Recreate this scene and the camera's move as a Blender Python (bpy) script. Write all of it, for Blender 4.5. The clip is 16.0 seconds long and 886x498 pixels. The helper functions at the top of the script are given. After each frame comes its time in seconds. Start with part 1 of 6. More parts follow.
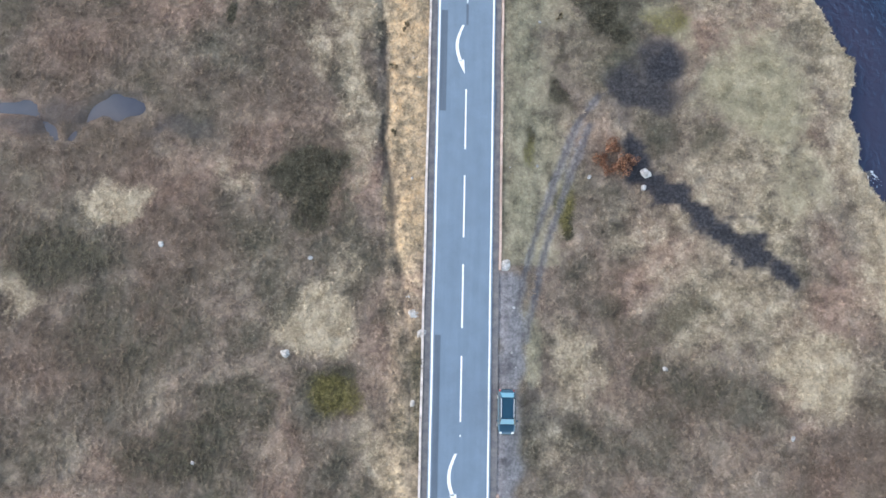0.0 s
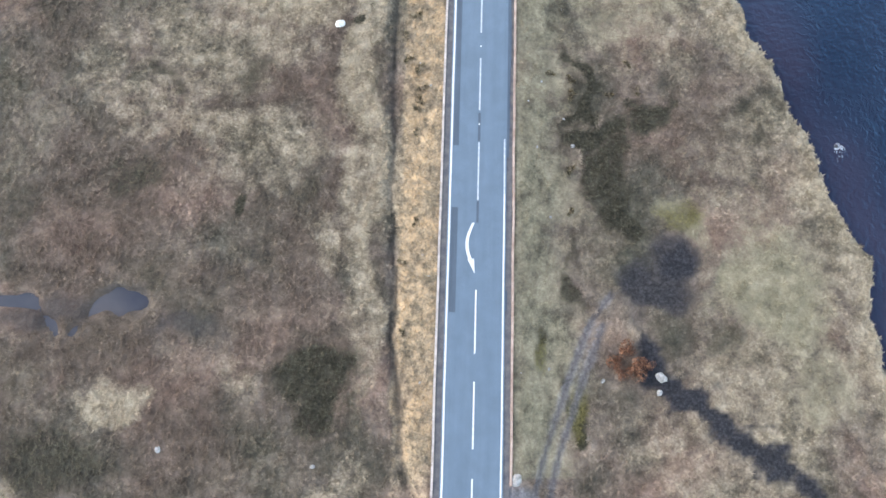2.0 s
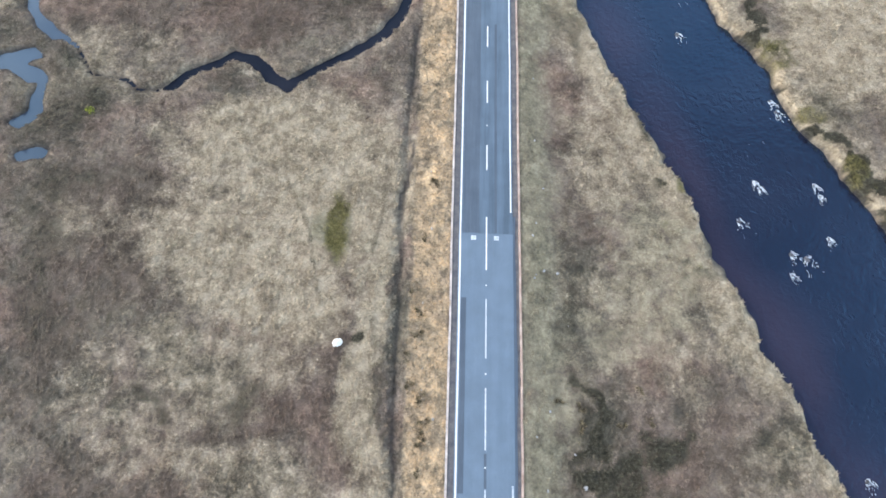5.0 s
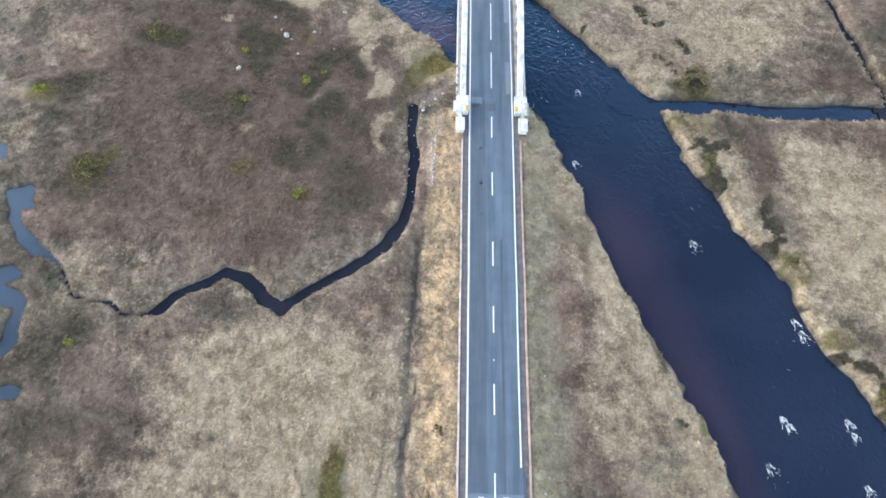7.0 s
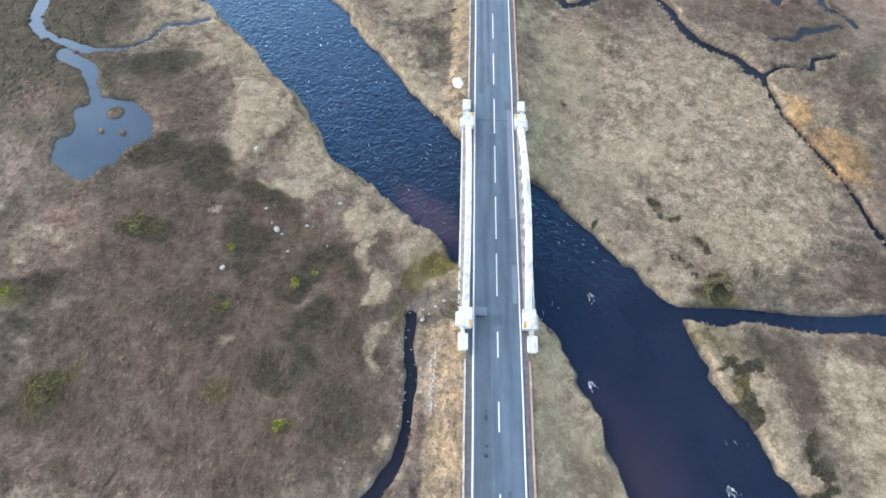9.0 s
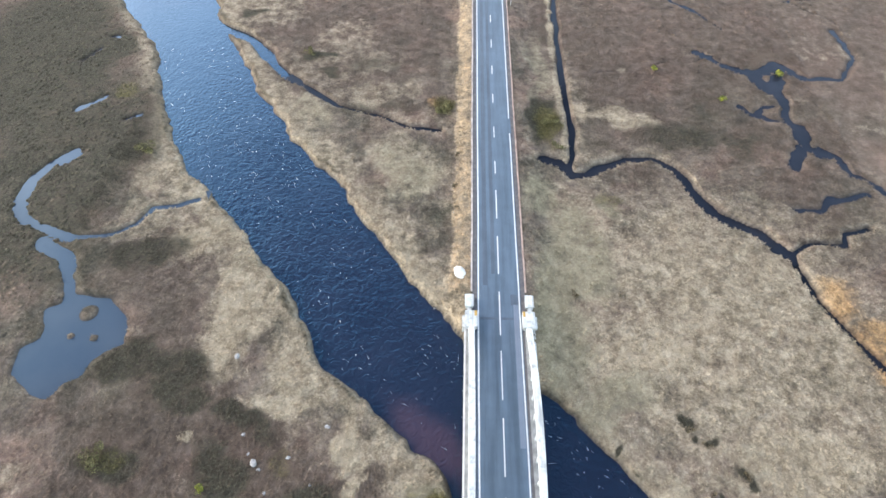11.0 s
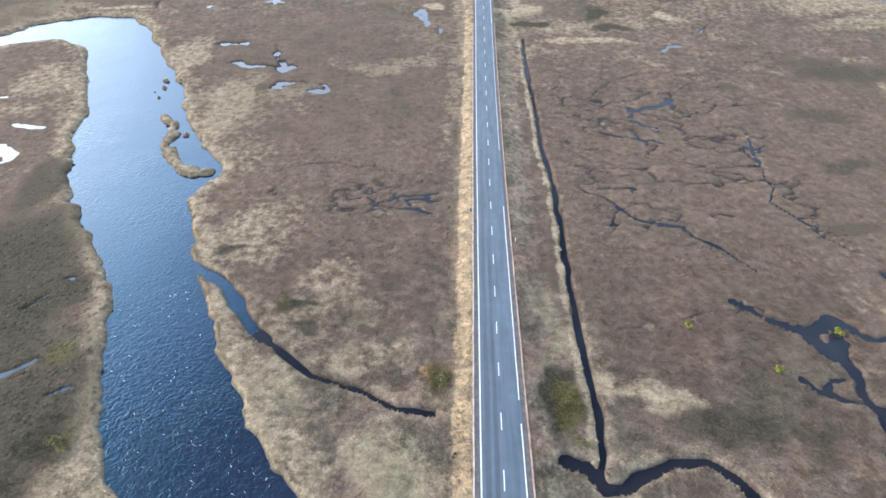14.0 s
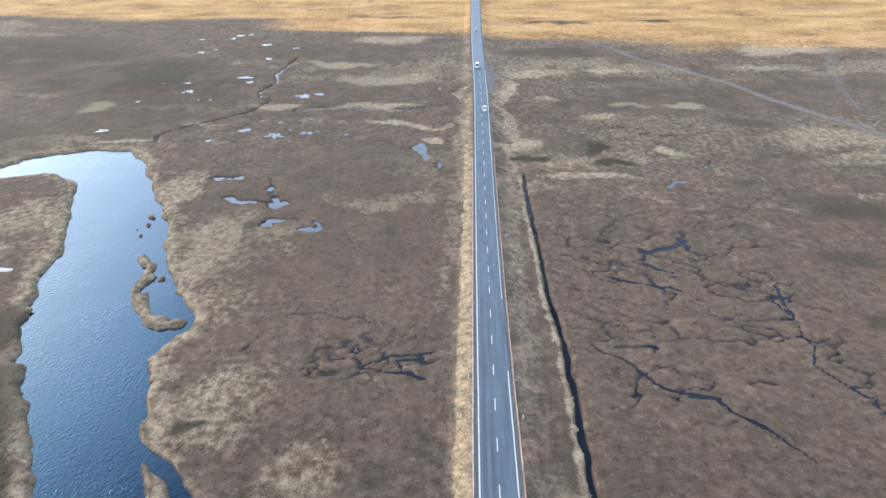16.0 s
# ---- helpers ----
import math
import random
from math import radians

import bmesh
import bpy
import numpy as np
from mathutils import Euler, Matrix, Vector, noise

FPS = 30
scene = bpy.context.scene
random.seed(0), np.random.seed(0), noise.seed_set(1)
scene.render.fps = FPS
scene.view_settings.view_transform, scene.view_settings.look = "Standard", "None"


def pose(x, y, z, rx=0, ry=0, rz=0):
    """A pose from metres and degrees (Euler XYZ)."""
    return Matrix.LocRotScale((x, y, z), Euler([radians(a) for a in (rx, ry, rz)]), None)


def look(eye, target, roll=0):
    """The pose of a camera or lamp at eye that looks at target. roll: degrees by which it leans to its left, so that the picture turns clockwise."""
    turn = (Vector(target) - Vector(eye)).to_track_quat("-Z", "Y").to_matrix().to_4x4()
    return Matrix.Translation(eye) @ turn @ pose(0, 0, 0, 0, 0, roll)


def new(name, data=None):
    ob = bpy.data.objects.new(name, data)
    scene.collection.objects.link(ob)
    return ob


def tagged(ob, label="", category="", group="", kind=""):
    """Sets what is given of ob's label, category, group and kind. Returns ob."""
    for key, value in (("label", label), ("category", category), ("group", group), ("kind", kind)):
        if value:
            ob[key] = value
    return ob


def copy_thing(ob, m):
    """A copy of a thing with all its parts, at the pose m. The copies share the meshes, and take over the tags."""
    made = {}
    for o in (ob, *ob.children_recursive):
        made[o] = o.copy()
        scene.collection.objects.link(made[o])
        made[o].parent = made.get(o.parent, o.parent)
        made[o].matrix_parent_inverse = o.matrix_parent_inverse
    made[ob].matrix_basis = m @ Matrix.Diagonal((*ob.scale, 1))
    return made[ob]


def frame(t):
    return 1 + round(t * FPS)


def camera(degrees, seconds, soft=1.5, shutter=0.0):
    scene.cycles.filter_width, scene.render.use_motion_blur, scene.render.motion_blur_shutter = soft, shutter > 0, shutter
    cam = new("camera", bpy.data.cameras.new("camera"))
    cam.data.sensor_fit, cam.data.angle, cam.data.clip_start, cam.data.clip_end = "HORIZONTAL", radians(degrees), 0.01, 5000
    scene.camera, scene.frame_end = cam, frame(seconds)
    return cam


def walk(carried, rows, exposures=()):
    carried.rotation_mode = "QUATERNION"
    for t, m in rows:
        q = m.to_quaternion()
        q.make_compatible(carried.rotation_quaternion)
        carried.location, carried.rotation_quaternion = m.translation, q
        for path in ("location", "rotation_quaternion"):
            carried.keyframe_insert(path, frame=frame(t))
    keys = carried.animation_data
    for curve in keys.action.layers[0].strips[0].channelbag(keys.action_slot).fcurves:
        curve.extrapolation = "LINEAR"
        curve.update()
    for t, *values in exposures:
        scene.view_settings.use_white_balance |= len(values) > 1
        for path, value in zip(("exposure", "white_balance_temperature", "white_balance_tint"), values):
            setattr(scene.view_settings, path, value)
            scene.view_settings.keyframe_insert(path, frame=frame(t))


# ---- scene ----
cam = camera(77.5, 16.0, 1.6)
PATH = [
    (0, (-2.012, -7.979, 54.765), (-2.01, -7.781, 52.775), 1.8),
    (0.5, (-1.859, -3.886, 54.923), (-1.871, -3.653, 52.937), -1.2),
    (1, (-2.159, 0.144, 55.034), (-2.172, 0.415, 53.053), -1.2),
    (1.5, (-2.592, 4.211, 55.177), (-2.606, 4.519, 53.201), -0.8),
    (2, (-3.0, 8.372, 55.352), (-3.013, 8.717, 53.382), -0.4),
    (2.5, (-3.424, 12.453, 55.539), (-3.433, 12.849, 53.579), 0.4),
    (3, (-3.653, 16.568, 55.787), (-3.664, 17.017, 53.838), 0.4),
    (3.5, (-3.85, 20.559, 56.072), (-3.862, 21.069, 54.138), 0.5),
    (4, (-4.171, 24.682, 56.47), (-4.18, 25.249, 54.552), 0.9),
    (4.2, (-4.317, 26.686, 56.589), (-4.322, 27.264, 54.675), 1.3),
    (6.3, (-5.734, 50.905, 60.81), (-5.727, 51.571, 58.925), 2.3),
    (6.5, (-5.885, 53.148, 60.942), (-5.878, 53.833, 59.064), 2.2),
    (7, (-6.114, 58.404, 61.341), (-6.107, 59.137, 59.481), 2.1),
    (7.5, (-6.407, 63.354, 61.619), (-6.399, 64.143, 59.782), 2.4),
    (8, (-6.671, 68.168, 61.822), (-6.662, 69.017, 60.012), 2.4),
    (8.5, (-6.792, 72.95, 61.918), (-6.786, 73.864, 60.139), 2.4),
    (9, (-6.808, 77.607, 62.085), (-6.808, 78.587, 60.342), 2.2),
    (9.2, (-6.753, 79.495, 62.167), (-6.757, 80.5, 60.439), 1.9),
    (11.3, (-5.917, 99.558, 64.972), (-5.973, 100.811, 63.414), -0.7),
    (11.5, (-5.887, 101.54, 65.02), (-5.947, 102.817, 63.482), -0.8),
    (12, (-5.654, 106.498, 65.028), (-5.721, 107.843, 63.549), -1.0),
    (12.5, (-5.495, 111.198, 65.07), (-5.567, 112.612, 63.658), -0.9),
    (13, (-5.464, 115.725, 65.162), (-5.538, 117.206, 63.82), -0.8),
    (13.5, (-5.332, 120.3, 65.324), (-5.41, 121.843, 64.053), -0.8),
    (14, (-5.535, 124.985, 65.59), (-5.611, 126.583, 64.39), -0.6),
    (14.5, (-5.598, 129.646, 65.907), (-5.676, 131.299, 64.784), -0.6),
    (15, (-5.412, 134.079, 66.282), (-5.494, 135.785, 65.241), -0.5),
    (15.5, (-5.202, 138.396, 66.623), (-5.288, 140.152, 65.669), -0.5),
    (16, (-4.862, 142.405, 66.918), (-4.954, 144.205, 66.052), -0.6),
]
walk(cam, [(t, look(eye, target, roll)) for t, eye, target, roll in PATH], exposures=((0.0, 0.20, 7200, 14), (9.0, 0.20, 7250, 14.5), (12.5, 0.22, 7450, 15.5), (14.5, 0.20, 7400, 15), (15.5, 0.16, 7350, 15), (16.0, -0.02, 7300, 14.5)))

# ---- light ----
world = bpy.data.worlds.new("world")
scene.world = world
world.use_nodes = True
wn = world.node_tree
sky = wn.nodes.new("ShaderNodeTexSky")
sky.sky_type = "NISHITA"
sky.sun_disc = False
sky.sun_elevation = radians(28)
sky.sun_rotation = radians(-69)
sky.altitude = 200
sky.dust_density = 0.9
sky.air_density = 1.4
sky.ozone_density = 2.5
wn.nodes["Background"].inputs["Strength"].default_value = 0.15
# broken thin cloud over the whole sky
cloud = wn.nodes.new("ShaderNodeTexNoise")
cloud.inputs["Scale"].default_value = 4.5
cloud.inputs["Detail"].default_value = 6
veil = wn.nodes.new("ShaderNodeMapRange")
veil.inputs["From Min"].default_value, veil.inputs["From Max"].default_value = 0.50, 0.66
veil.inputs["To Max"].default_value = 0.78
# the cloud closes up and brightens towards the horizon
where = wn.nodes.new("ShaderNodeTexCoord")
split_up = wn.nodes.new("ShaderNodeSeparateXYZ")
wn.links.new(where.outputs["Generated"], split_up.inputs[0])
low_sky = wn.nodes.new("ShaderNodeMapRange")
low_sky.interpolation_type = "SMOOTHSTEP"
low_sky.inputs["From Min"].default_value, low_sky.inputs["From Max"].default_value = 0.95, 0.30
wn.links.new(split_up.outputs["Z"], low_sky.inputs["Value"])
closing = wn.nodes.new("ShaderNodeMath")
closing.operation = "MULTIPLY_ADD"
closing.inputs[1].default_value = 0.34
wn.links.new(low_sky.outputs[0], closing.inputs[0])
wn.links.new(cloud.outputs["Fac"], closing.inputs[2])
wn.links.new(closing.outputs[0], veil.inputs["Value"])
bright = wn.nodes.new("ShaderNodeMath")
bright.operation = "MULTIPLY_ADD"
bright.inputs[1].default_value, bright.inputs[2].default_value = 5.2, 1.9
wn.links.new(low_sky.outputs[0], bright.inputs[0])
lit = wn.nodes.new("ShaderNodeHueSaturation")
lit.inputs["Saturation"].default_value = 0.82
wn.links.new(bright.outputs[0], lit.inputs["Value"])
wn.links.new(sky.outputs[0], lit.inputs["Color"])
over = wn.nodes.new("ShaderNodeMix")
over.data_type = "RGBA"
wn.links.new(veil.outputs[0], over.inputs["Factor"])
wn.links.new(sky.outputs[0], over.inputs["A"])
wn.links.new(lit.outputs[0], over.inputs["B"])
wn.links.new(over.outputs["Result"], wn.nodes["Background"].inputs["Color"])
sun = new("sun", bpy.data.lights.new("sun", "SUN"))
sun.data.energy = 0.85
sun.data.angle = radians(24)
sun.data.color = (1.0, 0.95, 0.89)
sun.matrix_world = look((-824, 316, 469), (0, 0, 0))

# ---- the lie of the land ----


def hash2(ix, iy, seed):
    h = np.sin(ix * 127.1 + iy * 311.7 + seed * 74.7) * 43758.5453
    return h - np.floor(h)


def value_noise(x, y, size, seed=0):
    """Smooth lattice noise from -1 to 1."""
    u, v = np.asarray(x, float) / size, np.asarray(y, float) / size
    iu, iv = np.floor(u), np.floor(v)
    fu, fv = u - iu, v - iv
    fu, fv = fu * fu * (3 - 2 * fu), fv * fv * (3 - 2 * fv)
    a, b = hash2(iu, iv, seed), hash2(iu + 1, iv, seed)
    c, d = hash2(iu, iv + 1, seed), hash2(iu + 1, iv + 1, seed)
    return 2 * ((a * (1 - fu) + b * fu) * (1 - fv) + (c * (1 - fu) + d * fu) * fv) - 1


def fractal(x, y, size, octaves=4, seed=0):
    total, amp, norm = 0.0, 1.0, 0.0
    for k in range(octaves):
        total = total + amp * value_noise(x + 17.3 * k, y - 9.1 * k, size / 2 ** k, seed + k)
        norm += amp
        amp *= 0.55
    return total / norm


def smooth(lo, hi, v):
    t = np.clip((v - lo) / (hi - lo), 0, 1)
    return t * t * (3 - 2 * t)


def rise(y):
    """The moor climbs into a hillside far ahead."""
    u = np.clip((np.asarray(y, float) - 255) / 30, -40, 60)
    return 0.155 * 30 * np.log1p(np.exp(u)) * (1 - 0.45 * smooth(800, 2600, np.asarray(y, float)))


def line_distance(x, y, pts):
    best = np.full(np.shape(x), 1e9)
    for (ax, ay), (bx, by) in zip(pts[:-1], pts[1:]):
        dx, dy = bx - ax, by - ay
        t = np.clip(((x - ax) * dx + (y - ay) * dy) / max(dx * dx + dy * dy, 1e-9), 0, 1)
        best = np.minimum(best, (x - ax - t * dx) ** 2 + (y - ay - t * dy) ** 2)
    return np.sqrt(best)


def inside(x, y, pts):
    odd = np.zeros(np.shape(x), bool)
    for (ax, ay), (bx, by) in zip(pts, pts[1:] + pts[:1]):
        if ay != by:
            odd ^= ((ay > y) != (by > y)) & (x < (bx - ax) * (y - ay) / (by - ay) + ax)
    return odd


WEST_BANK = [(60, -80), (54, -40), (48, -10), (44.7, 3.6), (41.7, 7.8), (41, 14.5), (41.4, 18.8), (39.5, 22), (38, 26), (34.6, 34.4),
             (30.8, 45), (26, 55), (23.4, 63.4), (20, 69.5), (17, 78), (13.5, 87.5), (10.4, 94.5), (8.5, 100.5), (6, 104), (-4.4, 112.2),
             (-8.7, 116.3), (-13.5, 119.7), (-18.8, 124.7), (-22.4, 128), (-28.9, 137.5), (-34.7, 145.6), (-46, 157), (-54.5, 167.5),
             (-63, 182), (-71, 200.5), (-80, 211), (-90, 222.5), (-102, 240), (-112, 260), (-114, 271), (-126, 293), (-137, 314),
             (-148, 320.5), (-166, 316), (-190, 300), (-240, 285)]
EAST_BANK = [(-245, 300), (-190, 318), (-172, 325), (-166, 334), (-150, 340.5), (-133, 340.5), (-122, 330), (-108, 308), (-92.4, 287),
             (-86.6, 272), (-75, 254), (-66.2, 245), (-65.3, 239), (-68.5, 230), (-61, 214.6), (-58, 207.2), (-50, 193), (-46, 185.5),
             (-37, 174), (-26.8, 161.4), (-19, 151), (-11, 140), (-8.2, 135.2), (-4.9, 132), (5.8, 125.2), (10.7, 120.7), (15.6, 115.5),
             (18.7, 110.7), (22.5, 106.8), (23.5, 103.6), (26, 97.3), (29.7, 90.4), (33.8, 83), (37.3, 74.7), (41, 68), (43.5, 63),
             (46.5, 56), (55, 42), (66, 20), (76, -10), (84, -80)]
RIVER = WEST_BANK + EAST_BANK
SPITS = [[(-90.0, 268.9), (-86.4, 264.3), (-84.7, 260.0), (-84.2, 255.0), (-80.4, 248.6), (-75.4, 243.1), (-70.5, 240.8), (-67.7, 242.1)]]

# channels: line, half width, water level below the moor, whether it stays wet
CHANNELS = {}
CHANNELS["tributary"] = ([(19, 107), (27, 105.3), (35, 105.2), (43, 105.2), (56, 104.7), (75, 104), (110, 101)], 1.1, 1.0)
CHANNELS["brook_west"] = ([(-10.3, 103.6), (-10.2, 99.6), (-10.2, 95.0), (-10.3, 90.2), (-11.1, 86.8), (-12.6, 83.8), (-15.1, 81.6), (-18.5, 79.4), (-21.8, 77.2), (-24.6, 75.2), (-27.2,
    76.6), (-29.6, 78.7), (-31.8, 79.6), (-33.3, 78.2), (-36.8, 76.4), (-38.6, 75.0)], 0.66, 0.5)
CHANNELS["drain_west"] = ([(-9.7, 174.4), (-15.1, 175.2), (-19.7, 177.6), (-24.3, 179.5), (-29.0, 181.0), (-32.4, 183.8), (-36.0, 186.7), (-38.9, 188.4)], 0.55, 0.75)
CHANNELS["brook_east"] = ([(8.8, 167.8), (11.2, 166.8), (12.9, 164.1), (15.2, 163.7), (18.1, 165.8), (22.7, 168.0), (26.8, 167.9), (30.3, 165.7), (32.5, 161.4), (34.4,
    157.1), (34.7, 155.8), (40.7, 152.1), (43.8, 147.7)], 0.92, 0.8)
CHANNELS["drain_east"] = ([(12.8, 165.4), (13.9, 169.6), (14.4, 174.1), (14.0, 184.2), (14.0, 196.1), (14.4, 214.2), (14.9, 236.8), (13.8, 252.3), (13.8, 274.4), (13.1,
    294.3), (13.2, 319.9)], 0.5, 0.7)
CHANNELS["side_brook"] = ([(43.6, 147.9), (47.6, 150.0), (50.9, 150.1), (53.2, 150.0), (54.0, 152.6), (57.9, 153.4)], 0.4, 0.6)
CHANNELS["bog_runnel"] = ([(67.0, 259.6), (65.6, 248.4), (64.5, 241.6), (65.0, 237.3), (61.6, 231.3), (63.8, 227.6), (65.9, 223.2), (66.8, 219.1), (69.2, 216.0), (70.9,
    214.3)], 0.04, 0.3)
CHANNELS["pool_feed"] = ([(-65.7, 147.5), (-70.2, 149.4), (-74.8, 151.5), (-77.4, 155.3), (-77.3, 159.6), (-75.8, 163.1), (-74.2, 165.8), (-73.4, 167.2)], 0.75, 0.25)
CHANNELS["pool_arm"] = ([(-65.7, 147.5), (-59.4, 148.7), (-56.0, 150.9), (-54.6, 154.3), (-51.3, 154.9), (-48.1, 156.2)], 0.3, 0.25)
CHANNELS["hill_creek"] = ([(-126, 346), (-128, 353), (-116, 365), (-100, 378), (-95, 393), (-101, 397), (-104, 406), (-100, 418), (-104, 432), (-101, 460)], 0.5, 0.6)
CHANNELS["hill_drain"] = ([(-81, 379), (-80, 384), (-57, 385), (-51, 382), (-32, 383), (-17, 387)], 0.3, 0.5)
CHANNELS["brook_tail"] = ([(-38.6, 75.0), (-40.4, 73.9), (-42.8, 74.0), (-45.5, 75.5), (-49.1, 76.2), (-53.4, 80.8)], 0.1, 0.4)
CHANNELS["drain_mouth"] = ([(-38.4, 188.4), (-41.2, 190.5), (-44.0, 193.8), (-47.0, 198.0), (-49.5, 201.3), (-54.0, 204.6), (-59.0, 208.0)], 1.15, 1.0)
# a recessed brown ditch; its dark water sheet stands in for shade
CHANNELS["ditch_lower"] = ([(43.7, 147.4), (45.0, 140.2), (47.8, 134.6), (50.1, 128.4), (51.8, 123.5), (52.6, 118.9), (53.2, 116.7), (56, 105.5)], 0.55, 0.8)
CHANNELS["pool_link"] = ([(-62.9, 142.1), (-65.1, 144.5), (-69.5, 146.8)], 0.9, 0.25)
POOLS = {}
POOLS["east_arm"] = ([[(42.2, 199.8), (45.5, 196.4), (49.5, 193.7)], [(60.7, 191.1), (64.8, 191.0), (68.5, 191.1), (71.6, 194.7), (73.6, 198.2), (72.8, 204.6), (73.2, 208.0)], [(49.1, 180.2), (50.4,
    182.3), (52.2, 183.1)], [(56.0, 171.6), (58.9, 169.7), (59.5, 164.6), (62.1, 162.9), (63.2, 161.1)], [(46.0, 182.3), (48.3, 180.1), (52.7, 178.4)], [(47.3, 156.1), (51.8, 156.8), (54.5, 159.1),
    (60.0, 159.8)]], 0.35)
POOLS["east_pool"] = ([[(48.5, 194.2), (51.8, 191.2), (54.7, 194.2), (57.1, 195.0), (58.9, 193.1), (61.0, 191.2)], [(51.7, 191.0), (52.7, 188.9), (53.9, 187.0), (54.6, 184.0), (53.6, 180.0), (54.4, 176.5),
    (54.2, 172.0)], [(53.9, 187.3), (55.6, 190.1), (56.4, 193.4)], [(54.2, 172.0), (51.8, 167.8), (50.8, 166.6)], [(54.6, 171.6), (57.0, 169.6)]], 0.8)
POOLS["bog_pool"] = ([[(21.0, 235.0), (25.2, 232.1), (27.9, 228.3), (30.4, 224.7), (35.2, 222.3), (40.4, 221.6), (41.7, 217.5), (45.1, 214.5), (47.3, 212.3), (49.2,
    208.8)], [(24.8, 236.2), (33.1, 235.4)], [(27.8, 228.0), (26.1, 222.8)]], 0.14)
POOLS["bog_pool.001"] = ([[(41.0, 273.0), (47.1, 276.1), (52.4, 278.4)], [(39.2, 268.5), (42.2, 265.7), (44.7, 264.4)], [(29.7, 261.3), (35.0, 259.5), (41.6, 258.1),
    (43.9, 256.4)]], 0.25)
POOLS["bog_pool.002"] = ([[(-27.6, 231.5), (-24.7, 228.6), (-21.4, 230.7), (-16.7, 231.8), (-11.9, 233.0)], [(-25.9, 228.6), (-20.9, 226.8), (-15.0, 226.1), (-12.1,
    225.2)], [(-17.4, 226.9), (-18.9, 229.8), (-14.2, 230.9)]], 0.12)
POOLS["far_pool"] = ([[(-81.3, 302.6), (-74.8, 299.5), (-69.4, 299.6), (-63.4, 297.8), (-61.2, 299.8)], [(-70.7, 313.8), (-67.4, 305.6), (-64.5, 299.7)], [(-89.8, 315.7),
    (-82.3, 316.6)], [(-63.5, 285.9), (-62.6, 288.7), (-56.0, 289.5)], [(-52.7, 283.4), (-47.2, 284.8), (-49.4, 287.2)]], 0.85)
POOLS["far_pool.002"] = ([[(-26.3, 342.4), (-21.7, 337.4), (-20.4, 332.5)], [(-23.3, 345.0), (-20.8, 339.9)], [(-15.6, 330.2), (-14.6, 325.5)]], 0.6)
POOLS["far_pool.005"] = ([[(-130.7, 263.3), (-127.3, 262.4), (-122.7, 261.5)], [(-127.4, 251.6), (-123.4, 248.7), (-120.1, 244.5), (-122.3, 243.1)], [(-147.5, 278.3),
    (-143.9, 279.1)]], 0.6)
POOLS["far_pool.007"] = ([[(59.3, 312.3), (61.1, 315.7), (64.1, 316.5)], [(74.7, 326.6), (78.1, 331.2)], [(60.1, 355.4), (68.2, 353.2), (79.0, 353.9), (86.1, 356.1)],
    [(54.6, 322.8), (58.0, 323.8)], [(3.1, 324.4), (8.1, 322.7)], [(50.4, 360.9), (56.2, 362.1)]], 0.4)
POOLS["moor_pool"] = ([[(-83.1, 193.1), (-82.3, 195.6), (-81.5, 197.3)], [(-78.0, 178.2), (-76.4, 180.5), (-73.9, 182.4)], [(-67.9, 175.8), (-65.4, 176.5)], [(-74.2,
    163.2), (-73.1, 165.0), (-72.2, 166.4)], [(-80.8, 201.4), (-79.3, 201.8)]], 0.3)
HOLLOW = [(17.9, 8.6), (18.8, 6.4), (20.2, 4.0), (22.5, 3.4), (24.5, 1.6), (27.4, -0.5), (29.6, -1.7), (31.9, -3.6), (33.5, -4.6)]
# pools with an outline of their own
LAGOONS = {}
LAGOONS["west_pool"] = [(-64.0, 143.9), (-60.2, 138.0), (-54.7, 137.1), (-51.2, 133.9), (-50.2, 130.1), (-53.5, 127.8), (-54.3, 125.2), (-56.3, 124.1), (-57.2, 122.1),
    (-59.4, 122.8), (-63.2, 125.3), (-64.1, 128.9), (-61.9, 130.6), (-63.0, 135.0), (-60.9, 136.2), (-64.4, 142.6)]
LAGOONS["reed_pool"] = [(-61.4, 89.4), (-57.9, 90.0), (-56.9, 87.6), (-58.3, 86.6), (-57.5, 84.8), (-55.3, 82.7), (-53.5, 81.1), (-55.2, 80.9), (-56.9, 82.2), (-58.9,
    84.1), (-60.2, 86.5)]
LAGOONS["reed_pool.001"] = [(-62.0, 78.2), (-60.2, 79.0), (-57.3, 79.8), (-55.9, 78.4), (-57.7, 77.5), (-54.7, 75.4), (-54.0, 71.4), (-54.4, 69.3), (-56.3, 67.9), (-57.8,
    68.5), (-55.3, 70.3), (-55.8, 74.3), (-59.4, 76.2), (-61.4, 76.1)]
LAGOONS["reed_pool.002"] = [(-67.6, 96.5), (-65.4, 96.7), (-63.1, 95.9), (-62.8, 94.3), (-64.6, 94.1), (-66.8, 94.0)]
LAGOONS["reed_pool.003"] = [(-55.7, 64.9), (-53.3, 65.6), (-51.9, 65.0), (-52.3, 64.1), (-55.1, 63.9)]
LAGOONS["puddle"] = [(-41.7, 7.8), (-40.8, 9.6), (-39.3, 12.1), (-37.0, 13.4), (-34.9, 12.8), (-33.0, 11.6), (-34.5, 11.1), (-37.1, 10.4), (-39.0, 9.2), (-41.0, 7.6)]
LAGOONS["puddle.001"] = [(-50.5, 12.1), (-48.8, 12.3), (-45.9, 12.7), (-44.0, 11.4), (-42.6, 9.6), (-41.8, 8.0), (-43.0, 7.3), (-44.4, 9.5), (-45.7, 11.0), (-48.6, 11.0),
    (-50.4, 10.8)]
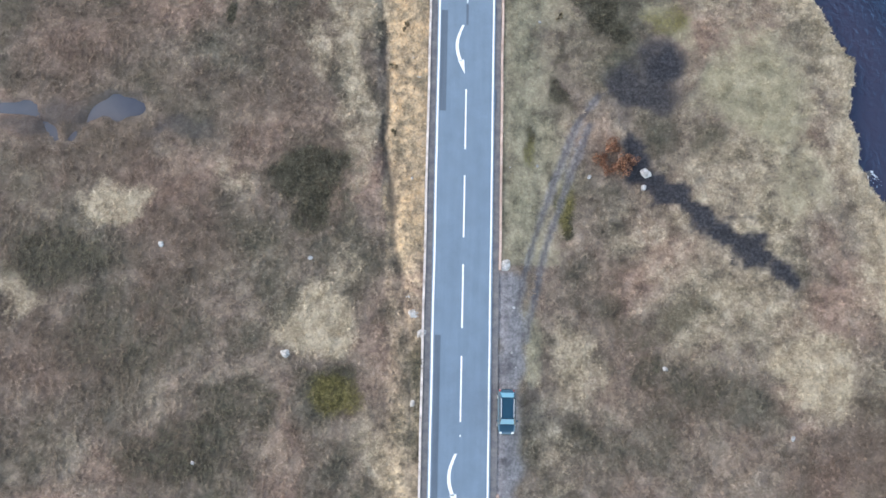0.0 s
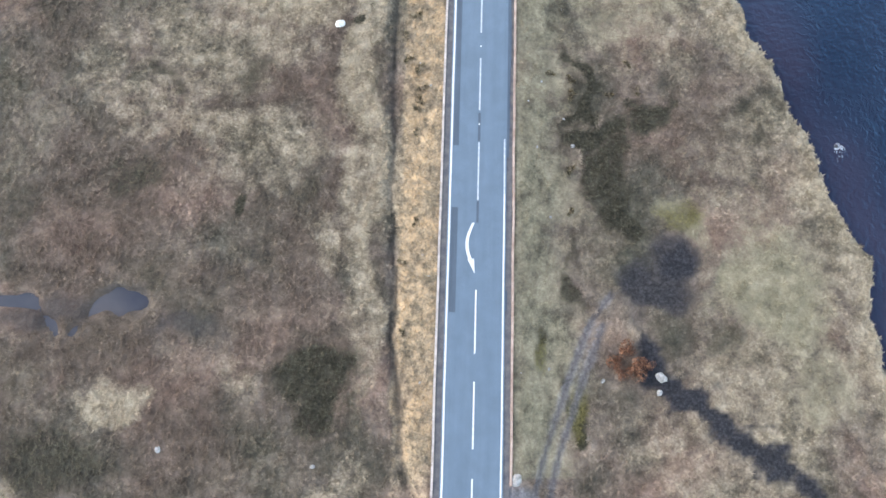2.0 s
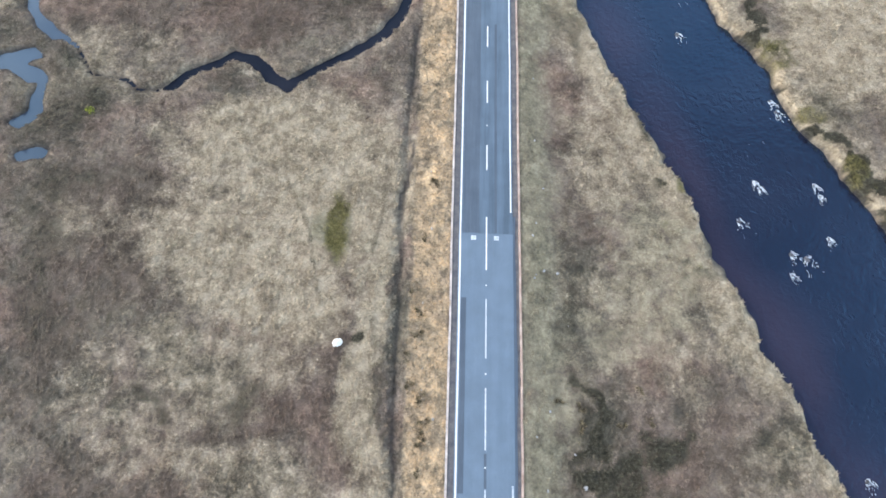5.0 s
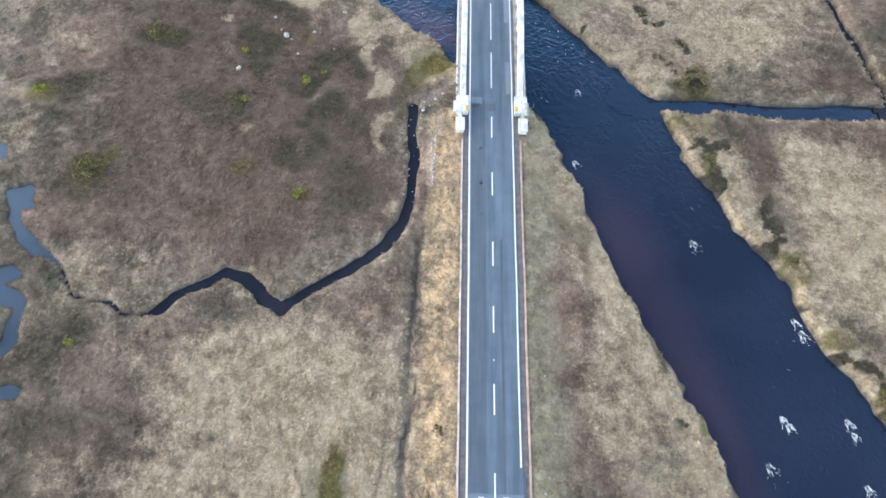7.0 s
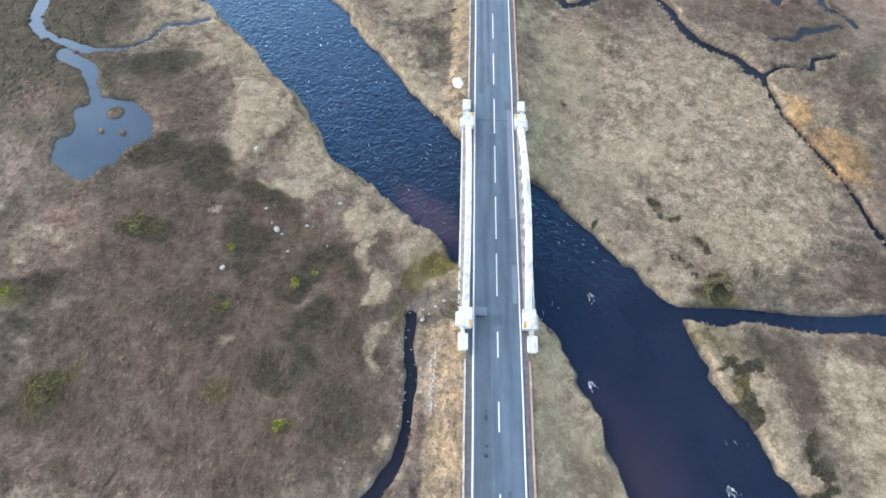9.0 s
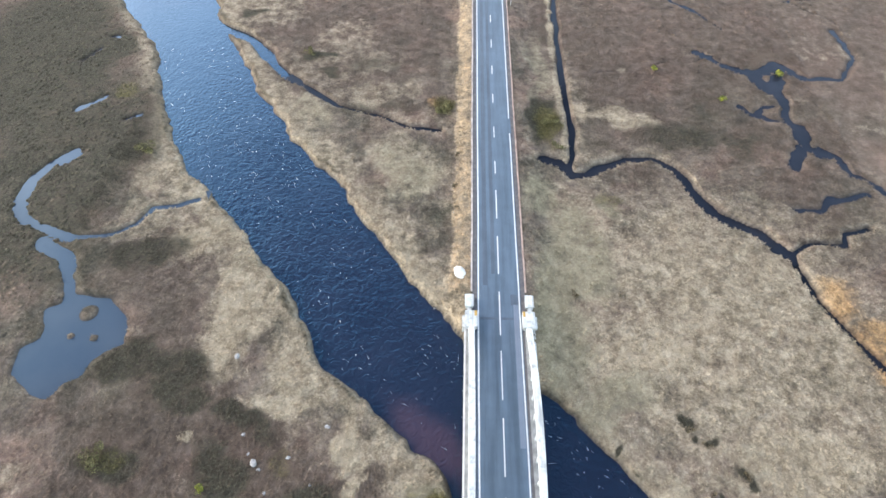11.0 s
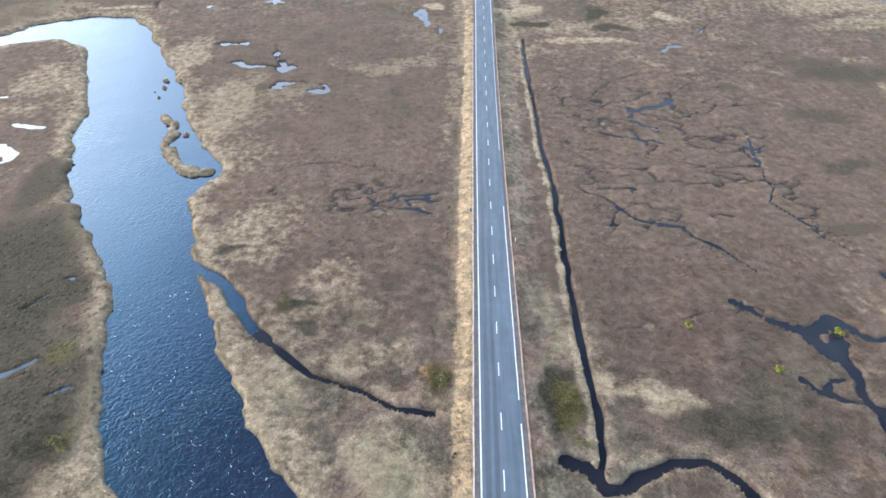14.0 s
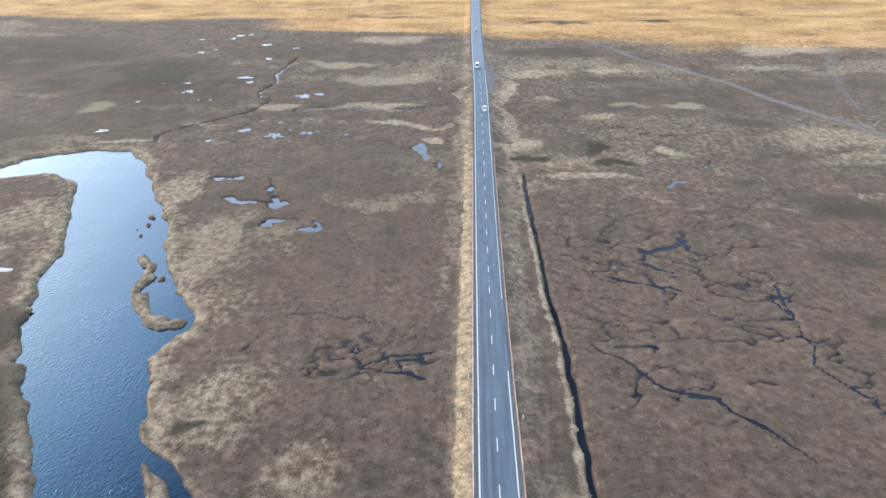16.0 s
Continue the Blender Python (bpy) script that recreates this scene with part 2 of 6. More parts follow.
ISLANDS = [(-57.0, 134.7, 1.3), (-58.0, 131.1, 0.6), (-54.7, 130.9, 0.7), (-102.1, 287.9, 0.7), (-98.3, 286.3, 0.9), (-97.3, 280.6, 0.6), (-99.9, 291.4, 0.7), (-80.6, 259.0, 0.9), (-100.5, 284.5, 0.6)]
# dark cracks in the peat, some of them wet
CRACKS = [[(15.7, 270.9), (20.5, 266.6), (23.2, 265.3), (26.9, 261.2), (33.7, 260.0)], [(22.3, 280.3), (28.4, 278.8), (32.4, 283.7), (36.9, 290.6), (32.8, 295.8), (39.0,
    301.5)], [(36.9, 290.6), (42.5, 293.5), (50.8, 299.8)], [(16.0, 266.5), (19.5, 259.7), (21.8, 255.8)], [(19.3, 258.4), (22.7, 253.3), (29.3, 252.2), (35.8, 251.1),
    (40.5, 248.9)], [(15.9, 253.1), (19.8, 252.0), (25.9, 248.5), (30.7, 246.2)], [(16.6, 248.2), (22.7, 244.9), (28.4, 241.6), (35.0, 242.9)], [(17.2, 242.4), (23.2,
    240.4), (27.7, 238.4)]]
CRACKS += [[(42.9, 280.7), (51.6, 284.1), (59.6, 289.3), (65.0, 291.1), (78.2, 300.3), (87.4, 306.1), (94.2, 312.0), (97.8, 316.2)], [(58.0, 284.3), (63.4, 291.1), (62.5,
    296.3)], [(68.2, 260.9), (69.9, 250.8), (74.6, 249.8)], [(65.8, 219.1), (70.4, 221.7)], [(16.3, 235.9), (21.4, 234.0)], [(22.1, 228.2), (25.5, 222.8)], [(64.0,
    266.2), (65.9, 256.9)], [(114.7, 327.1), (127.5, 341.3), (127.7, 334.1)], [(14.4, 265.1), (16.9, 255.7), (20.0, 253.2)], [(33.0, 214.8), (40.8, 216.7)], [(118.0,
    351.5), (131.0, 357.0), (136.7, 351.6), (149.4, 359.9)]]
CRACKS += [[(-54.8, 239.2), (-48.4, 244.0), (-40.7, 245.4), (-32.4, 244.5), (-24.3, 243.1), (-20.1, 241.4), (-21.1, 238.7)], [(-31.9, 231.4), (-27.8, 232.5), (-23.2,
    234.7), (-18.4, 236.6)], [(-22.0, 225.8), (-20.0, 228.8), (-21.5, 231.1)], [(-60.5, 240.2), (-54.8, 239.2)], [(-48.3, 312.0), (-29.2, 310.6), (-14.4, 312.5), (-5.0,
    319.0)], [(-60.6, 376.9), (-39.3, 380.3), (-20.0, 383.7), (-8.0, 392.7)], [(-41.9, 230.1), (-35.1, 232.3), (-31.9, 231.4)], [(-26.5, 224.8), (-24.6, 227.7)], [(-14.1,
    229.0), (-9.6, 235.1)]]
CRACKS += [[(20.9, 191.3), (28.3, 193.0), (36.1, 195.5), (43.9, 197.4)], [(41.1, 200.1), (45.7, 196.6), (50.0, 194.4), (53.4, 192.9)], [(70.2, 222.3), (70.5, 215.1),
    (73.0, 213.2), (74.7, 207.6)], [(44.2, 181.5), (48.0, 179.7)], [(31.6, 236.6), (33.5, 233.0)]]
DITCH = [(-8.9, 84), (-9, 75.7), (-9.5, 68), (-9.5, 50), (-9.2, 34), (-9, 23), (-8.3, 15), (-8.2, 9), (-7, 0), (-5.6, -9), (-4.8, -14), (-4.6, -30)]
MOOR, RIVER_LEVEL = -1.25, -2.3
BRIDGE_SOUTH, BRIDGE_NORTH = 103.6, 133.4


def wander(x, y):
    return (x + 0.9 * value_noise(x, y, 4.0, 3) + 0.35 * value_noise(x, y, 1.3, 5),
            y + 0.9 * value_noise(x, y, 4.0, 7) + 0.35 * value_noise(x, y, 1.3, 9))


def river_gap(x, y):
    """Metres from the river's edge, negative in the water."""
    d = line_distance(x, y, WEST_BANK)
    d = np.minimum(d, line_distance(x, y, EAST_BANK))
    d = np.where(inside(x, y, RIVER), -d, d)
    for spit in SPITS:
        d = np.maximum(d, 1.5 + 0.6 * value_noise(x, y, 3.6, 22) + 0.4 * value_noise(x, y, 1.1, 23) - line_distance(x, y, spit))
    for ix, iy, r in ISLANDS[3:]:
        d = np.maximum(d, r + 0.9 * value_noise(x, y, 1.6, 26) - np.hypot(x - ix, y - iy))
    return d


def near_line(x, y, line, reach=9.0):
    """Distance to a line, worked out only where it is near."""
    xs, ys = [q[0] for q in line], [q[1] for q in line]
    d = np.full(np.shape(x), 99.0)
    close = (x > min(xs) - reach) & (x < max(xs) + reach) & (y > min(ys) - reach) & (y < max(ys) + reach)
    if np.any(close):
        d[close] = line_distance(x[close], y[close], line)
    return d


def channel_gap(name, x, y):
    """Metres from a brook's edge; cut drains run straighter than brooks."""
    line, half, _ = CHANNELS[name]
    wx, wy = wander(x, y)
    k = 0.3 if "drain" in name else 0.45
    return near_line(x + k * (wx - x), y + k * (wy - y), line) - half * (1 + 0.4 * value_noise(x, y, 4.5, 31))


def pool_gap(name, x, y):
    wx, wy = wander(x, y)
    if name in LAGOONS:
        rim = LAGOONS[name]
        d = near_line(x + 0.35 * (wx - x), y + 0.35 * (wy - y), rim + rim[:1])
        return np.where(inside(x + 0.35 * (wx - x), y + 0.35 * (wy - y), rim), -d, d) + (0.3 + 1.0 * value_noise(x, y, 1.9, 51) if "puddle" in name else 0.3 * value_noise(x, y, 1.5, 51))
    lines, half = POOLS[name]
    d = np.minimum.reduce([near_line(x + 0.8 * (wx - x), y + 0.8 * (wy - y), k) for k in lines])
    if "far" in name:
        return d + 1.3 * half * value_noise(x, y, 3.4, 50) + 0.8 * half * value_noise(x, y, 1.4, 52) - half
    return d + 0.7 * half * value_noise(x, y, 2.6, 50) + 0.5 * half * value_noise(x, y, 0.9, 52) - half


def road_line(y):
    return -1.6 * smooth(380, 520, np.asarray(y, float))


def survey(x, y):
    """Height of the ground at x, y, and the distances that the plants keep to."""
    wx, wy = wander(x, y)
    river = river_gap(wx, wy)
    channel = np.full(np.shape(x), 99.0)
    z = MOOR + 0.16 * fractal(x, y, 14, 3, 20) + 0.10 * fractal(x, y, 2.2, 3, 30)
    off = np.abs(x - road_line(y))
    z += 0.55 * fractal(x, y, 60, 2, 40) * smooth(200, 330, y)
    # road bank
    bank = 1 - smooth(4.0, 8.6, off + 0.5 * value_noise(x, y, 6, 44))
    z = z * (1 - bank) + bank * (-0.10 - 0.05 * (off - 3.7) + 0.05 * value_noise(x, y, 1.2, 45))
    for name, (_, _, level) in CHANNELS.items():
        d = channel_gap(name, x, y)
        channel = np.minimum(channel, d)
        z -= (level + 0.35) * (1 - smooth(-0.3, 0.5, d))
    pool = np.full(np.shape(x), 99.0)
    for name in list(POOLS) + list(LAGOONS):
        pool = np.minimum(pool, pool_gap(name, x, y))
    for ix, iy, r in ISLANDS[:3]:
        pool = np.maximum(pool, r - np.hypot(x - ix, y - iy))
    z -= 0.55 * (1 - smooth(-0.5, 0.9, pool))
    net = np.abs(fractal(wx, 1.8 * wy, 15, 4, 53)) * 13
    east = smooth(13, 20, x) * (1 - smooth(70, 90, x)) * smooth(198, 222, y) * (1 - smooth(285, 320, y))
    west = smooth(-62, -50, x) * (1 - smooth(-11, -9, x)) * smooth(216, 226, y) * (1 - smooth(236, 250, y))
    sparse = 0.55 * smooth(14, 24, off) * smooth(190, 240, y) * (1 - smooth(420, 520, y))
    crack = net + 5 * (1 - np.maximum(np.maximum(east, west), sparse * smooth(-0.1, 0.3, fractal(x, y, 50, 2, 54))))
    bog = (np.abs(x) < 155) & (y > 170) & (y < 400)
    if np.any(bog):
        bx = x[bog] + 1.1 * value_noise(x[bog], y[bog], 3.6, 58) + 0.5 * value_noise(x[bog], y[bog], 1.3, 65)
        by = y[bog] + 1.1 * value_noise(x[bog], y[bog], 3.6, 59) + 0.5 * value_noise(x[bog], y[bog], 1.3, 66)
        split = np.minimum.reduce([near_line(bx, by, k, 4.0) for k in CRACKS])
        crack[bog] = np.minimum(crack[bog], 2.5 * split + 0.26 + 0.34 * value_noise(bx, by, 5, 64))
    z -= 0.35 * (1 - smooth(0.2, 1.0, crack))
    pool = np.minimum(pool, crack - 0.14)
    ditch = line_distance(x + 0.25 * value_noise(x, y, 3, 56), y, DITCH) + 0.12 * value_noise(x, y, 0.8, 57)
    z -= 0.45 * (1 - smooth(0.15, 0.8, ditch)) * smooth(-30, 0, y)
    z = z * smooth(-0.9, 1.1, river) + (-3.3) * (1 - smooth(-0.9, 1.1, river))
    z = np.where(off < 3.75, np.minimum(z, -0.16), z)
    return z + rise(y), river, channel, pool, ditch, off


def axis(*spans):
    values = [spans[0][0]]
    for lo, hi, step0, step1 in spans:
        v, s = lo, step0
        while v < hi - 1e-6:
            s = step0 + (step1 - step0) * (v - lo) / (hi - lo)
            v = min(hi, v + s)
            values.append(v)
    return np.array(values)


right = axis((0, 62, 0.45, 0.45), (62, 130, 0.5, 1.3), (130, 420, 1.5, 12), (420, 3600, 20, 300))
XS = np.concatenate([-right[:0:-1], right])
YS = np.concatenate([-axis((34, 400, 1.5, 30), (400, 3000, 40, 300))[::-1], axis((-34, 175, 0.45, 0.45), (175, 300, 0.4, 0.5), (300, 350, 0.5, 0.9), (350, 640, 1.0, 3.0), (640, 3600, 4, 200))[1:]])
GX, GY = np.meshgrid(XS, YS)
GZ, RIVER_D, CHANNEL_D, POOL_D, DITCH_D, ROAD_D = survey(GX, GY)


def sheet(name, gx, gy, gz, keep=None):
    """A mesh from a grid of heights; keep: which cells stay."""
    ny, nx = gx.shape
    idx = np.arange(nx * ny).reshape(ny, nx)
    quads = np.stack([idx[:-1, :-1], idx[:-1, 1:], idx[1:, 1:], idx[1:, :-1]], -1)
    quads = quads.reshape(-1, 4) if keep is None else quads[keep]
    used, quads = np.unique(quads, return_inverse=True)
    quads = quads.reshape(-1, 4)
    verts = np.stack([gx, gy, gz], -1).reshape(-1, 3)[used]
    me = bpy.data.meshes.new(name)
    me.vertices.add(len(verts))
    me.vertices.foreach_set("co", verts.astype(np.float32).ravel())
    me.loops.add(quads.size)
    me.loops.foreach_set("vertex_index", quads.ravel().astype(np.int32))
    me.polygons.add(len(quads))
    me.polygons.foreach_set("loop_start", np.arange(0, quads.size, 4, dtype=np.int32))
    me.polygons.foreach_set("use_smooth", np.ones(len(quads), bool))
    me.update(calc_edges=True)
    return me, used

# ---- materials ----


def nodes_of(name, rough=0.8, metal=0.0, spec=0.5):
    m = bpy.data.materials.new(name)
    m.use_nodes = True
    n = m.node_tree.nodes
    b = n["Principled BSDF"]
    b.inputs["Roughness"].default_value = rough
    b.inputs["Metallic"].default_value = metal
    b.inputs["Specular IOR Level"].default_value = spec
    return m, n, m.node_tree.links, b


def noise_node(n, l, scale, detail=4, rough=0.55, coords=None):
    t = n.new("ShaderNodeTexNoise")
    t.inputs["Scale"].default_value = scale
    t.inputs["Detail"].default_value = detail
    t.inputs["Roughness"].default_value = rough
    if coords is not None:
        l.new(coords, t.inputs["Vector"])
    return t.outputs["Fac"]


def ramp(n, l, fac, *stops):
    r = n.new("ShaderNodeValToRGB")
    while len(r.color_ramp.elements) < len(stops):
        r.color_ramp.elements.new(0.5)
    for e, (p, c) in zip(r.color_ramp.elements, stops):
        e.position = p
        e.color = (*c, 1) if len(c) == 3 else c
    l.new(fac, r.inputs["Fac"])
    return r.outputs["Color"]


def mix(n, l, fac, a, b, kind="MIX"):
    x = n.new("ShaderNodeMix")
    x.data_type, x.blend_type = "RGBA", kind
    for sock, v in ((x.inputs["Factor"], fac), (x.inputs["A"], a), (x.inputs["B"], b)):
        if hasattr(v, "is_linked"):
            l.new(v, sock)
        elif isinstance(v, tuple):
            sock.default_value = (*v, 1)
        else:
            sock.default_value = v
    return x.outputs["Result"]


def maths(n, l, op, a, b=0.0):
    x = n.new("ShaderNodeMath")
    x.operation = op
    for sock, v in ((x.inputs[0], a), (x.inputs[1], b)):
        if hasattr(v, "is_linked"):
            l.new(v, sock)
        else:
            sock.default_value = v
    return x.outputs[0]


def bump(n, l, b, height, strength, distance):
    k = n.new("ShaderNodeBump")
    k.inputs["Strength"].default_value = strength
    k.inputs["Distance"].default_value = distance
    l.new(height, k.inputs["Height"])
    l.new(k.outputs["Normal"], b.inputs["Normal"])


def place_of(n):
    return n.new("ShaderNodeNewGeometry").outputs["Position"]


def speckled(name, dark, light, scale=3.0, rough=0.8, relief=0.02, metal=0.0, fine=40.0, spec=0.5):
    """A surface with blotches at one scale and grain at another."""
    m, n, l, b = nodes_of(name, rough, metal, spec)
    p = place_of(n)
    big = ramp(n, l, noise_node(n, l, scale, 5, 0.6, p), (0.32, dark), (0.68, light))
    grain = ramp(n, l, noise_node(n, l, fine, 3, 0.6, p), (0.3, (0.72, 0.72, 0.72)), (0.7, (1.12, 1.12, 1.12)))
    l.new(mix(n, l, 1.0, big, grain, "MULTIPLY"), b.inputs["Base Color"])
    bump(n, l, b, noise_node(n, l, fine, 4, 0.6, p), 0.5, relief)
    return m


def ground_material(name, tufted=False):
    m, n, l, b = nodes_of(name, 0.95, 0, 0.15)
    p = place_of(n)
    a = n.new("ShaderNodeAttribute")
    a.attribute_name = "cover"
    s = n.new("ShaderNodeSeparateColor")
    l.new(a.outputs["Color"], s.inputs["Color"])
    w = n.new("ShaderNodeAttribute")
    w.attribute_name = "bare"
    s2 = n.new("ShaderNodeSeparateColor")
    l.new(w.outputs["Color"], s2.inputs["Color"])
    broad = noise_node(n, l, 0.075, 4, 0.55, p)
    mid = noise_node(n, l, 0.55, 6, 0.65, p)
    fine = noise_node(n, l, 3.2, 5, 0.7, p)
    blades = noise_node(n, l, 9.0, 3, 0.7, p)
    patchy = noise_node(n, l, 0.14, 6, 0.62, p)
    moor = ramp(n, l, patchy, (0.30, (0.098, 0.088, 0.068)), (0.40, (0.136, 0.117, 0.092)), (0.47, (0.174, 0.141, 0.110)), (0.53, (0.212, 0.166, 0.133)), (0.60, (0.236, 0.190, 0.150)), (0.72, (0.298, 0.245, 0.192)))
    moor = mix(n, l, 1.0, moor, ramp(n, l, mid, (0.28, (0.66, 0.66, 0.66)), (0.5, (1.0, 1.0, 1.0)), (0.72, (1.36, 1.36, 1.36))), "MULTIPLY")
    pink = ramp(n, l, broad, (0.34, (0.84, 0.88, 0.82)), (0.5, (1.0, 0.99, 0.98)), (0.66, (1.26, 1.09, 1.06)))
    moor = mix(n, l, 1.0, moor, pink, "MULTIPLY")
    brown = ramp(n, l, mid, (0.28, (0.078, 0.056, 0.044)), (0.5, (0.133, 0.099, 0.078)), (0.72, (0.191, 0.143, 0.116)))
    moor = mix(n, l, a.outputs["Alpha"], moor, mix(n, l, 0.72, mix(n, l, 1.0, moor, (0.78, 0.69, 0.66), "MULTIPLY"), brown))
    straw = ramp(n, l, mid, (0.25, (0.242, 0.187, 0.127)), (0.5, (0.405, 0.326, 0.229)), (0.75, (0.528, 0.438, 0.325)))
    green = ramp(n, l, mid, (0.25, (0.158, 0.137, 0.090)), (0.5, (0.260, 0.226, 0.152)), (0.75, (0.383, 0.327, 0.228)))
    shrub = ramp(n, l, fine, (0.3, (0.033, 0.030, 0.022)), (0.6, (0.078, 0.070, 0.048)), (0.8, (0.145, 0.127, 0.088)))
    wet = ramp(n, l, fine, (0.3, (0.016, 0.017, 0.022)), (0.7, (0.052, 0.050, 0.056)))
    bare = ramp(n, l, fine, (0.3, (0.163, 0.155, 0.167)), (0.7, (0.269, 0.254, 0.262)))
    along = n.new("ShaderNodeMapping")
    along.inputs["Scale"].default_value = (0.026, 0.06, 0.06)
    l.new(p, along.inputs["Vector"])
    streak = noise_node(n, l, 1.0, 6, 0.62, along.outputs[0])
    both = maths(n, l, "ADD", maths(n, l, "MULTIPLY", mid, 0.5), maths(n, l, "MULTIPLY", streak, 0.5))
    # gold grass; on the far hill its brightness paints the sunlight
    gold_sunlit = ramp(n, l, both, (0.36, (0.21, 0.125, 0.062)), (0.46, (0.45, 0.250, 0.106)), (0.54, (0.60, 0.360, 0.170)), (0.66, (0.73, 0.490, 0.262)))

    def ragged(v):
        lift = maths(n, l, "MULTIPLY", maths(n, l, "SUBTRACT", mid, 0.5), 1.1)
        lift2 = maths(n, l, "MULTIPLY", maths(n, l, "SUBTRACT", fine, 0.5), 0.8)
        q = maths(n, l, "ADD", maths(n, l, "ADD", v, lift), lift2)
        r = n.new("ShaderNodeMapRange")
        r.interpolation_type = "SMOOTHSTEP"
        r.inputs["From Min"].default_value, r.inputs["From Max"].default_value = 0.10, 0.88
        l.new(q, r.inputs["Value"])
        gate = n.new("ShaderNodeMapRange")
        gate.inputs["From Min"].default_value, gate.inputs["From Max"].default_value = 0.02, 0.25
        l.new(v, gate.inputs["Value"])
        return maths(n, l, "MULTIPLY", r.outputs[0], gate.outputs[0])
    col = mix(n, l, ragged(s.outputs["Red"]), moor, straw)
    col = mix(n, l, ragged(s2.outputs["Green"]), col, gold_sunlit)
    col = mix(n, l, ragged(s.outputs["Green"]), col, green)
    col = mix(n, l, ragged(s.outputs["Blue"]), col, shrub)
    olive = ramp(n, l, fine, (0.3, (0.062, 0.056, 0.020)), (0.55, (0.125, 0.108, 0.042)), (0.8, (0.205, 0.172, 0.075)))
    col = mix(n, l, ragged(w.outputs["Alpha"]), col, olive)
    worn = maths(n, l, "ADD", 0.45, maths(n, l, "MULTIPLY", ragged(s2.outputs["Red"]), 0.55))
    col = mix(n, l, maths(n, l, "MULTIPLY", s2.outputs["Red"], worn), col, bare)
    torn = maths(n, l, "ADD", 0.35, maths(n, l, "MULTIPLY", ragged(s2.outputs["Blue"]), 0.65))
    col = mix(n, l, maths(n, l, "MULTIPLY", s2.outputs["Blue"], torn), col, wet)
    grain = ramp(n, l, fine, (0.25, (0.66, 0.66, 0.66)), (0.75, (1.26, 1.26, 1.26)))
    col = mix(n, l, 0.6, col, mix(n, l, 1.0, col, grain, "MULTIPLY"))
    tips = ramp(n, l, blades, (0.3, (0.84, 0.84, 0.84)), (0.7, (1.14, 1.14, 1.14)))
    col = mix(n, l, 0.5, col, mix(n, l, 1.0, col, tips, "MULTIPLY"))
    # tussocks; gaps between them darkened, thatch plus shade painted into the colour
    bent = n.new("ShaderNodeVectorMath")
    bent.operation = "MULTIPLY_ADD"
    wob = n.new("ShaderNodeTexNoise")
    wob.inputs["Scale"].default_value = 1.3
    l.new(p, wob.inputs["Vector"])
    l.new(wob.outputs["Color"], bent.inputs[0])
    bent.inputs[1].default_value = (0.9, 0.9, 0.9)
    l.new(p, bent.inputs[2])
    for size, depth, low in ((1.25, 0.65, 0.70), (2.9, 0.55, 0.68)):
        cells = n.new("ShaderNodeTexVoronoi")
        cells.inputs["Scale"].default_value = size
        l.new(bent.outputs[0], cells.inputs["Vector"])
        tuft_shade = ramp(n, l, cells.outputs["Distance"], (0.10, (1.12, 1.12, 1.11)), (0.42, (1.0, 1.0, 1.0)), (0.72, (low, low, low)))
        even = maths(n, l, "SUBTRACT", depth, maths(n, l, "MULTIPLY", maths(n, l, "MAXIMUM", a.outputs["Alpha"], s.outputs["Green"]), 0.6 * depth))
        col = mix(n, l, even, col, mix(n, l, 1.0, col, tuft_shade, "MULTIPLY"))
    if tufted:
        island = n.new("ShaderNodeNewGeometry").outputs["Random Per Island"]
        col = mix(n, l, 1.0, col, ramp(n, l, island, (0.0, (0.80, 0.79, 0.78)), (0.5, (1.02, 1.02, 1.01)), (1.0, (1.25, 1.24, 1.22))), "MULTIPLY")
    l.new(col, b.inputs["Base Color"])
    bump(n, l, b, maths(n, l, "ADD", maths(n, l, "MULTIPLY", fine, 0.7), maths(n, l, "MULTIPLY", blades, 0.3)), 0.8, 0.28)
    return m


def water_material(name, deep, shallow, ripple, size, ior=1.55, tint=(0.35, 0.76, 1.0), chop=0.0):
    m, n, l, b = nodes_of(name, 0.05, 0, 0.5)
    b.inputs["IOR"].default_value = ior
    b.inputs["Specular Tint"].default_value = (*tint, 1)
    p = place_of(n)
    bed = n.new("ShaderNodeAttribute")
    bed.attribute_name = "bed"
    col = ramp(n, l, noise_node(n, l, 0.12, 4, 0.5, p), (0.35, deep), (0.7, shallow))
    l.new(mix(n, l, bed.outputs["Fac"], col, (0.085, 0.045, 0.055)), b.inputs["Base Color"])
    wave = n.new("ShaderNodeTexNoise")
    wave.inputs["Scale"].default_value = size
    wave.inputs["Detail"].default_value = 3
    wave.inputs["Distortion"].default_value = 0.6
    l.new(p, wave.inputs["Vector"])
    patch = ramp(n, l, noise_node(n, l, 0.05, 3, 0.5, p), (0.35, (0.25, 0.25, 0.25)), (0.65, (1, 1, 1)))
    height = mix(n, l, 1.0, wave.outputs["Fac"], patch, "MULTIPLY")
    if chop:
        rough = n.new("ShaderNodeAttribute")
        rough.attribute_name = "chop"
        crest = n.new("ShaderNodeTexNoise")
        crest.inputs["Scale"].default_value = 0.85
        crest.inputs["Detail"].default_value = 3
        crest.inputs["Distortion"].default_value = 1.6
        l.new(p, crest.inputs["Vector"])
        height = maths(n, l, "ADD", height, maths(n, l, "MULTIPLY", maths(n, l, "MULTIPLY", crest.outputs["Fac"], chop), rough.outputs["Fac"]))
    bump(n, l, b, height, ripple, 0.25)
    return m


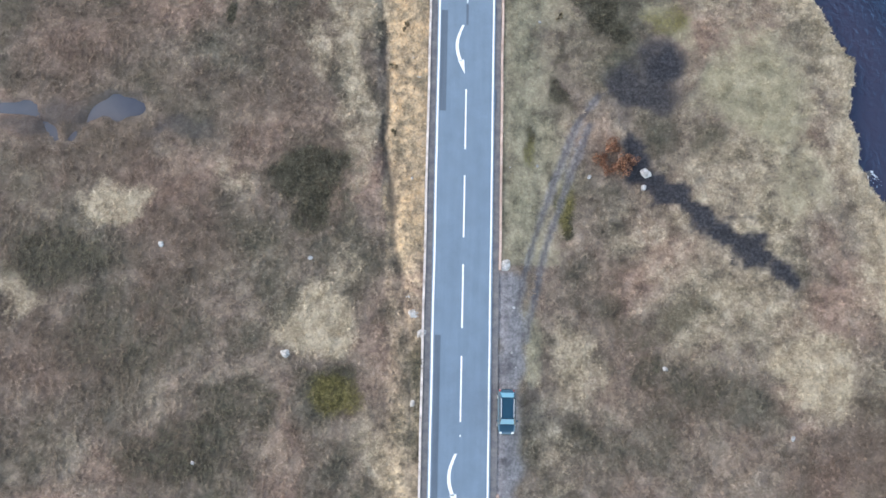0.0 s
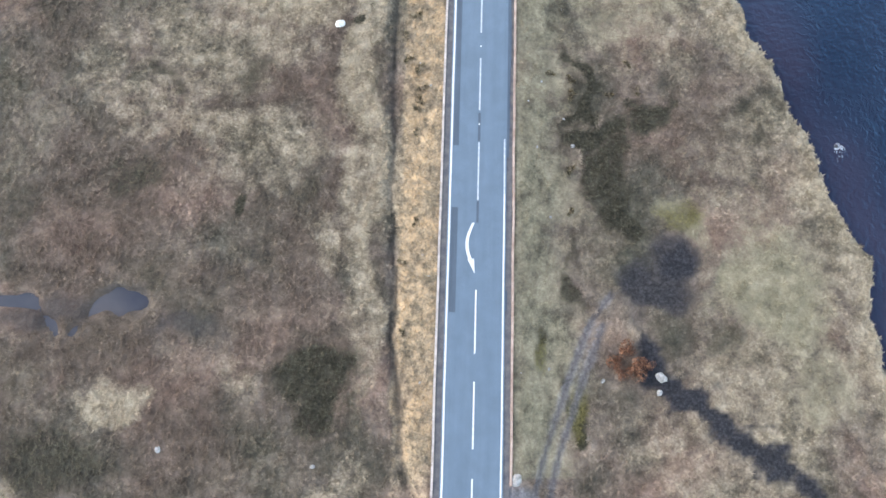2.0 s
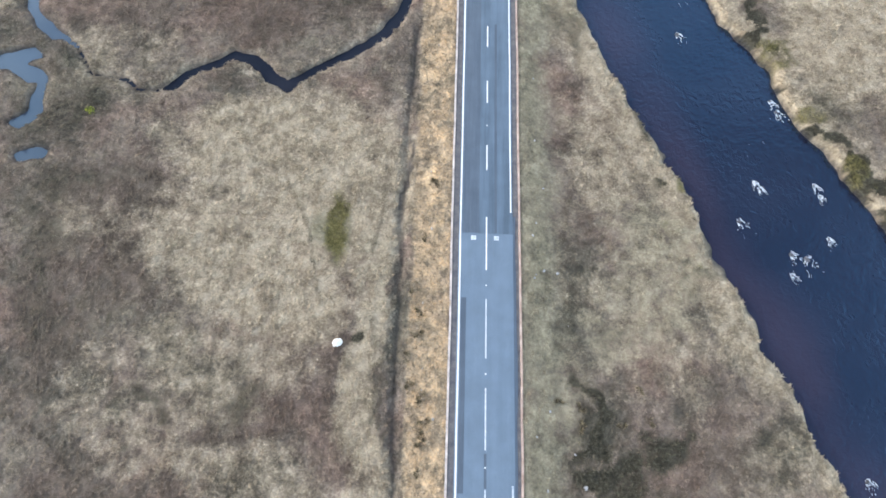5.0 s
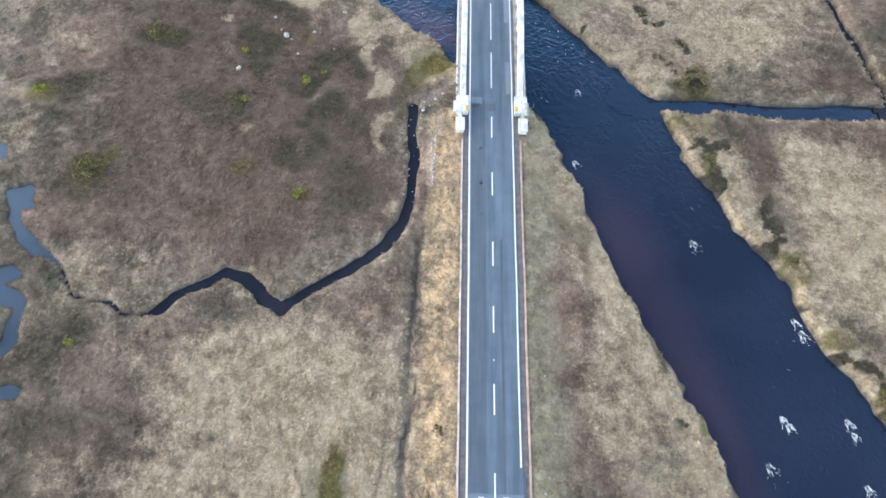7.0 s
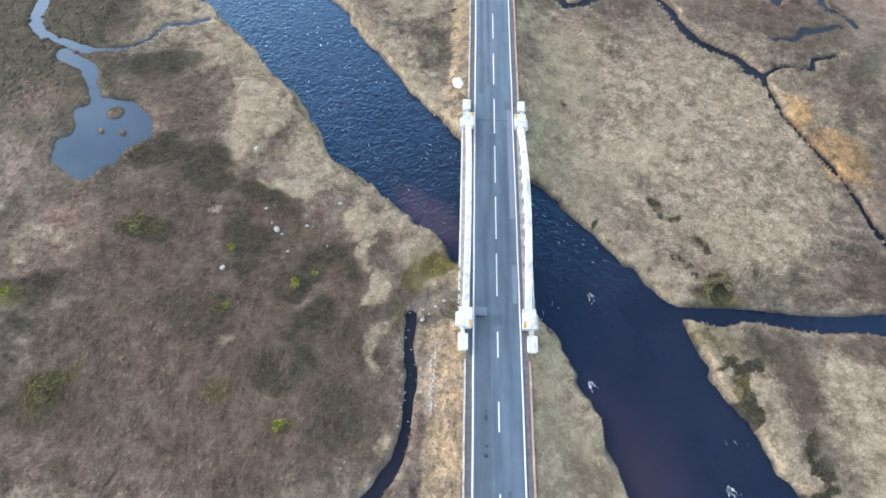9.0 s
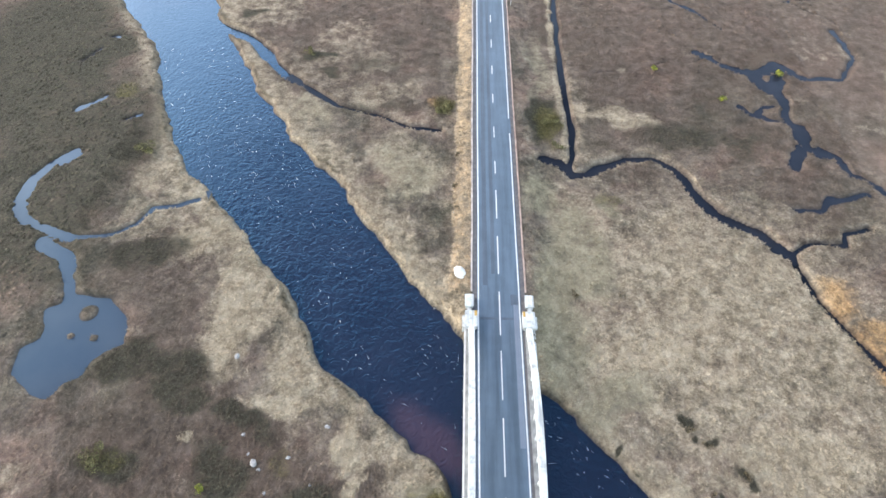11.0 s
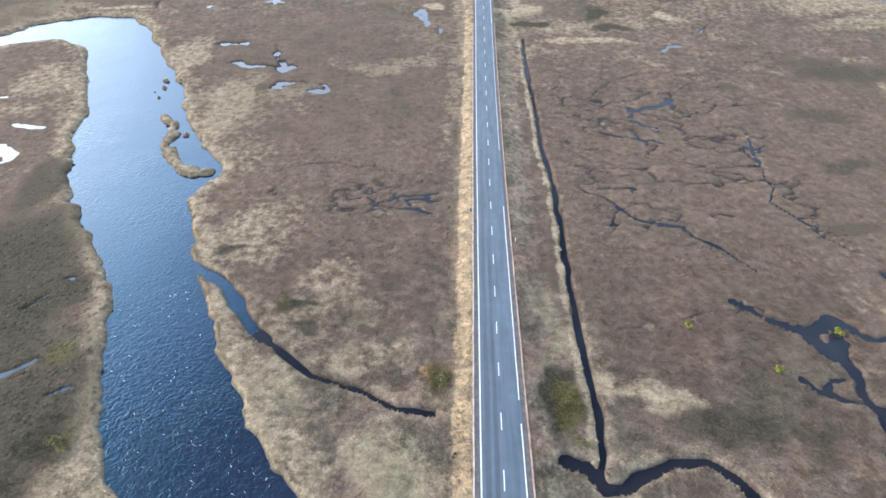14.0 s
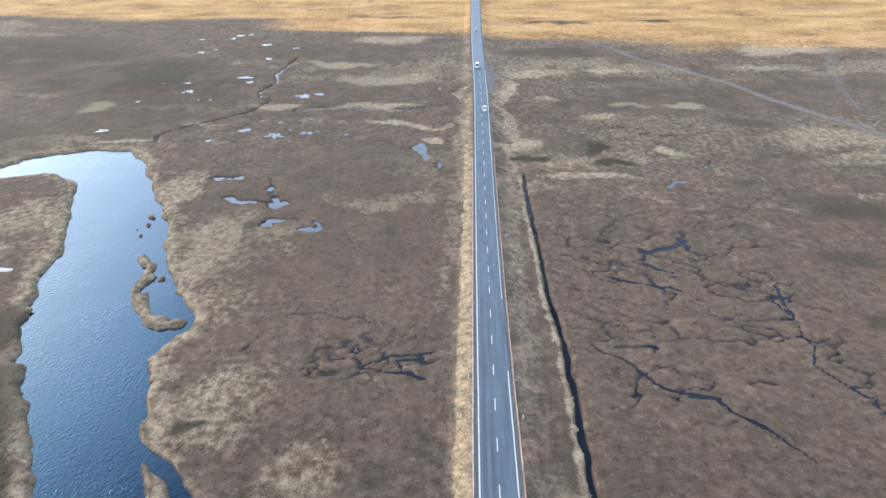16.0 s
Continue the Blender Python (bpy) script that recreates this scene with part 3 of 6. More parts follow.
def asphalt(name, base, worn, line_scale=1.0):
    m, n, l, b = nodes_of(name, 0.54, 0, 0.5)
    p = place_of(n)
    sp = n.new("ShaderNodeMapping")
    sp.inputs["Scale"].default_value = (1.0, 0.06, 1.0)
    l.new(p, sp.inputs["Vector"])
    streak = noise_node(n, l, 1.5 * line_scale, 5, 0.6, sp.outputs[0])
    col = ramp(n, l, streak, (0.35, base), (0.65, worn))
    blot = ramp(n, l, noise_node(n, l, 0.5, 5, 0.6, p), (0.35, (0.9, 0.9, 0.9)), (0.7, (1.06, 1.06, 1.06)))
    grain = ramp(n, l, noise_node(n, l, 60, 2, 0.6, p), (0.3, (0.8, 0.8, 0.8)), (0.7, (1.15, 1.15, 1.15)))
    col = mix(n, l, 1.0, mix(n, l, 1.0, col, blot, "MULTIPLY"), grain, "MULTIPLY")
    l.new(col, b.inputs["Base Color"])
    bump(n, l, b, noise_node(n, l, 50, 2, 0.6, p), 0.3, 0.01)
    return m


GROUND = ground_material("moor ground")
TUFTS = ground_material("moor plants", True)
RIVER_WATER = water_material("river water", (0.0115, 0.0135, 0.025), (0.017, 0.0185, 0.032), 0.26, 1.5, 1.8, (0.14, 0.62, 1.0), 2.8)
STILL_WATER = water_material("bog water", (0.034, 0.046, 0.070), (0.050, 0.060, 0.080), 0.06, 2.0)
FAR_WATER = water_material("shallow bog water", (0.03, 0.033, 0.045), (0.05, 0.052, 0.062), 0.1, 2.0, 1.8, (0.8, 0.92, 1.0))
FLOODED = water_material("flooded grass", (0.050, 0.050, 0.062), (0.105, 0.092, 0.092), 0.1, 2.0, 1.5, (0.6, 0.85, 1.0))
BROWN_WATER = water_material("peaty brook water", (0.014, 0.017, 0.026), (0.026, 0.028, 0.038), 0.15, 1.6, 1.26)
OLD_ASPHALT = asphalt("old grey-blue asphalt", (0.112, 0.159, 0.212), (0.128, 0.178, 0.233))
NEW_ASPHALT = asphalt("darker asphalt", (0.063, 0.096, 0.131), (0.103, 0.149, 0.202), 0.7)
PATCH_ASPHALT = asphalt("asphalt repair", (0.059, 0.083, 0.113), (0.081, 0.109, 0.144))
PALE_ASPHALT = asphalt("pale asphalt repair", (0.155, 0.191, 0.251), (0.181, 0.220, 0.275))
EDGE_GRIT = speckled("gritty road edge", (0.085, 0.085, 0.095), (0.17, 0.155, 0.15), 1.2, 0.9, 0.02)
PAINT = speckled("road paint", (0.60, 0.63, 0.64), (0.82, 0.84, 0.84), 2.5, 0.6, 0.004)
WORN_PAINT = speckled("worn road paint", (0.32, 0.38, 0.45), (0.66, 0.70, 0.72), 3.5, 0.7, 0.004)
PALE_KERB = speckled("pale concrete kerb", (0.32, 0.27, 0.245), (0.66, 0.59, 0.55), 0.8, 0.85, 0.02)
RED_KERB = speckled("rust-stained concrete kerb", (0.30, 0.20, 0.16), (0.52, 0.39, 0.33), 0.7, 0.85, 0.02)
WHITE_CONCRETE = speckled("white-painted concrete", (0.50, 0.51, 0.50), (0.86, 0.88, 0.88), 0.9, 0.75, 0.015, fine=14)
GREY_CONCRETE = speckled("weathered concrete", (0.20, 0.20, 0.19), (0.40, 0.39, 0.37), 0.8, 0.85, 0.02, fine=14)

# ---- plan of the plants ----
# what grows: x, y, half width, half length, strength
STRAW_NEAR_A = [(-14, -10, 4.5, 5, 1), (-11, -4, 2.3, 2.3, 0.5), (-7, -24, 2.8, 3.2, 0.6), (-36, 3, 3.4, 1.8, 0.7), (-45, -6, 2.8, 3.4, 0.5), (-16, 20, 3.6, 3.7, 0.45),
    (-23, 4, 2.8, 2.4, 0.4), (35, -13, 4, 6.1, 0.9), (29, -7, 6.2, 2.8, 0.6), (19, -1, 4.6, 3.5, 0.4), (12, -14, 2.2, 5.5, 0.6), (9, -21, 2.2, 3.2, 0.5), (-20, 65, 9.4,
    10.9, 0.85), (-24, 51, 10.8, 7.6, 0.75), (-13, 42, 2.4, 14.4, 0.8)]
STRAW_NEAR_B = [(-26, 31, 11.5, 2.9, 0.5), (-12, 27, 2.9, 7.6, 0.6), (-24, 27, 8.4, 5.3, 0.35), (-42, 38, 5.9, 6.1, 0.35), (15, 66, 5.4, 9.4, 0.6), (18, 51, 7.6, 8.2,
    0.45), (-27, 67, 12.3, 6.3, 0.8), (-19, 59, 6.2, 8.6, 0.85), (-33, 59, 6.8, 4.9, 0.6), (-10, 55, 2.4, 8.8, 0.8), (14, 66, 3.9, 7.9, 0.6), (43, 93, 8.2, 7, 0.75),
    (-35, 139, 5.5, 15.1, 0.85), (-25, 127, 4.1, 4.6, 0.75), (-18, 118, 2.3, 5.5, 0.6)]
STRAW_NEAR_C = [(-53, 152, 6.5, 4.7, 0.5), (-18, 103, 3.1, 2.6, 0.5), (33, 142, 17.8, 13.2, 0.7), (36, 117, 11.5, 7.1, 0.85), (26, 125, 8.1, 5.9, 0.6), (40, 97, 5.4, 4,
    0.7), (-45, 149, 5.1, 7.8, 0.85), (-56, 160, 5.5, 4.2, 0.65), (-34, 136, 4.2, 5, 0.75), (-65, 162, 2.9, 2.2, 0.5), (-16, 164, 8.3, 9.5, 0.6), (-31, 170, 4.8, 3.8,
    0.6), (-10, 140, 2.3, 4.8, 0.6), (-32, 201, 8.2, 10.9, 0.6), (-51, 218, 7.8, 12.7, 0.75)]
STRAW_NEAR_D = [(-16, 185, 4.3, 4.1, 0.6), (18, 178, 2.2, 3.3, 0.85), (27, 177, 5.9, 2.7, 0.75), (29, 146, 14.9, 10.4, 0.66), (20, 130, 10.4, 6.6, 0.8), (39, 140, 6, 6.1,
    0.66), (-137, 290, 10.8, 15, 0.75), (-99, 234, 4.7, 14.1, 0.5), (-73, 271, 8, 22.5, 0.85), (-50, 214, 9.2, 9.2, 0.65), (-71, 284, 6.8, 14.1, 0.7), (-27, 193, 10.7,
    6.8, 0.5), (-34, 178, 5.1, 3.6, 0.6), (-23, 183, 7.1, 3.4, 0.6), (15, 179, 2.3, 2.7, 0.85)]
STRAW_NEAR_E = [(24, 178, 5.8, 2.7, 0.75), (7, 241, 4.1, 33.3, 0.45), (35, 319, 20.8, 3.9, 0.85)]
STRAW_NEAR = STRAW_NEAR_A + STRAW_NEAR_B + STRAW_NEAR_C + STRAW_NEAR_D + STRAW_NEAR_E
STRAW_C = [
    (-66, 205, 3, 8, 0.5), (-46, 220, 10, 16, 0.5), (-62, 248, 10, 13, 0.5), (-95, 250, 6, 10, 0.6), (-70, 265, 10, 12, 0.5), (-77, 282, 7, 10, 0.9),
    (-132, 287, 14, 8, 0.8), (-9, 290, 3, 60, 0.5), (9, 300, 3.5, 60, 0.6), (-97, 307, 9, 14, 0.9), (46, 307, 10, 4, 0.5), (-20, 320, 16, 5, 0.4),
    (31, 320, 18, 2.5, 0.9), (30, 330, 20, 8, 0.5), (127, 333, 20, 8, 0.5)]
STRAW_D = [(66, 433, 18, 6, 0.66), (28, 428, 19, 8, 0.66), (93, 385, 12, 5, 0.9), (121, 355, 22, 15, 0.5), (136, 349, 14, 7, 0.5), (166, 472, 26, 11, 0.8), (48, 370, 11, 3, 0.6), (13, 402, 6, 21, 0.7),
           (11, 348, 7, 9, 0.7), (69, 383, 10, 3, 0.6), (64, 341, 4, 4, 0.7), (139, 440, 18, 4, 0.6), (36, 392, 8, 4, 0.5)]
STRAW_E = [(-52, 383, 31, 5, 0.64), (-44, 429, 32, 9, 0.62), (-30, 367, 19, 3, 0.7), (-94, 389, 13, 4, 0.7), (-72, 448, 24, 6, 0.7), (-176, 383, 9, 7, 0.7), (-242, 479, 8, 4, 0.5),
           (-249, 454, 11, 5, 0.5), (-140, 350, 15, 4, 0.6), (-108, 366, 16, 2, 0.5), (-52, 497, 29, 10, 0.6), (-18, 351, 5, 4, 0.8), (-7.5, 380, 3, 70, 0.5), (8, 380, 3, 60, 0.5)]
STRAW_STRIPS = [(32, 134, 26, 30, 0.62), (30, 4, 12, 12, 0.5), (27, -8, 10, 8, 0.5), (14, 145, 10, 22, 0.55), (46, 86, 10, 14, 0.8), (-10.8, 40, 1.6, 45, 0.75), (-12, 14, 2, 12, 0.5), (22, 70, 3, 12, 0.5), (20, 50, 4, 16, 0.4), (31, 27, 7, 14, 0.35), (-36, 192, 16, 10, 0.45)]
STRAW_W = [(-26.4, 123.4, 5.5, 1.5, 0.8), (-19.2, 119.7, 1.8, 3.7, 0.9), (-16.4, 112.3, 1.4, 4.0, 0.85), (-14.7, 106.7, 1.6, 3.7, 0.85), (-12.9, 98.8, 1.2, 3.3, 0.8), (-33.2, 99.6, 2.6, 1.3, 0.6), (-36.6, 115.4, 1.2, 1.3, 0.7),
    (-24.4, 97.2, 1.5, 2.2, 0.6), (-13.3, 88.3, 1.1, 1.9, 0.6), (-12.1, 121.5, 2.4, 1.1, 0.9), (-8.2, 114.6, 1.8, 1.4, 0.9)]
STRAW_W += [(-24, 57, 16, 9, 0.72), (-14, 62, 5, 14, 0.8), (-30, 66, 10, 6, 0.7), (-28, 41, 11, 7, 0.5), (-36, 34, 8, 5, 0.4)]
STRAW = STRAW_NEAR + STRAW_W + STRAW_STRIPS + STRAW_C + STRAW_D + STRAW_E
GREEN_A = [(30, 16, 7.7, 8, 0.9), (26, 18, 3, 3.7, 1), (35, 5, 5.2, 6.5, 0.6), (6, 15, 1.8, 8.6, 0.6), (8, -12, 1.7, 5, 0.6), (-16, 56, 1.9, 3.9, 0.85), (19, 53, 7, 10.4,
    0.5), (14, 45, 3.7, 3.9, 0.5), (21, 23, 3.3, 2.1, 0.8), (-61, 104, 4.6, 3.8, 0.6), (-18, 56, 1.8, 3.2, 0.8), (10, 88, 3.6, 5, 0.5), (-18, 104, 3.9, 4.8, 0.4), (-8,
    111, 3.6, 2.6, 0.95), (9, 137, 5.2, 15.8, 0.75)]
GREEN_B = [(15, 124, 4.8, 4.9, 0.6), (8, 100, 2.4, 2.4, 0.8), (-16, 161, 7.2, 7.3, 0.55), (7, 157, 3.5, 6.2, 0.7), (11, 147, 5.6, 12.5, 0.65), (18, 158, 2.7, 2.1, 0.75),
    (-34, 177, 5.1, 4.1, 0.45), (8, 192, 2.8, 17.9, 0.5)]
GREEN = GREEN_A + GREEN_B
HEATH_A = [(-24, 13, 10.6, 3.6, 0.6), (-19, 9, 9.3, 2.4, 0.6), (-45, 16, 3.5, 3.7, 0.7), (-40, 20, 8.9, 3.8, 0.5), (-40, 56, 7.1, 10.8, 0.7), (-48, 44, 4.9, 7.7, 0.6),
    (-27, 27, 9.5, 5.9, 0.35), (23, 33, 5.8, 6.9, 0.7), (-40, 95, 11, 12.3, 0.8), (-32, 84, 11.2, 4.4, 0.7), (-45, 54, 7.2, 8.1, 0.6), (12, 79, 2.5, 6.9, 0.8), (-41, 103,
    10.2, 8.8, 0.8), (-17, 88, 5.5, 4, 0.6), (-45, 89, 6.7, 4.8, 0.5)]
HEATH_B = [(-24, 219, 14.1, 11.5, 0.8), (-36, 197, 6.9, 7.6, 0.4), (-34, 265, 23.1, 16.8, 0.8), (-25, 216, 13.7, 16.6, 0.7)]
HEATH_C = [(-38.6, 115.3, 3.5, 6.3, 0.95), (-43.1, 103.1, 4.5, 9.2, 1.0), (-31.3, 105.4, 2.5, 3.6, 0.9), (-16.7, 92.4, 5.5, 3.0, 0.95), (-49.7, 108.3, 3.3, 5.7, 0.7), (-34.1, 87.1, 8.5, 3.7, 0.9), (-20.6, 85.8, 4.7, 2.2, 0.7),
    (35, 97, 6, 2.6, 0.7), (33, 90, 3, 4, 0.6), (44, 84, 4, 3, 0.5)]
HEATH_D = [(38, 465, 32, 15, 0.9), (71, 417, 28, 14, 0.9), (105, 369, 21, 12, 0.9), (74, 374, 19, 9, 0.9), (28, 393, 8, 5, 0.7), (36, 358, 14, 9, 0.7), (183, 423, 9, 19, 0.8),
           (-200, 455, 59, 53, 0.9), (-139, 451, 34, 41, 0.8), (-49, 406, 22, 8, 0.8), (-62, 363, 32, 5, 0.7), (-101, 498, 39, 15, 0.6)]
HEATH = HEATH_A + HEATH_B + HEATH_C + HEATH_D
GOLDEN = [(-7.6, 110.6, 3.0, 2.2, 0.5), (48, 140, 3.4, 4.8, 0.6), (52, 132, 4.6, 5.9, 0.55), (-9, 181, 1.7, 2.9, 0.5)]
SHRUB_NEAR_A = [(-16, 5, 4.4, 4.5, 0.74), (-12, -17, 3.3, 2.7, 0.7), (-40, -4, 6.9, 4, 0.5), (-32, -12, 8.4, 5, 0.42), (-26, -24, 6.6, 3.2, 0.55), (-22, -20, 5.5, 3.2, 0.5),
    (-48, 22, 3.6, 2.5, 0.45), (-4, -14, 0.8, 3.9, 0.8), (-12, 1, 3.5, 2.3, 0.4), (14, 21, 1.8, 3.1, 0.9), (11, 2, 1.2, 3, 0.8), (10, 19, 0.6, 2.5, 0.45), (9, 15, 0.9,
    3.1, 0.7), (7, 8, 1.1, 1.8, 0.6), (23, -18, 6.7, 4.9, 0.42)]
SHRUB_NEAR_B = [(20, -9, 6.2, 2.8, 0.42), (18, -13, 2.8, 2.8, 0.5), (24, 9, 2.3, 2.4, 0.45), (-50, 50, 3.8, 8.9, 0.4), (-14, 46, 1.4, 0.9, 0.9), (-35, 36, 2.9, 2, 0.5),
    (-25, 38, 2.4, 2.1, 0.5), (-25, 22, 1.1, 1.1, 1), (-38, 26, 3.4, 2.7, 0.5), (-18, 26, 2.2, 2.2, 0.45), (-52, 71, 8.3, 4.1, 0.45), (10, 37, 1, 3.6, 0.95), (12, 32,
    2.6, 2.3, 0.85), (17, 33, 3.5, 2.9, 0.75), (14, 27, 2.5, 5.9, 0.75)]
SHRUB_NEAR_C = [(15, 35, 2.4, 1.5, 0.6), (8, 38, 0.6, 1.8, 0.6), (-51, 92, 4, 4.2, 0.55), (-23, 98, 5.3, 4, 0.55), (-38, 103, 4.6, 3.8, 0.45), (-18, 91, 4.4, 5.9, 0.42),
    (-48, 71, 3.9, 2.5, 0.5), (-50, 60, 3.1, 3.1, 0.45), (32, 85, 3.2, 4, 0.85), (30, 90, 3, 3.3, 0.7), (40, 74, 3.1, 2.9, 0.85), (36, 81, 2.2, 2.7, 0.85), (43, 66, 2.3,
    2.3, 0.7), (-39, 123, 4.7, 3.4, 0.65), (-47, 115, 4.4, 2.2, 0.6)]
SHRUB_NEAR_D = [(-31, 113, 4.4, 4.2, 0.65), (-35, 104, 2.8, 3, 0.65), (-26, 97, 3.6, 3.1, 0.6), (-52, 93, 2.6, 3.1, 0.5), (-23, 110, 3.9, 2.9, 0.5), (28, 108, 3.6, 1.5,
    0.85), (30, 99, 3.7, 3.4, 0.6), (25, 101, 3.4, 2.9, 0.85), (31, 89, 3.2, 3, 0.6), (-94, 207, 16, 19, 0.7), (-87, 184, 6.5, 8.2, 0.65), (-76, 180, 6.4, 5.5, 0.5),
    (-71, 156, 5.4, 4.6, 0.65), (-52, 145, 7.3, 3.4, 0.6), (-48, 127, 10.5, 3.5, 0.65)]
SHRUB_NEAR_E = [(-39, 127, 6.2, 2.4, 0.6), (10, 176, 2.5, 6.6, 0.75), (43, 172, 5.7, 4.8, 0.5), (-105, 234, 7.3, 14.2, 0.6), (-80, 193, 6.4, 13.7, 0.75), (-69, 182, 5,
    5.7, 0.6), (91, 272, 12.2, 3.8, 0.5), (86, 247, 8, 3.9, 0.55), (102, 304, 14, 4.7, 0.45), (74, 222, 6.9, 3.2, 0.45), (32, 173, 8.5, 3.7, 0.5), (-52, 213, 2.9, 2.2,
    0.7), (-36, 196, 4, 2.1, 0.7), (-32, 190, 2.4, 1.6, 0.6), (-68, 285, 3.4, 2.8, 0.5)]
SHRUB_NEAR = SHRUB_NEAR_A + SHRUB_NEAR_B + SHRUB_NEAR_C + SHRUB_NEAR_D + SHRUB_NEAR_E
SHRUB_W = [(-31.5, 121.3, 4.2, 2.2, 0.62), (-30.5, 112.6, 2.2, 4.7, 0.66), (-21.1, 110.8, 5.1, 3.9, 0.66), (-23.8, 106.9, 3.2, 2.5, 0.62), (-20.9, 101.7, 4.7, 2.6, 0.66), (-26.4, 96.9, 2.5, 1.5, 0.66),
    (-36.0, 104.6, 2.1, 3.3, 0.66), (-45.9, 114.3, 4.3, 2.6, 0.58), (-59.0, 105.1, 4.9, 3.0, 0.66), (-57.7, 100.8, 3.1, 2.2, 0.55), (-40.0, 123.5, 3.7, 1.9, 0.58), (-15.9, 99.2, 2.1, 3.3, 0.43), (-47.1, 90.3, 1.9, 4.4, 0.31)]
SHRUB_TUFTS = [(28.6, 109.1, 2.2, 1.4, 1.0), (22.6, 120.5, 0.8, 0.7, 1.0), (16.5, 118.1, 0.6, 0.5, 1.0), (23.8, 113.7, 0.9, 0.7, 1.0), (25.6, 112.0, 0.7, 0.5, 1.0), (28.0, 115.9, 0.9, 0.7, 0.9), (28.8, 111.3, 0.8, 0.6, 0.9), (25.1, 119.6, 1.0, 0.7, 0.9)]
SHRUB_D = [(-90, 430, 80, 70, 0.25), (-150, 400, 60, 50, 0.35), (-72, 172, 11, 22, 0.5), (9, 177.5, 2.4, 7, 0.7), (-95, 190, 20, 40, 0.72), (108, 296, 20, 8, 0.5), (-45, 300, 60, 60, 0.22), (42.7, 330.5, 7, 2, 0.8),
           (12.7, 333.3, 5, 2, 0.95), (-9.2, 30, 0.5, 20, 0.4), (10, 83, 1.8, 6, 0.45), (-75, 160, 18, 36, 0.66)]
# entries past y 530 paint dark hill streaks, heather and cloud shadow both
SHRUB_SHADE_E = [(36, 344, 5, 6, 0.9), (16, 334, 8, 3, 0.85), (42, 331, 8, 4, 0.7), (-200, 345, 50, 30, 0.4), (-180, 425, 60, 40, 0.5), (-270, 460, 90, 60, 0.5), (-110, 470, 50, 22, 0.35), (50, 537, 28, 6, 0.6), (116, 538, 16, 5, 0.7),
           (-60, 560, 40, 5, 0.5), (38, 465, 30, 9, 0.45), (71, 417, 26, 8, 0.42), (105, 369, 20, 7, 0.45)]
SHRUB = SHRUB_NEAR + SHRUB_W + SHRUB_TUFTS + SHRUB_D + SHRUB_SHADE_E
# olive moss and rank grass
MOSSY = [(-7.6, 110.6, 3.4, 2.2, 0.95), (-10.5, 109, 1.6, 4, 0.6), (-16.5, 56.5, 1.6, 4.2, 0.85), (-12, -17.5, 3.4, 2.6, 0.75), (11, 2, 1.2, 3, 0.7), (7, 8, 1.1, 2, 0.6), (21.5, 23, 3, 2, 0.6),
         (-9, 181, 2.0, 3.2, 0.7), (10, 176, 2.6, 6, 0.75), (-47, 115, 3.4, 2.2, 0.55), (-52, 93, 2.8, 3, 0.55), (-51, 92, 3, 3, 0.5), (-50, 94, 2, 2, 0.6), (29, 107.5, 4, 1.6, 0.55), (18, 158, 2.6, 2.1, 0.5),
         (-61, 104, 3, 2.4, 0.6), (-26, 115, 2, 2, 0.4), (26, 102, 4, 3, 0.4), (-70, 184, 3, 3, 0.5),
         (-31.5, 93.4, 1.8, 2.2, 0.5), (-24.1, 89.5, 2.2, 1.3, 0.6), (-34.8, 104.0, 1.4, 2.4, 0.4), (-12.5, 104, 0.9, 4, 0.45)]
WETS = [(17, 15.2, 2.6, 3.2, 0.95), (20.6, 17.6, 3.2, 4.0, 1.0), (19, 14.4, 4.6, 2.2, 0.95), (16.5, 12, 1.2, 1.6, 0.6), (4.8, -13.8, 1.2, 0.9, 0.6), (4.5, -22.8, 0.7, 0.9, 0.7), (7.3, -16.2, 0.8, 0.8, 0.5), (-9.6, 63, 0.5, 8, 0.8), (-29, 9.6, 5, 1.6, 0.65), (-44, 10.6, 6, 2.2, 0.7), (-36, 12.2, 4, 2.0, 0.7), (-8.4, 103.4, 1.8, 1.2, 0.75), (-12.2, 84.6, 1.6, 1.6, 0.8), (-15.8, 80.6, 1.6, 1.2, 0.6)]


TRAILS = [[(-26.6, 72.1), (-24.6, 66.4), (-22.2, 60.3), (-20.1, 56.0), (-18.7, 51.1), (-17.9, 47.7)], [(-11.6, 66.1), (-11.4, 61.5), (-12.0, 57.0), (-12.4, 53.4)],
    [(-12.1, 45.9), (-11.5, 41.4), (-11.6, 37.7), (-11.8, 34.1)], [(-40.6, 45.6), (-39.0, 40.5), (-37.2, 35.7), (-35.4, 31.1)], [(-28.6, 44.7), (-28.8, 39.6), (-28.5,
    37.2), (-27.7, 34.2)], [(-32.9, 25.6), (-31.3, 23.0)], [(-31.3, 44.0), (-29.2, 40.2)], [(21.5, 41.9), (21.3, 37.5), (20.7, 35.1)], [(-30.4, 87.4), (-28.5, 81.8),
    (-27.8, 78.8)], [(-43.4, 80.6), (-42.2, 76.8)], [(-45.5, 67.4), (-44.3, 60.9), (-44.0, 58.4)]]
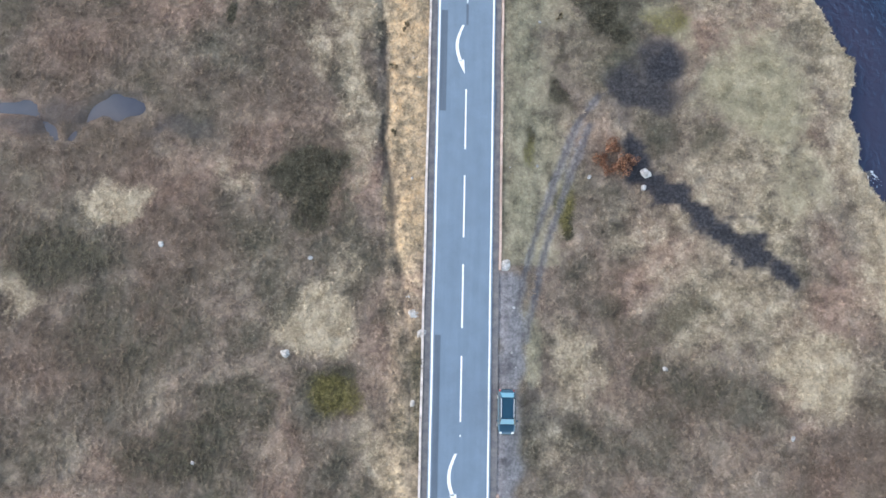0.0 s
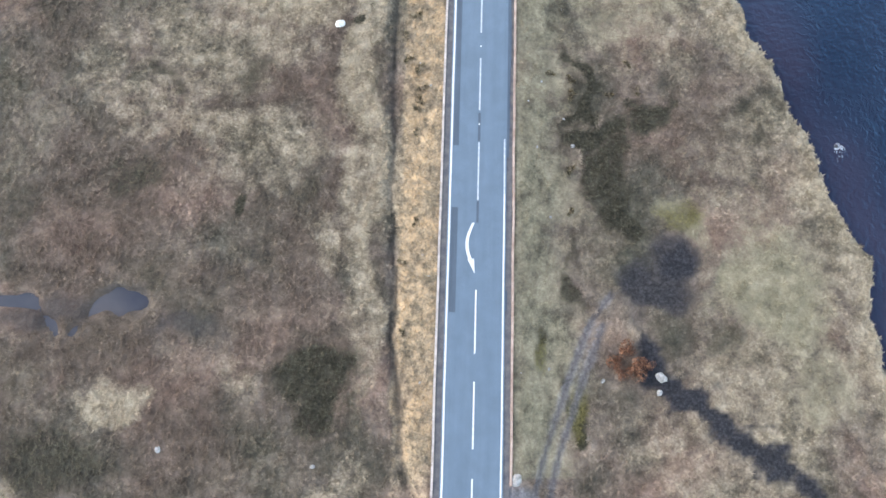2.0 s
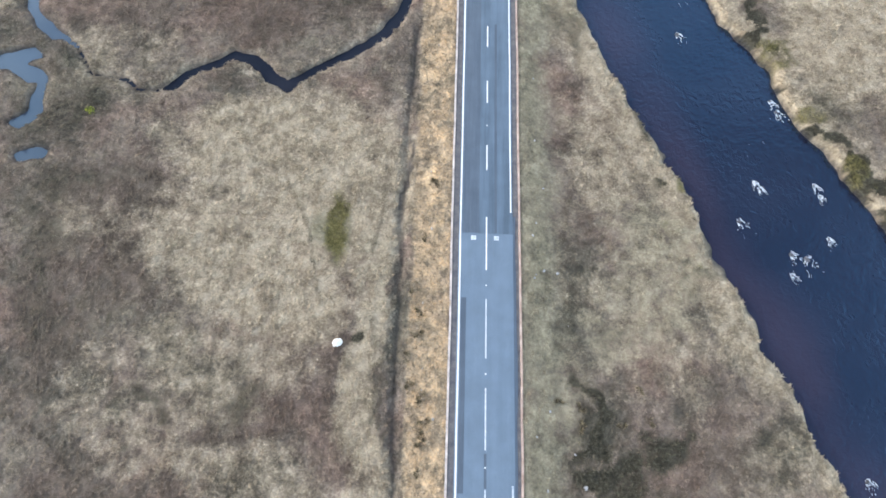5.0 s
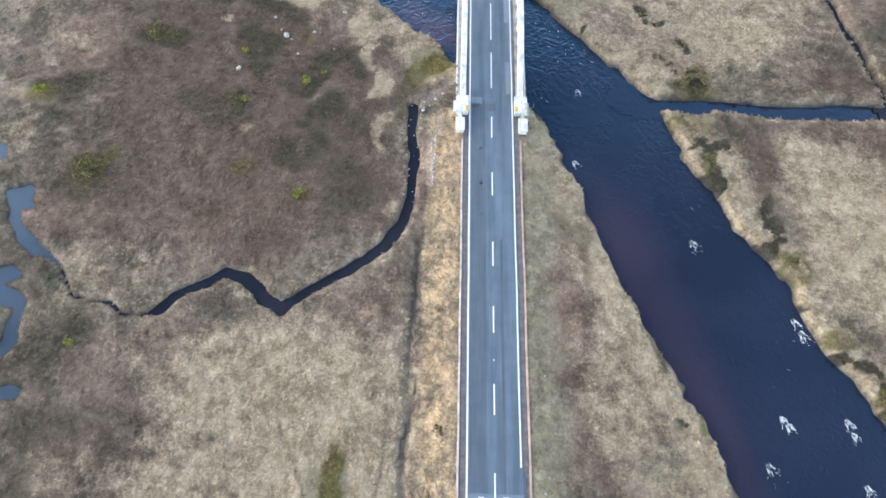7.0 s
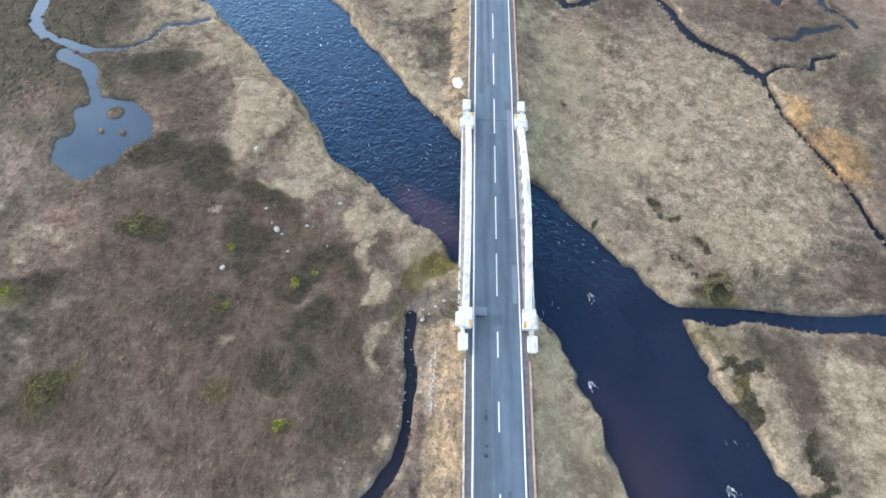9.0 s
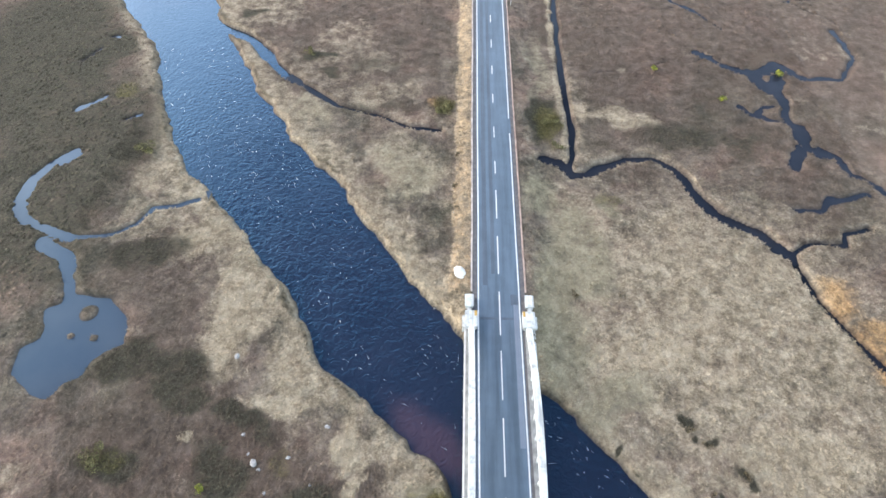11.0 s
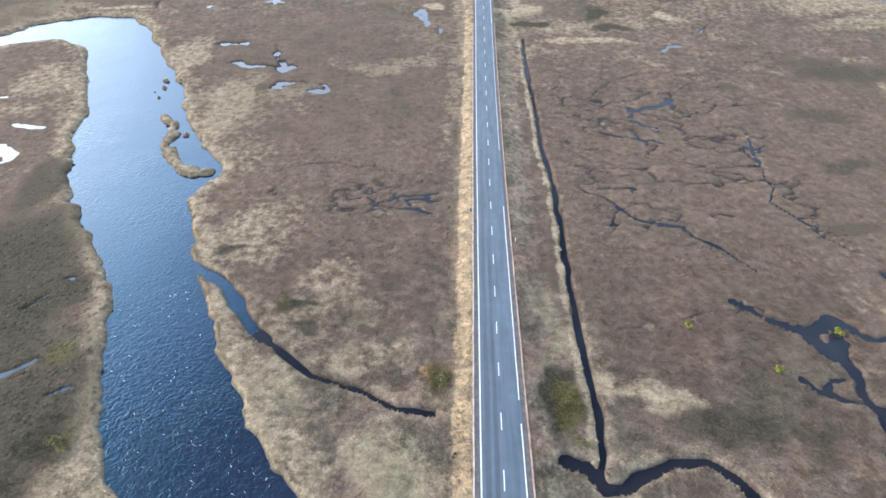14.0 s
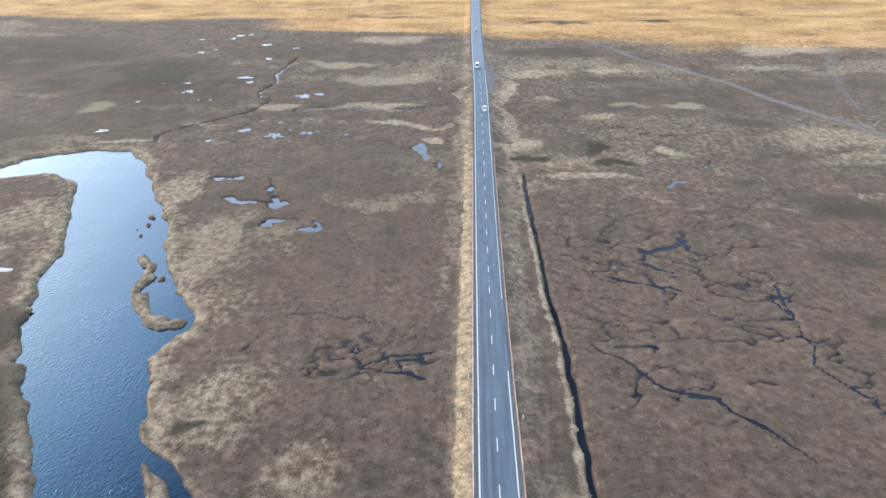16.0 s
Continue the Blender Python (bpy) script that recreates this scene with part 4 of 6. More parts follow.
FAINT_TRAILS = [[(-33, 60), (-32, 50), (-31.5, 42), (-32.5, 33)], [(-27, 56), (-26.2, 46), (-25.5, 38)], [(-22.8, 50), (-22, 42), (-22.4, 36)], [(-36, 52), (-35, 44)],
                [(-29.5, 66), (-28.2, 58)], [(-19, 107), (-18, 98), (-19.5, 92)], [(-27, 110), (-26, 98), (-28, 90)], [(-14, 100), (-13.5, 92)], [(-36, 104), (-35, 94)],
                [(-6.9, 150), (-7.1, 165), (-7.0, 200)], [(-41, 102), (-43, 94), (-42, 88)], [(-24, 30), (-23, 24), (-24, 18)]]


def clump(x, y, spots, reach=1.0):
    total = np.zeros(np.shape(x))
    for cx, cy, rx, ry, s in spots:
        d = np.hypot((x - cx) / rx, (y - cy) / ry)
        total = np.maximum(total, s * (1 - smooth(0.45, 1.3 * reach, d)))
    return total


def cover_at(x, y, river, channel, pool, ditch, off):
    wx = x + 4.5 * fractal(x, y, 9, 4, 60)
    wy = y + 4.5 * fractal(x, y, 9, 4, 70)
    far = smooth(290, 360, y)
    wx = wx + 16 * far * fractal(0.6 * x, y, 30, 4, 111)
    wy = wy + 12 * far * fractal(0.6 * x, y, 30, 4, 112)
    straw = clump(wx, wy, STRAW) * (1 - 0.42 * smooth(165, 200, y) * (1 - smooth(310, 345, y)))
    straw = np.maximum(straw, 0.6 * (1 - smooth(0.2, 1.1, near_line(x + 1.4, y, CHANNELS["drain_east"][0]) + 0.5 * value_noise(x, y, 2.5, 106))))
    bank = (1 - smooth(1.5, 7.5, np.abs(river) + 4.0 * fractal(x, y, 8, 4, 81))) * (0.74 - 0.22 * smooth(150, 200, y))
    straw = np.maximum(straw, bank)
    straw = np.maximum(straw, 0.22 * smooth(0.1, 0.6, fractal(x, y, 26, 4, 80)))
    straw = np.maximum(straw, (0.34 - 0.16 * smooth(180, 200, y)) * (1 - smooth(0.4, 2.4, channel + 1.2 * value_noise(x, y, 3, 85))))
    straw = np.maximum(straw, 0.46 * (1 - 0.55 * smooth(170, 220, y)) * smooth(0.05, 0.5, fractal(x, y, 8, 4, 83)) * smooth(-0.5, 0.3, fractal(x, y, 40, 2, 84)))
    green = np.maximum(clump(wx, wy, GREEN), 0.25 * smooth(0.15, 0.6, fractal(x, y, 13, 3, 86)) * (1 - smooth(165, 190, y))) * (off > 3.4)
    shrub = np.maximum(1.15 * clump(wx + 1.3 * fractal(x, y, 2.5, 2, 61), wy + 1.3 * fractal(x, y, 2.5, 2, 62), SHRUB), 0.46 * (1 - smooth(0.25, 0.7, straw)) * smooth(0.15, 0.6, fractal(x, y, 9, 4, 90)) * smooth(7, 12, off) * smooth(-0.4, 0.4, fractal(x, y, 45, 2, 91)))
    for trail in TRAILS:
        shrub = np.maximum(shrub, 0.44 * (1 - smooth(0.08, 0.5, near_line(x + 0.3 * value_noise(x, y, 2, 92), y, trail))))
    for trail in FAINT_TRAILS:
        shrub = np.maximum(shrub, 0.33 * (1 - smooth(0.02, 0.45, near_line(x + 0.4 * value_noise(x, y, 3, 96), y, trail))))
    shrub = np.maximum(shrub, 0.75 * (1 - smooth(-0.2, 0.8, np.abs(river - 0.9))) * smooth(0.0, 0.5, value_noise(x, y, 5, 12)))
    shore = (1 - smooth(2.5, 8.0, river + 3.0 * fractal(x, y, 6, 3, 103))) * smooth(18, 22, x) * smooth(48, 58, y) * (1 - smooth(104, 110, y))
    shrub = shrub * (1 - 0.9 * shore) + 1.05 * shore * smooth(0.08, 0.30, fractal(x, y, 3.2, 3, 102) + 0.35 * fractal(x, y, 1.2, 2, 104))
    wet = clump(x + 1.5 * fractal(x, y, 3, 4, 14), y + 1.5 * fractal(x, y, 3, 4, 24), WETS)
    hollow = near_line(x, y, HOLLOW)
    wet = np.maximum(wet, 1 - smooth(0.8, 2.3, hollow + 2.3 * fractal(x, y, 1.9, 4, 27)))
    wet = np.maximum(wet, 0.9 * (1 - smooth(-0.1, 0.35, channel)))
    wet = np.maximum(wet, (0.25 + 0.6 * smooth(20, 50, y)) * (1 - smooth(-0.1, 0.75, pool)))
    wet = np.maximum(wet, 0.85 * (1 - smooth(0.1, 0.6, ditch)) * (0.6 + 0.4 * value_noise(x, y, 6, 16)))
    wet = np.maximum(wet, 0.85 * (1 - smooth(0.1, 0.8, river)))
    # past this edge the far hill's sunlight is painted as gold grass
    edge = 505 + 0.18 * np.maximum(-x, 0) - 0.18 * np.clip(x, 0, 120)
    gold_sunlit = smooth(-16, 22, y - edge + 45 * fractal(0.3 * x, y, 55, 4, 95))
    band = fractal(0.3 * x, y, 34, 4, 97) * smooth(225, 330, y)
    straw = np.maximum(straw, 0.4 * smooth(0.12, 0.5, band + 0.4 * fractal(x, y, 9, 3, 99)))
    shrub = np.maximum(shrub, 0.32 * smooth(0.10, 0.5, -band))
    dry = smooth(-0.35, 0.3, fractal(0.35 * x, y, 28, 4, 101))
    straw = np.maximum(straw, 0.26 * smooth(285, 340, y) * smooth(-75, -10, x) * dry)
    side = x - road_line(y) + 0.35 * value_noise(x, y, 3.0, 93)
    outer = -8.3 + 1.5 * smooth(125, 150, y) + 0.8 * (1 - smooth(-12, 4, y))
    verge = smooth(outer - 0.25, outer + 0.35, side) * (1 - smooth(-3.9, -3.5, side)) * (1 - smooth(320, 380, y)) * (0.45 + 0.55 * smooth(-6, 2, y + 2 * value_noise(x, y, 3, 98))) * (1 - smooth(101, 103.5, y + value_noise(x, y, 2, 94)) * (1 - smooth(136, 139, y + value_noise(x, y, 2, 94))))
    gold_sunlit = np.maximum(gold_sunlit, 0.30 * verge)
    gold_sunlit = np.maximum(gold_sunlit, clump(wx, wy, GOLDEN))
    straw = np.maximum(straw, 0.7 * verge)
    shrub = shrub * (1 - 0.8 * verge)
    green = green * (1 - 0.9 * verge)
    lawn = smooth(3.6, 4.0, side) * (1 - smooth(6.5, 13.0, side + 2 * value_noise(x, y, 4, 105))) * (1 - smooth(100, 104, y)) * (y > -4)
    green = np.maximum(green, 0.62 * lawn)
    bare = np.zeros(np.shape(x))
    for rut in ([(5.1, -9.5), (7, -2.2), (9.6, 5.5), (11.7, 11), (14.1, 14.1)], [(6.5, -11.3), (8.5, -2.1), (11.1, 5.6), (13.2, 11)]):
        bare = np.maximum(bare, 0.7 * (1 - smooth(0.15, 0.65, line_distance(x, y, rut) + 0.2 * value_noise(x, y, 1.5, 17))))
        wet = np.maximum(wet, 0.6 * (1 - smooth(0.1, 0.5, line_distance(x, y, rut))))
    layby = line_distance(x, y, [(4.3, -6), (4.6, -10.5), (4.8, -16), (4.5, -23), (4.0, -27)]) + 0.7 * value_noise(x, y, 2, 18)
    bare = np.maximum(bare, 0.95 * (1 - smooth(0.7, 2.3, layby)))
    track = [(170, 328), (150, 353), (126, 392), (115, 416), (101, 435), (84, 455), (72, 480), (37, 518), (4, 543)]
    bare = np.maximum(bare, (0.8 - 0.4 * smooth(440, 500, y)) * (1 - smooth(0.9, 2.6, line_distance(x, y, track) + 0.8 * value_noise(x, y, 6, 110))))
    bare = np.maximum(bare, 0.55 * (1 - smooth(0.8, 2.6, line_distance(x, y, [(156, 381), (162, 404), (175, 437), (199, 486)]))))
    bare = np.maximum(bare, 0.9 * (1 - smooth(1.5, 3.0, line_distance(x, y, [(4.5, 402), (5.0, 420), (4.5, 440)]))))
    bare = np.maximum(bare, 0.3 * (1 - smooth(0.4, 1.2, line_distance(x, y, [(-7.5, 92), (-8.0, 97), (-6.5, 101.5)]))))
    bare = np.maximum(bare, 0.35 * (1 - smooth(0.5, 1.6, line_distance(x, y, [(-9.2, 105.2), (-6.8, 105.6), (-5.5, 107)]))))
    heath = smooth(160, 205, y + 16 * smooth(14, 22, x) + 22 * fractal(x, y, 30, 3, 88)) * smooth(5, 11, off) * (1 - 0.2 * smooth(270, 350, y))
    heath = np.maximum(heath, 0.8 * smooth(0.05, 0.4, fractal(x, y, 22, 3, 89)) * smooth(9, 14, np.abs(x)))
    west = smooth(-60, -46, x) * (1 - smooth(-17, -11, x)) * smooth(78, 92, y) * (1 - smooth(116, 130, y))
    heath = np.maximum(heath, west * smooth(-0.5, 0.05, fractal(x, y, 16, 3, 87)))
    straw = straw * (1 - 0.6 * west * (1 - smooth(0.3, 0.6, clump(wx, wy, STRAW_W + STRAW_NEAR_B))))
    green = green * (1 - 0.6 * west)
    heath = np.maximum(heath, clump(wx, wy, HEATH))
    moss = clump(x + 1.6 * fractal(x, y, 4, 4, 107), y + 1.6 * fractal(x, y, 4, 4, 108), MOSSY)
    moss = np.maximum(moss, 0.6 * shore * smooth(0.05, 0.35, fractal(x, y, 2.6, 3, 109)))
    return straw, green, shrub, wet, gold_sunlit, bare, heath, moss


def paint_cover(me, used):
    flat = [v.reshape(-1)[used] for v in (GX, GY, RIVER_D, CHANNEL_D, POOL_D, DITCH_D, ROAD_D)]
    straw, green, shrub, wet, gold_sunlit, bare, heath, moss = cover_at(*flat)
    for name, stack in (("cover", (straw, green, shrub, heath)), ("bare", (bare, gold_sunlit, wet, moss))):
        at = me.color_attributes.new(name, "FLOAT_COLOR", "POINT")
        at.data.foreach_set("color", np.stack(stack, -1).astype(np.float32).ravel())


# ---- ground and water ----
me, used = sheet("ground", GX, GY, GZ)
paint_cover(me, used)
me.materials.append(GROUND)
ground = tagged(new("ground", me), "rough boggy moorland with dry grass, heather and peat", "moorland", kind="structure")


def water_body(name, dist, x0, x1, y0, y1, step, level, material, label, category):
    gx, gy = np.meshgrid(np.arange(x0, x1, step), np.arange(y0, y1, step))
    d = dist(gx, gy)
    near = d < 1.4
    keep = near[:-1, :-1] | near[1:, 1:] | near[:-1, 1:] | near[1:, :-1]
    m, _ = sheet(name, gx, gy, level + rise(gy), keep)
    m.materials.append(material)
    if name == "river":
        co = np.empty(3 * len(m.vertices), np.float32)
        m.vertices.foreach_get("co", co)
        vx, vy = co[0::3], co[1::3]
        shoal = np.zeros(len(vx))
        for cx, cy, rx, ry, turn in ((-8.5, 118.5, 9.0, 3.0, -0.72), (-2, 113, 4, 2.5, -0.7)):
            c, q = math.cos(turn), math.sin(turn)
            u, w = c * (vx - cx) + q * (vy - cy), -q * (vx - cx) + c * (vy - cy)
            shoal = np.maximum(shoal, 1 - smooth(0.3, 1.2, np.hypot(u / rx, w / ry) + 0.25 * value_noise(vx, vy, 3, 21)))
        margin = 1 - smooth(0.5, 7.5, line_distance(vx, vy, WEST_BANK) + 2.0 * value_noise(vx, vy, 6, 25))
        shoal = np.maximum(shoal, 0.42 * margin * (1 - smooth(85, 100, vy)))
        m.attributes.new("bed", "FLOAT", "POINT").data.foreach_set("value", (0.6 * shoal).astype(np.float32))
        chop = (0.28 + 0.72 * smooth(104, 114, vy)) * (1 - 0.55 * smooth(132, 165, vy)) * (1 - smooth(170, 225, vy))
        m.attributes.new("chop", "FLOAT", "POINT").data.foreach_set("value", chop.astype(np.float32))
    return tagged(new(name, m), label, category, kind="structure")


water_body("river", lambda x, y: river_gap(*wander(x, y)), -250, 90, -85, 350, 1.25, RIVER_LEVEL, RIVER_WATER, "wide dark peaty river winding across the moor", "river")
for step, (name, (line, half, level)) in enumerate(CHANNELS.items()):
    xs, ys = [q[0] for q in line], [q[1] for q in line]
    water_body(name, lambda x, y, name=name: channel_gap(name, x, y), min(xs) - 3, max(xs) + 3, min(ys) - 3, max(ys) + 3, 0.6,
               MOOR - level - 0.004 * step, RIVER_WATER if name in ("tributary", "drain_mouth") else (STILL_WATER if "pool" in name else BROWN_WATER),
               "narrow dark brook or ditch cut into the moor", "brook")
for step, name in enumerate(list(POOLS) + list(LAGOONS)):
    lines = POOLS[name][0] if name in POOLS else [LAGOONS[name]]
    xs, ys = [q[0] for line in lines for q in line], [q[1] for line in lines for q in line]
    water_body(name, lambda x, y, name=name: pool_gap(name, x, y) - 0.3, min(xs) - 4, max(xs) + 4, min(ys) - 4, max(ys) + 4, 0.7, MOOR - 0.3 - 0.004 * step,
               FAR_WATER if "far" in name else FLOODED if "puddle" in name else (BROWN_WATER if "bog" in name or "east" in name else STILL_WATER), "shallow bog pool among the peat", "pool")


# ---- road ----
def part(name, bm, material, parent=None, label=""):
    m = bpy.data.meshes.new(name)
    bm.normal_update()
    bm.to_mesh(m)
    bm.free()
    m.materials.append(material)
    ob = new(name, m)
    if parent is not None:
        ob.parent = parent
    if label:
        tagged(ob, label)
    return ob


def strip(name, x0, x1, y0, y1, z, material, thick=0.0, parent=None, wobble=0.0, label=""):
    """A band that runs along the road and follows its rise."""
    bm = bmesh.new()
    count = max(1, int(math.ceil((y1 - y0) / 4.0)))
    rows = []
    for k in range(count + 1):
        y = y0 + (y1 - y0) * k / count
        zz, xc = z + float(rise(y)), float(road_line(y))
        w = wobble * float(value_noise(y, x0, 3.0, 8)) if wobble else 0.0
        top = [bm.verts.new((xc + x0 + w, y, zz)), bm.verts.new((xc + x1 + w, y, zz))]
        if thick:
            top = [bm.verts.new((xc + x0 + w, y, zz - thick))] + top + [bm.verts.new((xc + x1 + w, y, zz - thick))]
        rows.append(top)
    for a, b in zip(rows, rows[1:]):
        for i in range(len(a) - 1):
            bm.faces.new((a[i], a[i + 1], b[i + 1], b[i]))
    if thick:
        bm.faces.new(rows[0][::-1])
        bm.faces.new(rows[-1])
    return part(name, bm, material, parent, label)


ROAD_S, ROAD_N = -120.0, 900.0
road = tagged(strip("road", -3.66, 3.66, ROAD_S, ROAD_N, -0.06, EDGE_GRIT, 0.3), "straight two-lane moorland road with gritty edges", "road", kind="structure")
strip("carriageway", -3.02, 3.02, ROAD_S, 55.9, 0.0, OLD_ASPHALT, 0.05, road, label="older grey-blue asphalt surface")
strip("carriageway", -3.0, 3.0, 55.9, 436.0, -0.004, NEW_ASPHALT, 0.046, road, label="darker asphalt surface with wheel tracks")
strip("carriageway", -3.02, 3.02, 436.0, ROAD_N, 0.0, OLD_ASPHALT, 0.05, road, label="older grey-blue asphalt surface")
for name, x0, x1, y0, y1, mt in (("asphalt_patch", -2.62, -1.95, 11.7, 22.5, PATCH_ASPHALT), ("asphalt_patch", -2.62, -2.05, 29.2, 48.6, PATCH_ASPHALT),
                                 ("asphalt_patch", -2.6, -2.0, -60, -11.0, PATCH_ASPHALT)):
    strip(name, x0, x1, y0, y1, 0.004, mt, 0, road)

# lane markings
DASHES = [(23.3, 29.6), (33.2, 39.2), (42.2, 48.5), (51.7, 57.9), (63.7, 66.9), (72.6, 75.7), (80.6, 83.7), (89.9, 93.2), (98.3, 101.5),
          (106.1, 112.1), (114.3, 121.0), (123.3, 129.9), (132.2, 139.0), (142.0, 148.9), (152.4, 158.4), (162.1, 165.0), (170.9, 173.7),
          (180.3, 182.9), (189.0, 191.7)]
DASHES += [(5 - 6.3 + 9 * k, 5.0 + 9 * k) for k in (-2, -1, 0, 1)] + [(-37 - 9 * k, -31 - 9 * k) for k in range(6)]
DASHES += [(197.8 + 9.05 * k, 200.6 + 9.05 * k) for k in range(26)]
for y0, y1 in sorted(DASHES):
    worn = 32 < y0 < 43
    strip("centre_dash", 0.0, 0.15, y0, y1, 0.006, WORN_PAINT if worn or y0 > 22 and y0 < 24 else PAINT, 0, road)
for y0, y1 in ((ROAD_S, 104.0), (104.0, 250.0), (250.0, 432.0), (432.0, ROAD_N)):
    strip("edge_line", -2.90, -2.72, y0, y1, 0.006, PAINT, 0, road, 0.03)
for y0, y1, mt in ((ROAD_S, 24.0, PAINT), (24.0, 30.0, WORN_PAINT), (58.5, 104.0, PAINT), (104.0, 172.0, PAINT), (176.0, 226.0, PAINT),
                   (250.0, 330.0, WORN_PAINT), (330.0, 432.0, PAINT)):
    strip("edge_line", 2.72, 2.88, y0, y1, 0.006, mt, 0, road, 0.03)
for y in (9.8, 0.0, -9.0 + 1.0, -20.6, 31.6, 40.6, 50.0, 113.2, 122.1, 131.0, 140.6, 69.5):
    bm = bmesh.new()
    bmesh.ops.create_cube(bm, size=1.0, matrix=Matrix.Translation((0.075, y, 0.014)) @ Matrix.Diagonal((0.13, 0.16, 0.03, 1)))
    bmesh.ops.bevel(bm, geom=list(bm.edges), offset=0.01, segments=1, affect="EDGES")
    part("road_stud", bm, PAINT, road, "small white reflective road stud")


def deflection_arrow(y_tail):
    """A long bent arrow that tells drivers to keep in lane."""
    bm = bmesh.new()
    spine = [(-0.32 - 0.62 * math.sin(math.pi * min(1.0, k / 12 * 0.88)), y_tail - 3.9 * k / 12) for k in range(13)]
    rows = []
    for k, (x, y) in enumerate(spine):
        w = 0.13 + 0.05 * k / 12
        rows.append((bm.verts.new((x - w, y, 0.006)), bm.verts.new((x + w, y, 0.006))))
    for a, b in zip(rows, rows[1:]):
        bm.faces.new((a[0], b[0], b[1], a[1]))
    x, y = spine[-1]
    head = [bm.verts.new(p) for p in ((x - 0.32, y + 0.12, 0.006), (x + 0.45, y - 1.35, 0.006), (x + 0.36, y + 0.18, 0.006))]
    bm.faces.new(head)
    return part("lane_arrow", bm, PAINT, road, "white bent lane-deflection arrow painted on asphalt")


deflection_arrow(20.9)
deflection_arrow(-22.3)
# repairs, joints and wheel tracks
for x0, x1, y0, y1, mt in ((-2.55, -0.75, 56.0, 104.0, PATCH_ASPHALT), (0.95, 1.25, 56.0, 84.0, PATCH_ASPHALT), (-1.55, -1.15, 86.0, 98.5, PATCH_ASPHALT),
                           (1.95, 2.65, 117.5, 137.0, PALE_ASPHALT), (2.0, 2.62, 105.2, 110.5, PALE_ASPHALT), (-2.6, -1.2, 101.5, 104.6, PALE_ASPHALT),
                           (-0.7, 0.6, 102.4, 103.6, PATCH_ASPHALT), (-2.9, 2.4, 134.5, 134.9, PATCH_ASPHALT), (1.6, 2.6, 136.8, 138.6, PATCH_ASPHALT),
                           (-2.2, -1.5, 140.0, 250.0, PATCH_ASPHALT), (-1.0, -0.4, 142.0, 215.0, PATCH_ASPHALT), (-0.05, 0.22, 29.7, 32.9, PATCH_ASPHALT),
                           (-0.05, 0.2, 20.9, 23.2, PATCH_ASPHALT)):
    strip("asphalt_patch", x0, x1, y0, y1, 0.0025, mt, 0, road)
for x in (-1.35, 1.18):
    strip("survey_mark", x - 0.28, x + 0.28, 55.15, 55.65, 0.006, WORN_PAINT, 0, road, label="pale painted square beside the asphalt seam")
for side, mt, lab in ((-1, PALE_KERB, "pale worn concrete kerb along the road edge"), (1, RED_KERB, "rust-stained concrete kerb along the road edge")):
    for y0, y1 in ((-120, -26), (-4.5, 40), (40, 98), (139, 230), (230, 330)) if side > 0 else ((-120, -20), (-20, 30), (30, 98), (139, 240), (240, 330)):
        c = 3.76 * side
        tagged(strip("kerb", c - 0.11, c + 0.11, y0, y1, 0.05, mt, 0.25, None, 0.05), lab, "kerb", "kerbs along the road", "structure")
for x0, x1, y0, y1 in ((2.9, 3.3, 28, 58), (2.85, 3.1, 172, 176), (2.85, 3.2, 226, 250), (2.9, 3.15, 12, 14)):
    strip("broken_edge", x0, x1, y0, y1, -0.02, PATCH_ASPHALT, 0, road, 0.12, "dark broken asphalt edge")


# ---- bridge ----
def box(bm, x0, x1, y0, y1, z0, z1, soft=0.0):
    made = bmesh.ops.create_cube(bm, size=1.0, matrix=Matrix.Translation(((x0 + x1) / 2, (y0 + y1) / 2, (z0 + z1) / 2)) @ Matrix.Diagonal((abs(x1 - x0), abs(y1 - y0), abs(z1 - z0), 1)))
    if soft:
        es = {e for v in made["verts"] for e in v.link_edges}
        bmesh.ops.bevel(bm, geom=list(es), offset=soft, segments=2, affect="EDGES")
    return bm


def stained_white():
    m, n, l, b = nodes_of("stained white concrete", 0.75)
    p = place_of(n)
    paint = ramp(n, l, noise_node(n, l, 1.2, 6, 0.65, p), (0.30, (0.292, 0.301, 0.292)), (0.48, (0.533, 0.550, 0.542)), (0.7, (0.671, 0.688, 0.679)))
    sp = n.new("ShaderNodeMapping")
    sp.inputs["Scale"].default_value = (2.0, 0.12, 1.0)
    l.new(p, sp.inputs["Vector"])
    stain = ramp(n, l, noise_node(n, l, 1.0, 5, 0.65, sp.outputs[0]), (0.52, (0, 0, 0)), (0.68, (1, 1, 1)))
    lichen = ramp(n, l, noise_node(n, l, 3.5, 4, 0.6, p), (0.68, (0, 0, 0)), (0.76, (0.7, 0.7, 0.7)))
    col = mix(n, l, stain, paint, (0.30, 0.31, 0.31))
    col = mix(n, l, lichen, col, (0.40, 0.33, 0.20))
    l.new(col, b.inputs["Base Color"])
    bump(n, l, b, noise_node(n, l, 12, 4, 0.6, p), 0.3, 0.015)
    return m


STAINED_WHITE = stained_white()
LICHEN = speckled("orange lichen", (0.42, 0.24, 0.06), (0.60, 0.38, 0.12), 4, 0.9, 0.01)
bridge = tagged(new("arch_bridge"), "white-painted concrete bowstring arch bridge over the dark river", "bridge", kind="structure")
part("deck", box(bmesh.new(), -4.35, 4.35, 103.4, 134.6, -0.95, -0.37), GREY_CONCRETE, bridge)


def rib_height(y):
    u = (y - BRIDGE_SOUTH) / (BRIDGE_NORTH - BRIDGE_SOUTH)
    return 0.75 + 3.4 * 4 * u * (1 - u)


